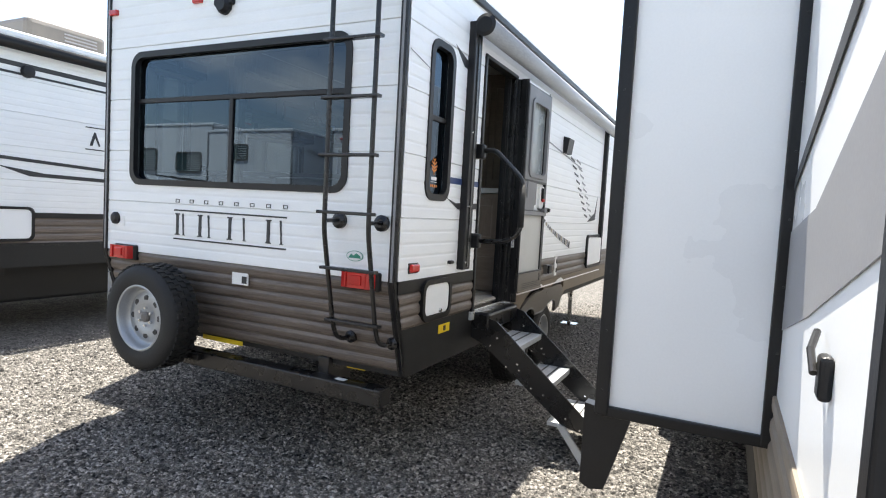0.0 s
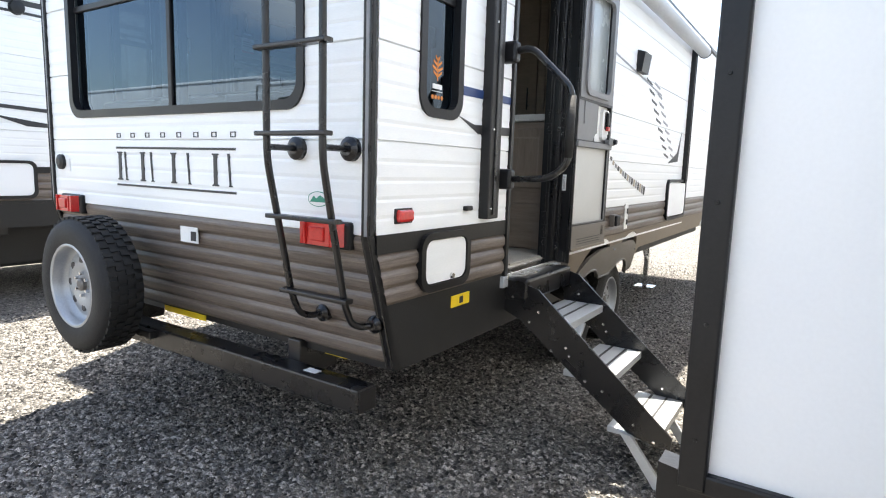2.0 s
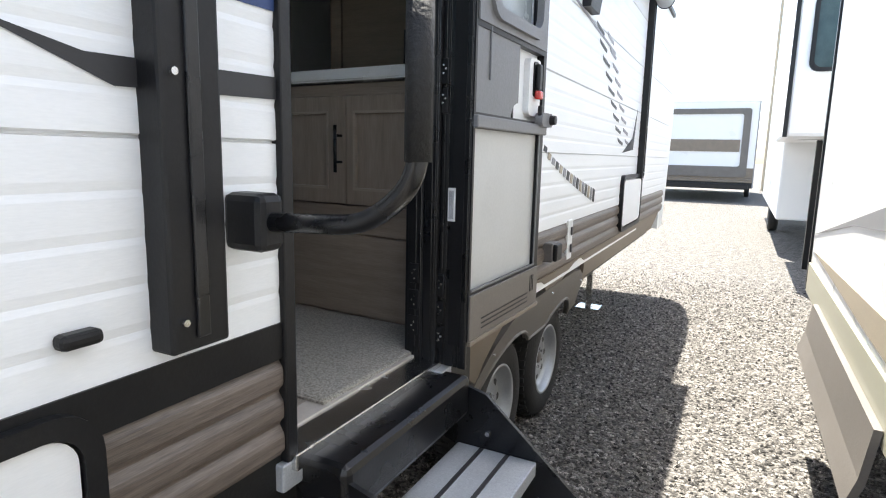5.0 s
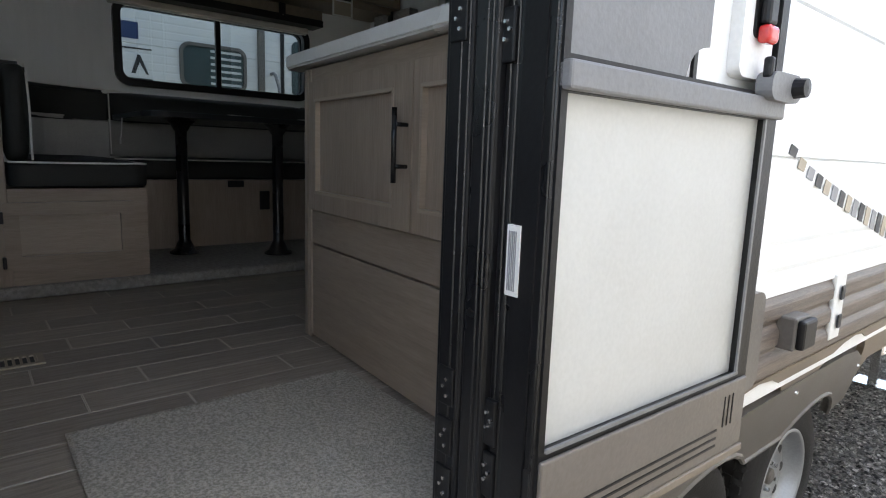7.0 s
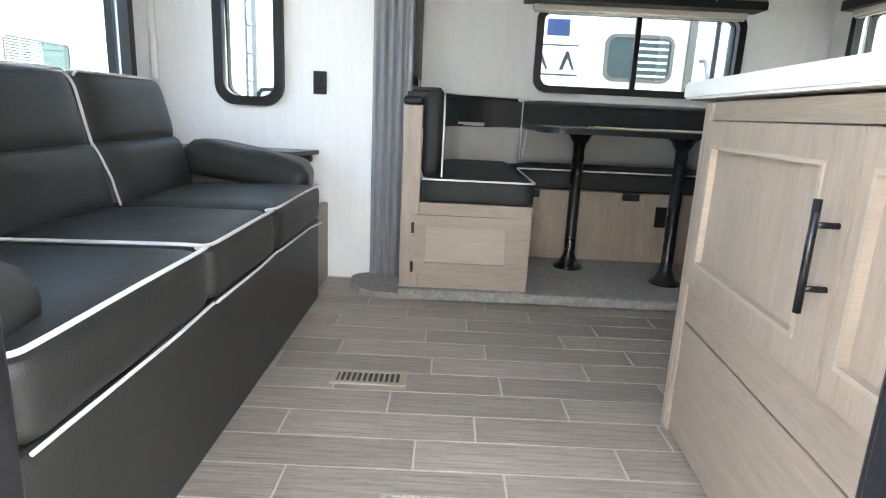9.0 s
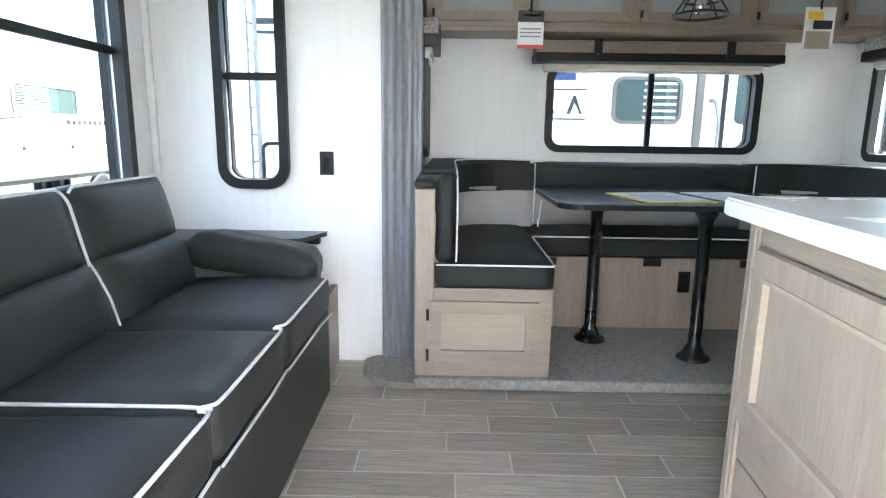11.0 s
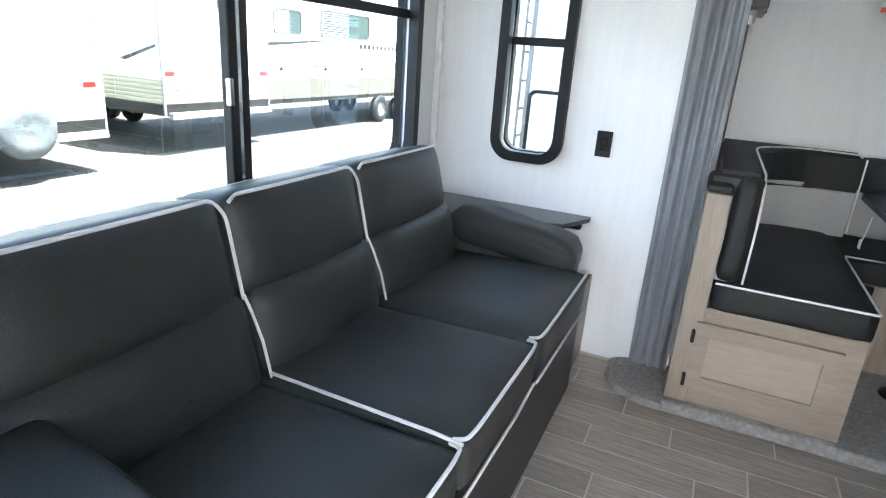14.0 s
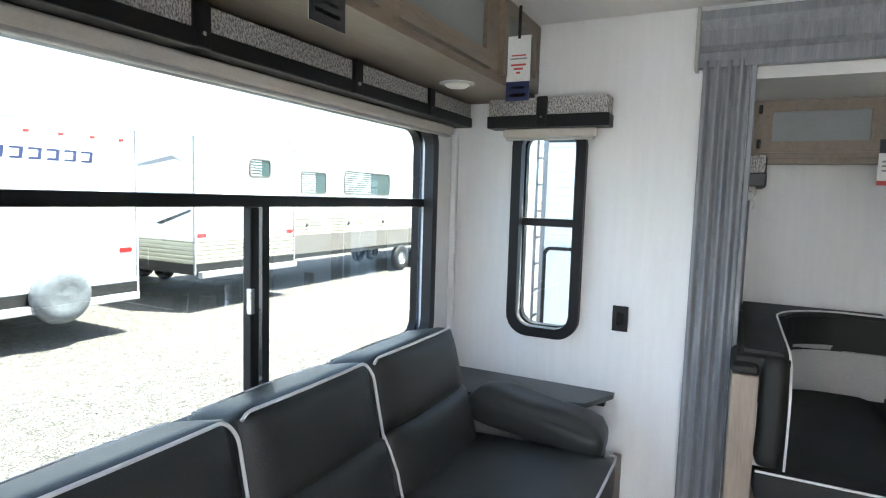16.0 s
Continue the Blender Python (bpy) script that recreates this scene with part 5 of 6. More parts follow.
table = thing("dinette_table", "dark laminate table on two black pedestal legs", "table", at=(-2.6, 2.3, SZ0))
part("tabletop", prism(bmesh.new(), rrect(-3.03, 1.785, -2.235, 2.86, 0.09), "z", 1.682, 1.708), M_TABLE, table, "dark glossy laminate top")
part("edge_band", ring(bmesh.new(), rrect(-3.034, 1.781, -2.231, 2.864, 0.094), rrect(-3.028, 1.787, -2.237, 2.858, 0.088), "z", 1.684, 1.705), M_BLACK, table)
for x, y in ((-2.59, 2.022), (-2.362, 2.436)):
    lg = part("leg", lathe(bmesh.new(), [(0.075, SZ0), (0.072, SZ0 + 0.008), (0.05, SZ0 + 0.022), (0.034, SZ0 + 0.06), (0.028, SZ0 + 0.07), (0.028, 1.63), (0.034, 1.635), (0.05, 1.665), (0.07, 1.68)], (x, y, 0), "z", 24), M_GLOSSBLACK, table, "black steel pedestal leg", smooth=True)
part("cord", tube(bmesh.new(), bend([(-2.60, 1.76, 1.68), (-2.60, 1.755, 1.62), (-2.605, 1.75, 1.58)], 0.02), 0.003, 6), M_PAPER, table)
part("cord_tag", B(-2.62, -2.59, 1.745, 1.75, 1.555, 1.59, 0.002), M_PAPER, table, "white paper tag on a cord")
for x, y, rz, m_, w, hgt in ((-2.53, 2.285, 100, M_YELLOW, 0.34, 0.42), (-2.53, 2.29, 100, M_PAPER, 0.30, 0.38), (-2.55, 2.635, 100, M_PAPER, 0.27, 0.46)):
    z = 1.7095 if m_ is M_YELLOW else 1.712
    bm = B(-w / 2, w / 2, -hgt / 2, hgt / 2, 0, 0.0018)
    bmesh.ops.transform(bm, matrix=pose(x, y, z, 0, 0, rz), verts=bm.verts[:])
    sh = thing("paper_sheet", "printed paper sheet lying on the dinette table" if m_ is M_PAPER else "yellow bordered sheet lying on the table", "paper")
    part("sheet", bm, m_, sh)
    if m_ is M_PAPER:
        bm = bmesh.new()
        for k in range(8):
            box(bm, -w * 0.4, w * (0.1 + 0.3 * ((k * 7) % 5) / 5), -hgt * 0.4 + k * hgt * 0.1, -hgt * 0.4 + k * hgt * 0.1 + 0.006, 0.0019, 0.0026)
        bmesh.ops.transform(bm, matrix=pose(x, y, z, 0, 0, rz), verts=bm.verts[:])
        part("print", bm, M_GREY, sh)


# ---- valances and blinds ----
def valance(label, axis, a, s, u0, u1, z0, z1, straps, depth=0.09, cloth=None):
    v = thing("window_valance", label, "valance", "valances")

    def slab(b0, b1, q0, q1, d0, d1, bev=0.004):
        lo, hi = to3(axis, a + s * d0, b0, q0), to3(axis, a + s * d1, b1, q1)
        bm = bmesh.new()
        return box(bm, *[c for i in range(3) for c in sorted((lo[i], hi[i]))], bevel=bev)
    zb = z0 + (z1 - z0) * 0.42
    part("fabric", slab(u0, u1, zb, z1, 0.0, depth), cloth or M_SHADE, v, "grey woven fabric face")
    part("band", slab(u0 - 0.004, u1 + 0.004, z0, zb, 0.0, depth + 0.006), M_BLACK, v, "black lower band")
    for u in straps:
        sp_ = part("strap", slab(u - 0.022, u + 0.022, z0, z1 + 0.003, 0.0, depth + 0.010), M_BLACK, v)
        c = to3(axis, a + s * (depth + 0.010), u, zb - 0.01)
        part("snap", lathe(bmesh.new(), [(0.006, 0), (0.005, s * 0.004), (0, s * 0.004)], c, axis, 10), M_CHROME, sp_)
    part("blind_roll", slab(u0 + 0.05, u1 - 0.05, z0 - 0.035, z0, 0.012, 0.05, 0.008), M_BLIND, v, "cream roller blind")
    part("blind_bar", slab(u0 + 0.06, u1 - 0.06, z0 - 0.045, z0 - 0.03, 0.015, 0.04, 0.005), M_GREYFAB, v)


valance("long woven valance with black straps over the rear window", "y", IY0, 1, -2.34, -0.10, 2.595, 2.69, (-1.98, -1.52, -0.96, -0.4), 0.10)
valance("short woven valance with a black strap over the narrow window", "x", IX0, 1, 0.245, 0.725, 2.585, 2.70, (0.47,), 0.085)
valance("woven valance with black straps over the dinette window", "x", SX, 1, 1.775, 3.085, 2.37, 2.475, (2.10, 2.80), 0.15, M_UPPER)
valance("short woven valance on the slide-out side wall", "y", 1.186, 1, -3.08, -2.66, 2.38, 2.50, (-2.87,), 0.075)
valance("short woven valance on the far slide-out side wall", "y", 3.554, -1, -3.08, -2.66, 2.38, 2.50, (-2.87,), 0.075)
pg = thing("blind_bracket", "small white plastic blind bracket under the valance", "bracket")
part("clip", B(-2.70, -2.675, 1.20, 1.225, 2.325, 2.36, 0.006), M_PAPER, pg)
part("cord", tube(bmesh.new(), bend([(-2.69, 1.215, 2.34), (-2.69, 1.235, 2.31), (-2.685, 1.225, 2.29)], 0.02), 0.004, 6), M_PAPER, pg)
window("window_5", "y", -3.04, -2.72, 1.88, 2.38, 1.13, 1.186, M_GLASS, "narrow dark-framed window in the slide-out side wall", 0.06)
window("window_6", "y", -3.04, -2.72, 1.88, 2.38, 3.62, 3.554, M_GLASS, "narrow dark-framed window in the far slide-out wall", 0.06)

# ---- upper cabinets ----
uc = thing("upper_cabinet", "taupe wood overhead cabinet with grey inserts above the sofa", "cabinet", "overhead cabinets", at=(-1.2, 0.25, 2.69))
part("body", B(-2.386, -0.06, 0.054, 0.41, 2.70, CEIL - 0.002), M_UPPER, uc)
for x0, x1 in ((-2.37, -1.98), (-1.88, -1.30), (-1.22, -0.66), (-0.60, -0.08)):
    framed_door(uc, "y", 0.41, 1, x0, x1, 2.725, 2.985, M_UPPER, M_INSERT, 0.05)
lamp = thing("puck_light", "round white puck light under the overhead cabinet", "light", at=(-1.95, 0.27, 2.69))
M_LIT = bpy.data.materials.new("lit_diffuser")
M_LIT.use_nodes = True
M_LIT.node_tree.nodes["Principled BSDF"].inputs["Base Color"].default_value = (0.9, 0.88, 0.82, 1)
part("diffuser", lathe(bmesh.new(), [(0.0, -0.016), (0.035, -0.013), (0.05, 0.0)], (-1.95, 0.27, 2.698), "z", 24), M_LIT, lamp, smooth=True)
part("rim", lathe(bmesh.new(), [(0.05, -0.004), (0.062, -0.002), (0.062, 0.002)], (-1.95, 0.27, 2.698), "z", 24), M_COUNTER, lamp)
uc2 = thing("upper_cabinet", "taupe wood overhead cabinet with grey inserts above the dinette", "cabinet", "overhead cabinets", at=(-3.0, 2.4, 2.49))
part("body", B(SX + 0.002, -2.87, 1.20, 3.55, 2.50, SZ1 - 0.002), M_UPPER, uc2)
for y0, y1 in ((1.235, 1.66), (1.70, 2.19), (2.24, 2.76), (2.80, 3.20), (3.22, 3.54)):
    d = framed_door(uc2, "x", -2.87, 1, y0, y1, 2.525, 2.735, M_UPPER, M_INSERT, 0.045)
    for z in (2.56, 2.70):
        part("hinge", B(-2.85, -2.84, y0 - 0.008, y0 + 0.006, z - 0.018, z + 0.018, 0.003), M_BLACK, d)
part("light_rail", B(-2.885, -2.86, 1.20, 3.55, 2.478, 2.503, 0.004), M_UPPER, uc2)

# hanging tags
def hang_tag(label, p, w, hgt, axis, blocks, face=1):
    """A card that hangs from a cabinet handle; blocks are (v0, v1, u0, u1, material)."""
    t = thing("hang_tag", label, "tag", at=p)
    x, y, z = p

    def slab(u0, u1, v0, v1, d0, d1):
        bm = bmesh.new()
        a = x if axis == "x" else y
        c = y if axis == "x" else x
        lo, hi = to3(axis, a + face * d0, c + u0, z + v0), to3(axis, a + face * d1, c + u1, z + v1)
        return box(bm, *[k for i in range(3) for k in sorted((lo[i], hi[i]))])
    part("card", slab(-w / 2, w / 2, -hgt, 0, 0, 0.0015), M_PAPER, t)
    for v0, v1, u0, u1, m_ in blocks:
        part("print", slab(u0 * w, u1 * w, v0 * hgt, v1 * hgt, 0.0015, 0.0025), m_, t)
    bm = tube(bmesh.new(), [(x, y, z - 0.01), (x, y, z + 0.10)], 0.006, 8)
    part("hook", bm, M_GLOSSBLACK, t, "black pull handle")


M_NAVY = material("navy_print", (0.02, 0.03, 0.09), 0.5, bump=0.0)
M_REDINK = material("red_print", (0.6, 0.08, 0.06), 0.5, bump=0.0)
hang_tag("white card tag with red waves and navy foot", (-2.02, 0.47, 2.86), 0.085, 0.22, "x",
         [(-1.0, -0.70, -0.5, 0.5, M_NAVY), (-0.94, -0.88, -0.36, 0.36, M_ORANGE), (-0.82, -0.77, -0.3, 0.34, M_PAPER), (-0.58, -0.55, -0.08, 0.08, M_REDINK), (-0.52, -0.49, -0.2, 0.2, M_REDINK), (-0.46, -0.43, -0.32, 0.32, M_REDINK), (-0.36, -0.34, -0.35, 0.35, M_GREY), (-0.31, -0.29, -0.3, 0.3, M_REDINK)])
hang_tag("white and black card tag hanging from the rear cabinet", (-1.0, 0.45, 2.82), 0.11, 0.20, "y", [(-1.0, -0.66, -0.5, 0.5, M_INK), (-0.9, -0.86, -0.35, 0.35, M_PAPER), (-0.8, -0.76, -0.3, 0.3, M_PAPER)])
hang_tag("black and white care card hanging from the dinette cabinet", (-2.84, 1.706, 2.57), 0.125, 0.175, "x", [(-0.30, 0.0, -0.5, 0.5, M_INK), (-0.16, -0.08, -0.34, 0.34, M_PAPER), (-0.5, -0.46, -0.4, 0.4, M_GREY), (-0.6, -0.56, -0.4, 0.4, M_GREY), (-0.7, -0.66, -0.4, 0.4, M_GREY), (-1.0, -0.9, -0.5, 0.5, M_REDINK)], 1)
hang_tag("tan picture card hanging from the dinette cabinet", (-2.84, 3.09, 2.60), 0.145, 0.20, "x", [(-0.95, -0.55, -0.42, 0.4, M_TANINK), (-0.5, -0.3, -0.2, 0.42, M_INK), (-0.28, -0.1, -0.4, 0.1, M_YELLOW)], 1)

# pendant lamp over the table
pen = thing("pendant_lamp", "dark metal cage pendant lamp over the dinette", "pendant lamp", at=(-2.55, 2.40, 2.50))
for r_, z in ((0.115, 2.50), (0.075, 2.56), (0.03, 2.60)):
    part("ring", tube(bmesh.new(), [(-2.55 + r_ * math.cos(2 * math.pi * k / 24), 2.40 + r_ * math.sin(2 * math.pi * k / 24), z) for k in range(25)], 0.006, 6, False), M_BLACK, pen)
for k in range(6):
    a = 2 * math.pi * k / 6
    part("wire", tube(bmesh.new(), [(-2.55 + 0.115 * math.cos(a), 2.40 + 0.115 * math.sin(a), 2.50), (-2.55 + 0.075 * math.cos(a), 2.40 + 0.075 * math.sin(a), 2.56), (-2.55 + 0.03 * math.cos(a), 2.40 + 0.03 * math.sin(a), 2.60)], 0.004, 6), M_BLACK, pen)
part("stem", tube(bmesh.new(), [(-2.55, 2.40, 2.58), (-2.55, 2.40, SZ1)], 0.01, 8), M_BLACK, pen)
part("bulb", lathe(bmesh.new(), [(0.0, -0.05), (0.022, -0.04), (0.028, -0.015), (0.014, 0.03)], (-2.55, 2.40, 2.55), "z", 16), M_CHROME, pen, smooth=True)

# ---- kitchen ----
FY = 2.005
TURN = Matrix.Translation((-1.122, FY, 0)) @ Matrix.Rotation(radians(-4.5), 4, "Z") @ Matrix.Translation((1.14, -FY, 0))


def turned(bm):
    bmesh.ops.transform(bm, matrix=TURN, verts=bm.verts[:])
    return bm


isl = thing("kitchen_cabinet", "grey oak base cabinet with two framed doors beside the entry", "cabinet", at=(-0.6, 2.3, FLOOR))
part("body", turned(B(-1.135, -0.15, FY + 0.003, 2.62, FLOOR, 1.80)), M_CAB, isl)
for x0, x1 in ((-1.158, -1.128), (-1.122, -1.108)):
    part("corner_stile", turned(B(x0, x1, FY - 0.016, FY + 0.03, FLOOR, 1.80, 0.005)), M_CAB, isl)
part("top_rail", turned(B(-1.106, -0.15, FY - 0.012, FY + 0.01, 1.758, 1.80, 0.002)), M_CABH, isl)
part("lower_panel", turned(B(-1.106, -0.15, FY - 0.010, FY + 0.004, FLOOR + 0.01, 1.262, 0.003)), M_CABH, isl, "plain oak panel below the doors")
part("middle_rail", turned(B(-1.106, -0.15, FY - 0.012, FY + 0.01, 1.268, 1.372, 0.003)), M_CABH, isl)
for k, (x0, x1) in enumerate(((-1.078, -0.487), (-0.481, -0.17))):
    d = part("door", turned(panel_wall(bmesh.new(), "y", FY - 0.034, FY - 0.013, x0, x1, 1.378, 1.755, [(x0 + 0.055 - 0.02 * k, x1 - 0.085 + 0.03 * k, 1.433, 1.70)])), M_CAB, isl, "framed grey oak door")
    part("panel", turned(B(x0 + 0.05 - 0.02 * k, x1 - 0.08 + 0.03 * k, FY - 0.022, FY - 0.015, 1.428, 1.705)), M_CAB, d)
    p0, p1 = x0 + 0.05 - 0.02 * k, x1 - 0.08 + 0.03 * k
    part("bead", turned(ring(bmesh.new(), [(p0, 1.428), (p1, 1.428), (p1, 1.705), (p0, 1.705)], [(p0 + 0.009, 1.437), (p1 - 0.009, 1.437), (p1 - 0.009, 1.696), (p0 + 0.009, 1.696)], "y", FY - 0.037, FY - 0.02)), M_CABP, d)
    if k == 0:
        bar_handle(d, TURN @ Vector((-0.505, FY - 0.034, 1.49)), TURN @ Vector((-0.505, FY - 0.034, 1.655)), (-0.003, -0.034, 0))
ct = thing("countertop", "white laminate countertop with a square edge", "countertop")
bm = prism(bmesh.new(), [(-1.215, 1.965), (-0.06, 1.875), (-0.06, 2.66), (-1.26, 2.66), (-1.24, 1.99)], "z", 1.806, 1.848)
bmesh.ops.bevel(bm, geom=bm.edges[:], offset=0.005, segments=2, affect="EDGES")
part("slab", bm, M_COUNTER, ct)
part("edge_band", prism(bmesh.new(), [(-1.208, 1.9645), (-0.068, 1.8757), (-0.068, 1.873), (-1.208, 1.962)], "z", 1.812, 1.842), M_COUNTER, ct, "white laminate edge band")
tall = thing("tall_cabinet", "tall taupe wood pantry cabinet with black bar handles", "cabinet", at=(-0.6, 3.0, FLOOR))
part("body", B(-1.14, -0.055, 2.70, 3.3, FLOOR, CEIL - 0.002), M_UPPER, tall)
for x0, x1 in ((-1.12, -0.61), (-0.60, -0.08)):
    d = framed_door(tall, "y", 2.70, -1, x0, x1, 1.90, 2.92, M_UPPER, M_UPPER, 0.06)
    bar_handle(d, (x0 + 0.45, 2.68, 1.96), (x0 + 0.45, 2.68, 2.13), (0, -0.03, 0))

# ---- floor finish ----
mt = thing("door_mat", "beige loop pile door mat inside the entry", "mat")
bm = B(-0.75, -0.065, 1.275, 1.92, FLOOR, FLOOR + 0.010, 0.004)
part("mat_pad", bm, M_MAT, mt)
part("edge", ring(bmesh.new(), [(-0.765, 1.27), (-0.06, 1.27), (-0.06, 1.925), (-0.765, 1.925)], [(-0.755, 1.28), (-0.07, 1.28), (-0.07, 1.915), (-0.755, 1.915)], "z", FLOOR, FLOOR + 0.0075), M_MAT, mt)
vt = thing("floor_register", "brown metal floor register with slots", "floor vent")
part("frame", ring(bmesh.new(), [(-1.365, 1.06), (-1.27, 1.06), (-1.27, 1.285), (-1.365, 1.285)], [(-1.35, 1.075), (-1.285, 1.075), (-1.285, 1.27), (-1.35, 1.27)], "z", FLOOR, FLOOR + 0.005), M_TANINK, vt)
# Flat black sheet paints the shade of the duct below the slats.
part("well_shade", B(-1.352, -1.283, 1.073, 1.272, FLOOR, FLOOR + 0.001), M_INK, vt)
for k in range(12):
    y = 1.082 + k * 0.0165
    part("slat", B(-1.351, -1.284, y, y + 0.006, FLOOR + 0.001, FLOOR + 0.005), M_TANINK, vt)

# ---- other trailers on the lot ----
M_SKYGLASS = material("grey_green_window_glass", (0.05, 0.085, 0.09), 0.08, dark=(0.03, 0.055, 0.06), bump=0.0, spec=0.35)
M_CREAM = material("cream_siding", (0.44, 0.43, 0.33), 0.4, dark=(0.37, 0.36, 0.28), stretch=(1, 1, 8), bump=0.02)
M_SMOOTH = material("smooth_white_fibreglass", (0.84, 0.85, 0.855), 0.3, dark=(0.80, 0.81, 0.815), scale=1.5, bump=0.006)
M_SLAT = material("pale_blind_slats", (0.70, 0.72, 0.70), 0.6, bump=0.0)
M_SILVER = material("silver_vinyl_cover", (0.17, 0.185, 0.20), 0.35, dark=(0.08, 0.09, 0.10), scale=9, fine=24, bump=0.25)


def simple_wheel(parent, x, y, r=0.34, s=1, axis="x"):
    h = 0.1
    w = part("wheel", lathe(bmesh.new(), [(0.2, s * h * 0.9), (0.22, s * h), (r * 0.88, s * h), (r, s * h * 0.6), (r, -s * h * 0.6), (r * 0.88, -s * h), (0.2, -s * h)], (x, y, r), axis, 28, False), M_RUBBER, parent, smooth=True)
    part("rim", lathe(bmesh.new(), [(0.21, s * h * 0.95), (0.17, s * h * 0.4), (0.08, s * h * 0.6), (0, s * h * 0.6)], (x, y, r), axis, 24, False), M_RIM, w)


def trailer(label, x0, x1, y0, y1, mats, base=0.55, top=3.05, band=1.05, windows=(), smooth=False, faces="xXyY", axle=0.0):
    """A parked trailer with ribbed or smooth walls; windows are (face, a0, a1, z0, z1)."""
    m_up, m_low = mats
    t = thing("travel_trailer", label, "trailer", "trailers on the lot", at=((x0 + x1) / 2, (y0 + y1) / 2, 0))
    for axis, b, s, u0, u1 in (("x", x0, -1, y0, y1), ("x", x1, 1, y0, y1), ("y", y0, -1, x0, x1), ("y", y1, 1, x0, x1)):
        up = panel_wall(bmesh.new(), axis, b - s * 0.01, b, u0, u1, band, top) if smooth else siding(bmesh.new(), axis, b, s, u0, u1, laps(band, top))
        part("wall", up, m_up, t)
        part("lower_wall", siding(bmesh.new(), axis, b, s, u0, u1, ribs(base + 0.2, band, 0.08, 0.012)), m_low, t)
        part("skirt", panel_wall(bmesh.new(), axis, b - 0.01, b + 0.01, u0, u1, base, base + 0.2), M_DARKBELLY, t)
    part("roof", B(x0 - 0.02, x1 + 0.02, y0 - 0.02, y1 + 0.02, top - 0.02, top + 0.06, 0.02), m_up, t)
    part("floor", B(x0 + 0.02, x1 - 0.02, y0 + 0.02, y1 - 0.02, base, base + 0.05), M_DARKBELLY, t)
    long_y = (y1 - y0) > (x1 - x0)
    for cx in (x0, x1):
        for cy in (y0, y1):
            part("corner_trim", B(cx - 0.02, cx + 0.02, cy - 0.02, cy + 0.02, base, top, 0.006), M_GREY, t)
    mx, my = (x0 + x1) / 2, (y0 + y1) / 2
    for k in (axle - 0.4, axle + 0.4):
        if long_y:
            simple_wheel(t, x0 + 0.14, my + k, s=-1)
            simple_wheel(t, x1 - 0.14, my + k)
        else:
            simple_wheel(t, mx + k, y0 + 0.14, s=-1, axis="y")
            simple_wheel(t, mx + k, y1 - 0.14, axis="y")
    for face, a0, a1, z0, z1 in windows:
        axis, b, s = {"-x": ("x", x0, -1), "+x": ("x", x1, 1), "-y": ("y", y0, -1), "+y": ("y", y1, 1)}[face]
        w = part("window", ring(bmesh.new(), rrect(a0, z0, a1, z1, 0.09), rrect(a0 + 0.03, z0 + 0.03, a1 - 0.03, z1 - 0.03, 0.07), axis, b, b + s * 0.03), M_FENDER, t)
        part("pane", prism(bmesh.new(), rrect(a0 + 0.025, z0 + 0.025, a1 - 0.025, z1 - 0.025, 0.06), axis, b + s * 0.008, b + s * 0.014), M_SKYGLASS, w)
        bm = bmesh.new()
        n = max(4, int((z1 - z0) / 0.055))
        for k in range(1, n):
            z = z0 + (z1 - z0) * k / n
            lo, hi = to3(axis, b + s * 0.014, a0 + (a1 - a0) * 0.45, z - 0.011), to3(axis, b + s * 0.017, a1 - 0.05, z + 0.011)
            box(bm, *[c for i in range(3) for c in sorted((lo[i], hi[i]))])
        part("blind", bm, M_SLAT, w, "pale window blind slats")
    return t


def flat(parent, name, axis, a, pts, mat, d=0.003):
    return part(name, prism(bmesh.new(), pts, axis, a, a + d), mat, parent)


# the neighbour past the far side: same make, parked parallel
NX = -5.2
nb = trailer("white ribbed trailer with dark stripes, awning and brown lower siding", -7.7, NX, -0.4, 7.4, (M_WHITE, M_BROWN), base=0.78, top=3.2, band=1.36, windows=[("+x", 2.75, 3.365, 2.09, 2.50)], axle=2.6)
part("dark_band", B(NX, NX + 0.014, -0.4, 7.4, 1.31, 1.37), M_BLACK, nb)
part("awning_arm", B(NX, NX + 0.06, 0.42, 0.51, 1.40, 3.08, 0.006), M_BLACK, nb)
part("awning_roller", tube(bmesh.new(), [(NX + 0.11, 0.5, 3.10), (NX + 0.11, 6.0, 3.10)], 0.06, 14), M_BLACK, nb, smooth=True)
for y0, y1 in ((0.60, 0.97), (-0.35, 0.36)):
    z1 = 1.40 if y0 > 0 else 1.86
    ht = part("hatch", prism(bmesh.new(), rrect(y0, 1.09, y1, z1, 0.05), "x", NX, NX + 0.025), M_SMOOTH, nb, "white baggage hatch")
    part("hatch_frame", ring(bmesh.new(), rrect(y0 - 0.03, 1.06, y1 + 0.03, z1 + 0.03, 0.07), rrect(y0 - 0.002, 1.088, y1 + 0.002, z1 + 0.002, 0.05), "x", NX, NX + 0.034), M_BLACK, ht)
part("belly_panel", B(NX, NX + 0.012, -0.4, 7.4, 0.78, 1.04), M_DARKBELLY, nb)
# Undercarriage parts not seen one by one; added to keep the gap below dark.
part("holding_tank", B(-7.3, -5.55, 0.3, 2.3, 0.34, 0.79, 0.04), M_DARKBELLY, nb, "black plastic holding tank")
for x in (-7.15, -5.75):
    part("chassis_beam", B(x - 0.05, x + 0.05, -0.35, 7.3, 0.52, 0.80, 0.004), M_DARKBELLY, nb, "black steel chassis beam")
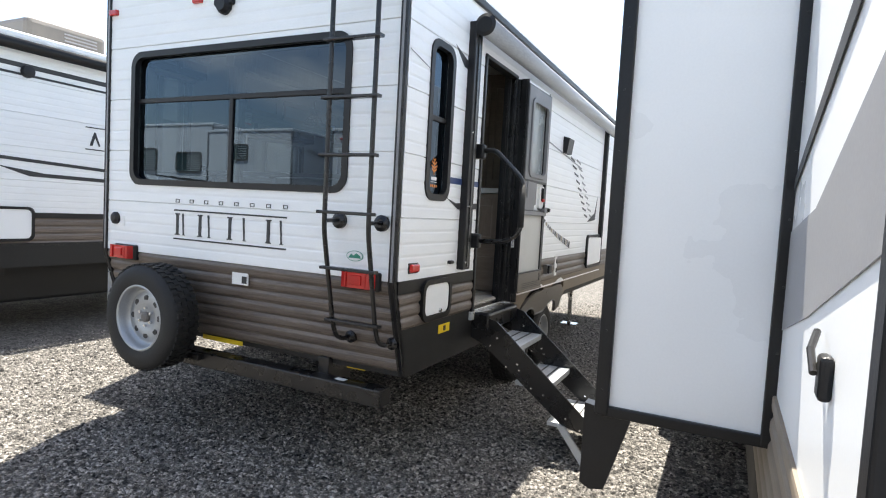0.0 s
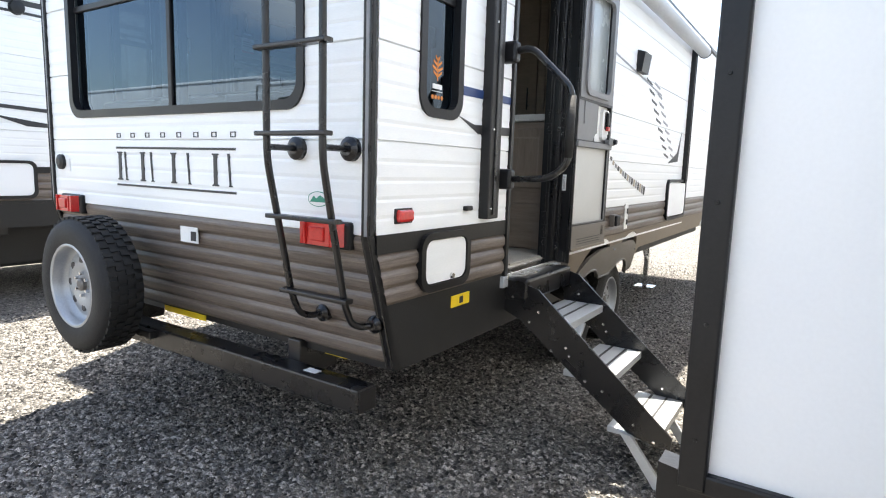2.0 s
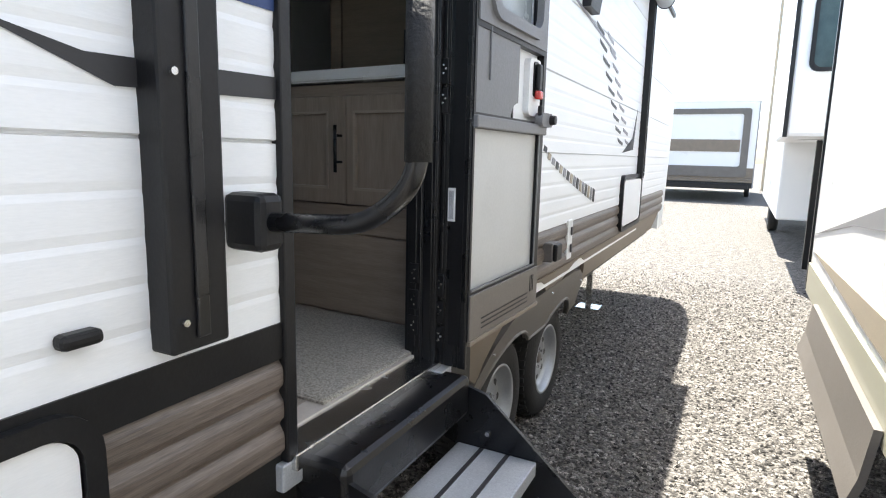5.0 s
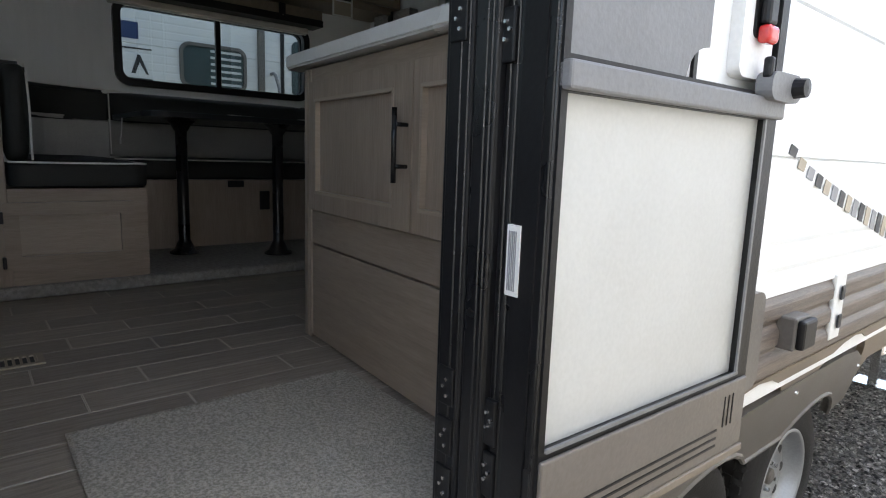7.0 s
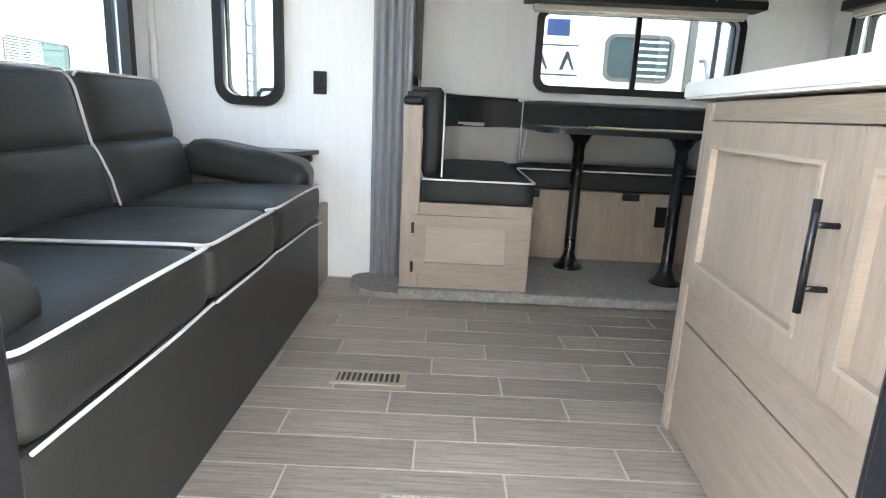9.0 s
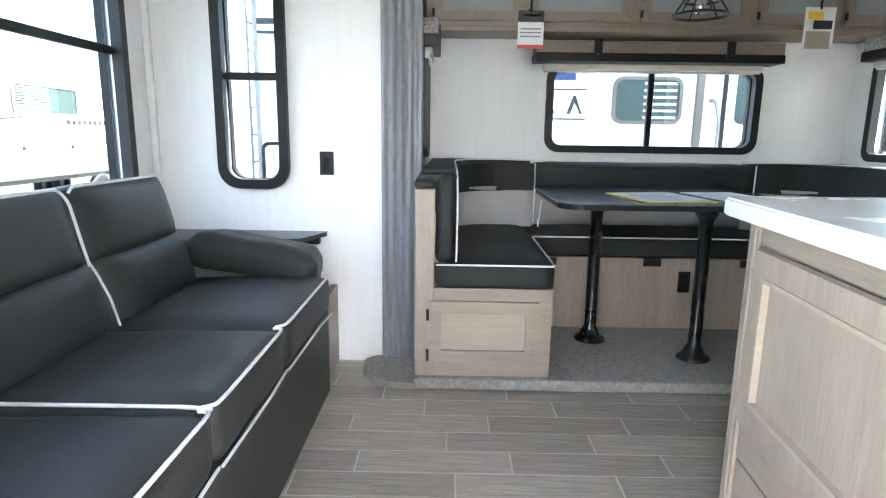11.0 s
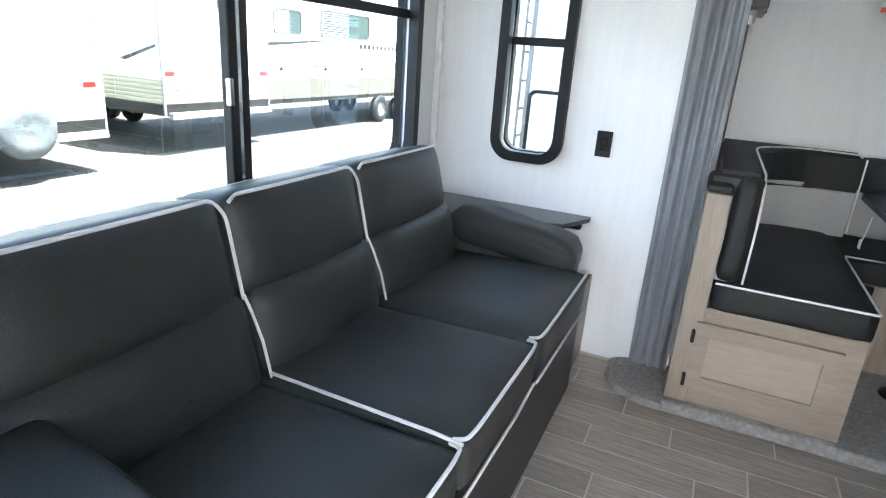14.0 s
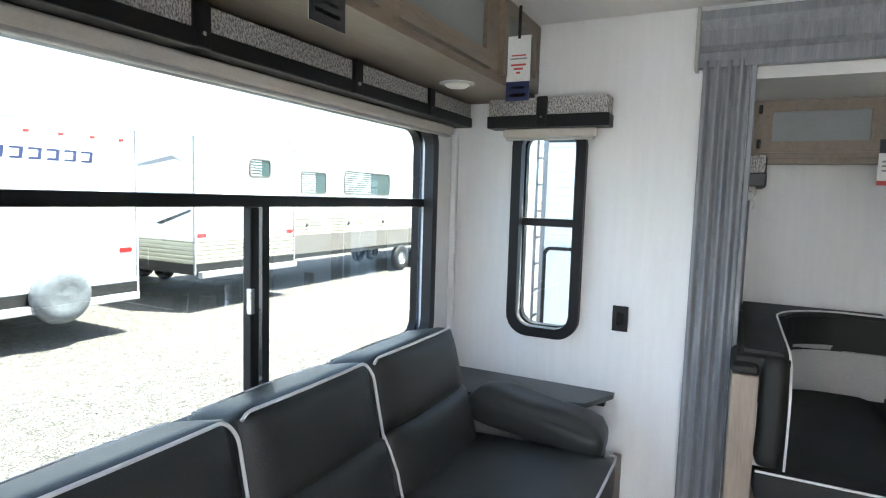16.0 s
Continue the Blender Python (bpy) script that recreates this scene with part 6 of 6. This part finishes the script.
for y in (-0.2, 2.6, 5.4):
    part("cross_member", B(-7.6, -5.3, y, y + 0.07, 0.42, 0.80, 0.004), M_DARKBELLY, nb)
part("step_box", B(-5.75, -5.25, 0.45, 0.75, 0.70, 0.80, 0.01), M_DARKBELLY, nb)
part("warning_label", B(NX + 0.012, NX + 0.016, 0.40, 0.62, 0.97, 1.03), M_YELLOW, nb)
part("lamp", lathe(bmesh.new(), [(0.0, 0.06), (0.06, 0.05), (0.07, 0.0)], (NX, 0.92, 2.86), "x", 16), M_BLACK, nb, "round black lamp")
for z0, z1 in ((2.90, 2.95), (2.82, 2.845)):
    flat(nb, "stripe", "x", NX + 0.008, [(-0.4, z0), (3.6, z0 - 0.03), (3.6, z1 - 0.03), (-0.4, z1)], M_INK)
flat(nb, "stripe", "x", NX + 0.008, [(0.52, 1.93), (1.9, 1.87), (2.3, 1.80), (1.8, 1.91), (0.52, 1.965)], M_INK)
flat(nb, "stripe", "x", NX + 0.008, [(0.62, 1.86), (0.95, 1.76), (2.4, 1.74), (2.4, 1.78), (1.1, 1.80)], M_INK)
for y, w in ((1.60, 0.13), (1.86, 0.13), (2.1, 0.15), (2.35, 0.14)):
    flat(nb, "letter_mark", "x", NX + 0.008, [(y, 2.17), (y + 0.035, 2.17), (y + w * 0.5, 2.27), (y + w - 0.02, 2.17), (y + w, 2.17), (y + w * 0.55, 2.33), (y + w * 0.4, 2.33)], M_INK)
for z in (2.12, 2.375):
    flat(nb, "line", "x", NX + 0.008, [(1.55, z), (2.52, z), (2.52, z + 0.012), (1.55, z + 0.012)], M_INK)
flat(nb, "blue_mark", "x", NX + 0.008, [(2.22, 2.46), (2.42, 2.46), (2.42, 2.60), (2.22, 2.60)], M_BLUE)
dn = part("entry_door", ring(bmesh.new(), rrect(3.72, 0.98, 4.42, 2.80, 0.06), rrect(3.75, 1.01, 4.39, 2.77, 0.05), "x", NX, NX + 0.03), M_BLACK, nb)
part("door_pane", prism(bmesh.new(), rrect(3.84, 2.1, 4.28, 2.65, 0.06), "x", NX + 0.008, NX + 0.016), M_SKYGLASS, dn)
part("grab_handle", tube(bmesh.new(), bend([(NX, 3.62, 2.30), (NX + 0.1, 3.62, 2.30), (NX + 0.2, 3.62, 2.15), (NX + 0.2, 3.62, 1.85), (NX, 3.62, 1.75)], 0.05), 0.016, 8), M_GREY, nb)
part("door_arm", B(NX, NX + 0.05, 3.48, 3.54, 1.4, 3.05), M_FENDER, nb)
part("ladder", tube(bmesh.new(), [(NX + 0.1, 5.5, 0.9), (NX + 0.1, 5.5, 3.1)], 0.015, 8), M_GREY, nb)
ac = part("air_conditioner", B(-6.5, -5.75, 1.2, 2.15, 3.22, 3.60, 0.06), M_FENDER, nb, "grey roof air conditioner")
for k in range(6):
    part("louvre", B(-5.752, -5.735, 1.62, 2.02, 3.30 + k * 0.04, 3.315 + k * 0.04), M_GREY, ac)
jk = thing("rear_ladder", "grey tubular ladder on the neighbouring trailer", "ladder", at=(-5.5, -0.5, 0))
for x in (-5.64, -5.34):
    part("rail", tube(bmesh.new(), [(x, -0.52, 0.9), (x, -0.52, 3.3), (x, -0.3, 3.3)], 0.014, 8), M_GREY, jk)
for k in range(10):
    part("rung", tube(bmesh.new(), [(-5.64, -0.52, 0.95 + k * 0.25), (-5.34, -0.52, 0.95 + k * 0.25)], 0.012, 8), M_GREY, jk)

# Hidden trailer added only for its shadow on the ground past the neighbour.
trailer("unseen white trailer added to shade the ground behind the neighbouring trailer", -11.3, -8.8, -0.6, 7.2, (M_WHITE, M_BROWN), base=0.5, top=3.0, band=1.2)

# trailers behind, seen through the rear window
t1 = trailer("tall white trailer with a silver covered spare wheel", -6.15, -3.55, -16, -7.4, (M_SMOOTH, M_SMOOTH), base=0.62, top=3.22, band=0.9, smooth=True)
part("spare_cover", lathe(bmesh.new(), [(0.0, 0.22), (0.10, 0.20), (0.20, 0.235), (0.32, 0.23), (0.40, 0.17), (0.415, 0.08), (0.38, 0.0)], (-4.90, -7.4, 0.77), "y", 28), M_SILVER, t1, "silver spare wheel cover", smooth=True)
part("bumper", B(-6.1, -3.6, -7.38, -7.27, 0.55, 0.66, 0.01), M_GREY, t1)
for x in (-5.95, -3.75):
    part("tail_light", B(x - 0.1, x + 0.1, -7.4, -7.37, 1.30, 1.38, 0.01), M_RED, t1)
for k in range(4):
    part("marker", B(-5.95 + k * 0.45, -5.87 + k * 0.45, -7.4, -7.375, 3.02, 3.06, 0.01), M_RED, t1)
for k in range(6):
    x = -5.45 + k * 0.235
    flat(t1, "letter_mark", "y", -7.398, [(x, 2.66), (x + 0.17, 2.66), (x + 0.15, 2.69), (x + 0.05, 2.69), (x + 0.03, 2.79), (x + 0.17, 2.79), (x + 0.15, 2.82), (x - 0.02, 2.82)], M_NAVY)
t2 = trailer("white trailer with curved grey graphics and a cream lower wall", -10.3, -7.6, -17, -7.8, (M_SMOOTH, M_CREAM), base=0.72, top=3.3, band=1.35, windows=[("+y", -9.55, -8.95, 2.60, 3.0)], smooth=True)
flat(t2, "swoosh", "x", -7.598, [(-9.6, 2.75), (-8.4, 2.95), (-8.0, 2.78), (-8.3, 2.88), (-9.6, 2.70)], M_GREY)
flat(t2, "swoosh", "x", -7.598, [(-8.9, 1.65), (-7.9, 1.95), (-7.9, 1.90), (-8.7, 1.64)], M_INK)
part("bumper", B(-10.25, -7.65, -7.78, -7.66, 0.66, 0.78, 0.01), M_GREY, t2)
for x in (-10.15, -7.75):
    part("tail_light", B(x - 0.1, x + 0.1, -7.8, -7.77, 1.42, 1.5, 0.01), M_RED, t2)
t3 = trailer("white and cream trailer standing across the lot", -24, -10.6, -10.8, -8.2, (M_SMOOTH, M_CREAM), base=0.75, top=3.55, band=1.78, windows=[("+y", -14.93, -12.70, 2.31, 2.95), ("+y", -11.94, -10.98, 2.30, 2.85)], smooth=True)
part("dark_band", B(-24, -10.6, -8.2, -8.18, 0.85, 1.31), M_FENDER, t3)
for x in (-11.2, -12.9, -14.6):
    part("side_lamp", lathe(bmesh.new(), [(0.05, 0.0), (0.04, 0.02), (0, 0.025)], (x, -8.18, 1.55), "y", 12), M_INK, t3)
simple_wheel(t3, -15.7, -8.25, r=0.40, axis="y")
flat(t3, "stripe", "y", -8.198, [(-13.2, 2.25), (-10.7, 2.10), (-10.7, 2.02), (-12.8, 2.20)], M_INK)
for k in range(10):
    flat(t3, "letter_mark", "y", -8.198, [(-16.6 + k * 0.22, 2.08), (-16.6 + k * 0.22 + 0.14, 2.08), (-16.6 + k * 0.22 + 0.14, 2.20), (-16.6 + k * 0.22, 2.20)], M_INK)
trailer("white trailer further back in the row", -1.5, 1.0, -18, -9.0, (M_SMOOTH, M_SMOOTH), base=0.6, top=3.2, band=1.0, smooth=True, windows=[("+y", -0.8, 0.3, 1.9, 2.6)])
trailer("white ribbed trailer further back with dark windows", 2.6, 5.1, -18, -8.6, (M_WHITE, M_BROWN), base=0.6, top=3.2, band=1.1, windows=[("+y", 3.2, 4.2, 2.0, 2.6)])

# trailers ahead
t4 = trailer("white trailer with tan lower panel and dark frame ahead", -2.9, 1.15, 25, 34, (M_SMOOTH, M_SKIRT), base=0.55, top=3.75, band=1.3, smooth=True)
part("dark_frame", ring(bmesh.new(), rrect(-2.6, 0.95, 0.9, 3.5, 0.1), rrect(-2.35, 1.35, 0.65, 3.3, 0.1), "y", 24.95, 25.0), M_FENDER, t4)
part("tan_panel", B(-2.3, 0.6, 24.96, 24.99, 1.9, 2.35), M_SKIRT, t4)
part("bumper", B(-2.8, 1.0, 24.8, 24.95, 0.5, 0.7, 0.02), M_BLACK, t4)
fw = thing("travel_trailer", "tall white trailer nose with a dark framed window ahead", "trailer", "trailers on the lot", at=(2.6, 12, 0))
part("nose", B(1.22, 3.9, 9.0, 11.5, 1.88, 4.0, 0.05), M_SMOOTH, fw)
part("body", B(1.35, 3.9, 11.5, 19, 0.6, 4.0, 0.03), M_SMOOTH, fw)
part("leg", B(1.7, 1.8, 10.2, 10.3, 0, 1.9), M_BLACK, fw)
part("leg", B(3.4, 3.5, 10.2, 10.3, 0, 1.9), M_BLACK, fw)
part("corner_trim", B(1.20, 1.25, 8.98, 9.03, 1.88, 4.0), M_BLACK, fw)
wn_ = part("window", ring(bmesh.new(), rrect(1.40, 2.68, 1.80, 3.62, 0.12), rrect(1.45, 2.73, 1.75, 3.57, 0.09), "y", 8.96, 9.0), M_BLACK, fw)
part("pane", prism(bmesh.new(), rrect(1.44, 2.72, 1.76, 3.58, 0.09), "y", 8.985, 8.99), M_SKYGLASS, wn_)
simple_wheel(fw, 1.5, 15.5, s=-1)
pole = thing("light_pole", "thin rust-brown pole standing beyond the trailers", "pole", at=(-0.9, 32, 0))
part("shaft", tube(bmesh.new(), [(1.8, 36, 0), (1.8, 36, 16)], 0.07, 8), M_TANINK, pole)

# neighbour close by, with its slide-out room
RX = 1.79
rn = trailer("smooth white trailer with grey swoosh graphics beside the walkway", RX, 4.25, -7, 8.2, (M_SMOOTH, M_SKIRT), base=0.42, top=3.1, band=1.08, smooth=True)
flat(rn, "swoosh", "x", RX - 0.004, [(-0.53, 1.30), (-0.53, 1.62), (-1.1, 1.68), (-1.9, 1.95), (-3.2, 2.6), (-3.2, 2.2), (-1.8, 1.60), (-1.1, 1.42)], M_GREY)
flat(rn, "swoosh", "x", RX - 0.006, [(-0.53, 1.75), (-0.53, 1.79), (-1.5, 2.1), (-2.4, 2.6), (-2.4, 2.5), (-1.5, 2.04)], M_INK)
part("door_trim", B(RX - 0.03, RX, -1.98, -1.93, 0.95, 2.9, 0.005), M_BLACK, rn)
lt_ = part("latch", B(RX - 0.022, RX, -1.53, -1.48, 1.33, 1.41, 0.008), M_BLACK, rn, "black door latch")
part("lever", tube(bmesh.new(), [(RX - 0.015, -1.40, 1.435), (RX - 0.03, -1.46, 1.41), (RX - 0.028, -1.505, 1.375)], 0.007, 8), M_GLOSSBLACK, lt_)
so = thing("slide_out_room", "white slide-out room with black edge trims", "slide-out", at=(1.5, 2, 0.93))
SOY = 4.6
part("box", B(1.235, RX, -0.50, SOY, 0.93, 2.95, 0.004), M_SMOOTH, so)
for x in (1.205, 1.755):
    et = part("edge_trim", B(x, x + 0.05, -0.52, -0.47, 0.90, 2.97, 0.005), M_BLACK, so)
    for k in range(9):
        part("screw", lathe(bmesh.new(), [(0.004, 0), (0.003, -0.003), (0, -0.003)], (x + 0.025, -0.52, 1.0 + k * 0.22), "y", 8), M_BLACK, et)
part("edge_trim", B(1.22, RX, -0.517, -0.47, 0.895, 0.935, 0.005), M_BLACK, so)
part("edge_trim", B(1.222, 1.25, SOY - 0.03, SOY + 0.01, 0.75, 2.97, 0.004), M_BLACK, so)
part("wing", prism(bmesh.new(), [(1.165, 0.93), (1.165, 0.62), (1.20, 0.60), (1.255, 0.61), (1.34, 0.905)], "y", -0.50, -0.44), M_BLACK, so, "black bracket below the corner")
part("lower_panel", B(1.225, 1.26, 0.6, SOY, 0.74, 0.93, 0.004), M_CREAM, so, "tan lower panel")
part("guard", prism(bmesh.new(), [(1.15, 0.54), (1.17, 0.53), (1.20, 0.62), (1.224, 0.80), (1.20, 0.80), (1.18, 0.64)], "y", 2.2, 3.9), M_FENDER, so, "grey metal guard strip")
flat(so, "swoosh", "x", 1.231, [(0.6, 1.75), (1.5, 1.60), (2.0, 1.52), (4.5, 1.12), (3.2, 1.30), (1.4, 1.42), (0.6, 1.50)], M_GREY)
flat(so, "swoosh", "x", 1.230, [(1.2, 1.12), (4.5, 1.02), (2.6, 0.97), (1.2, 0.96)], M_TANINK)

# ---- floor planks, one by one ----
PL, PW, GAP = 0.493, 0.1253, 0.005
SHIFT = (0.371, 0.088, 0.258, 0.0, 0.343, 0.057)
plank_mesh = None


def plank_data(length):
    bm = B(-(PW - GAP) / 2, (PW - GAP) / 2, -(length - GAP) / 2, (length - GAP) / 2, -0.004, 0.0, 0.0008, 1)
    me = bpy.data.meshes.new("plank")
    bm.to_mesh(me)
    bm.free()
    me.materials.append(M_PLANK)
    return me


full = plank_data(PL)
row, x = 0, -1.427 - 7 * PW
while x < IX1 - 0.02:
    y = 0.60 + (SHIFT[(row - 7) % 6] - 0.6) % PL - PL
    while y < 3.6:
        if x - PW / 2 > -2.40 and y + PL > 0.6:
            ob = new("plank", full)
            ob.location = (x, y + PL / 2, FLOOR)
            ob.rotation_euler = (0, 0, math.pi * ((row + int(y * 7)) % 2))
            ob.parent = floor
        y += PL
    row, x = row + 1, x + PW

# ---- loose gravel ----
rng = np.random.default_rng(4)


def gravel(n, x0, x1, y0, y1, s0, s1):
    base = np.array([(1, 0, 0), (-1, 0, 0), (0, 1, 0), (0, -1, 0), (0, 0, 1), (0, 0, -1)], float)
    faces = np.array([(0, 2, 4), (2, 1, 4), (1, 3, 4), (3, 0, 4), (2, 0, 5), (1, 2, 5), (3, 1, 5), (0, 3, 5)])
    size = rng.uniform(s0, s1, (n, 1, 1)) * rng.uniform(0.6, 1.3, (n, 1, 3)) * np.array([1, 1, 0.6])
    v = base[None] * size * rng.uniform(0.7, 1.25, (n, 6, 1))
    a = rng.uniform(0, 6.28, n)
    ca, sa = np.cos(a)[:, None], np.sin(a)[:, None]
    v = np.stack([v[..., 0] * ca - v[..., 1] * sa, v[..., 0] * sa + v[..., 1] * ca, v[..., 2]], -1)
    # thinning out softly at the edges of the strewn patch
    c = np.stack([rng.uniform(x0, x1, n) + rng.normal(0, 0.5, n), rng.uniform(y0, y1, n) + rng.normal(0, 0.6, n), rng.uniform(0.0, 0.006, n)], -1)
    v += c[:, None]
    f = faces[None] + (np.arange(n) * 6)[:, None, None]
    return v.reshape(-1, 3), f.reshape(-1, 3)


va, fa = gravel(92000, -4.2, 2.2, -2.2, 2.5, 0.006, 0.020)
vb, fb = gravel(32000, -1.0, 2.0, 2.5, 8.0, 0.007, 0.017)
me = bpy.data.meshes.new("gravel")
me.from_pydata(np.concatenate([va, vb]).tolist(), [], np.concatenate([fa, fb + len(va)]).tolist())
M_STONE = material("grey_stones", (0.20, 0.187, 0.17), 0.85, dark=(0.04, 0.037, 0.034), scale=40, fine=160, bump=0.1, spread=(0.42, 0.6))
sn, sl = M_STONE.node_tree.nodes, M_STONE.node_tree.links
s_geo, s_mr, s_hsv = sn.new("ShaderNodeNewGeometry"), sn.new("ShaderNodeMapRange"), sn.new("ShaderNodeHueSaturation")
s_mr.inputs["To Min"].default_value, s_mr.inputs["To Max"].default_value = 0.08, 2.7
sl.new(s_geo.outputs["Random Per Island"], s_mr.inputs["Value"])
sl.new(sn["Principled BSDF"].inputs["Base Color"].links[0].from_socket, s_hsv.inputs["Color"])
sl.new(s_mr.outputs[0], s_hsv.inputs["Value"])
sl.new(s_hsv.outputs[0], sn["Principled BSDF"].inputs["Base Color"])
me.materials.append(M_STONE)
tagged(new("gravel", me), "loose grey crushed stones on the lot", "gravel", kind="stuff")
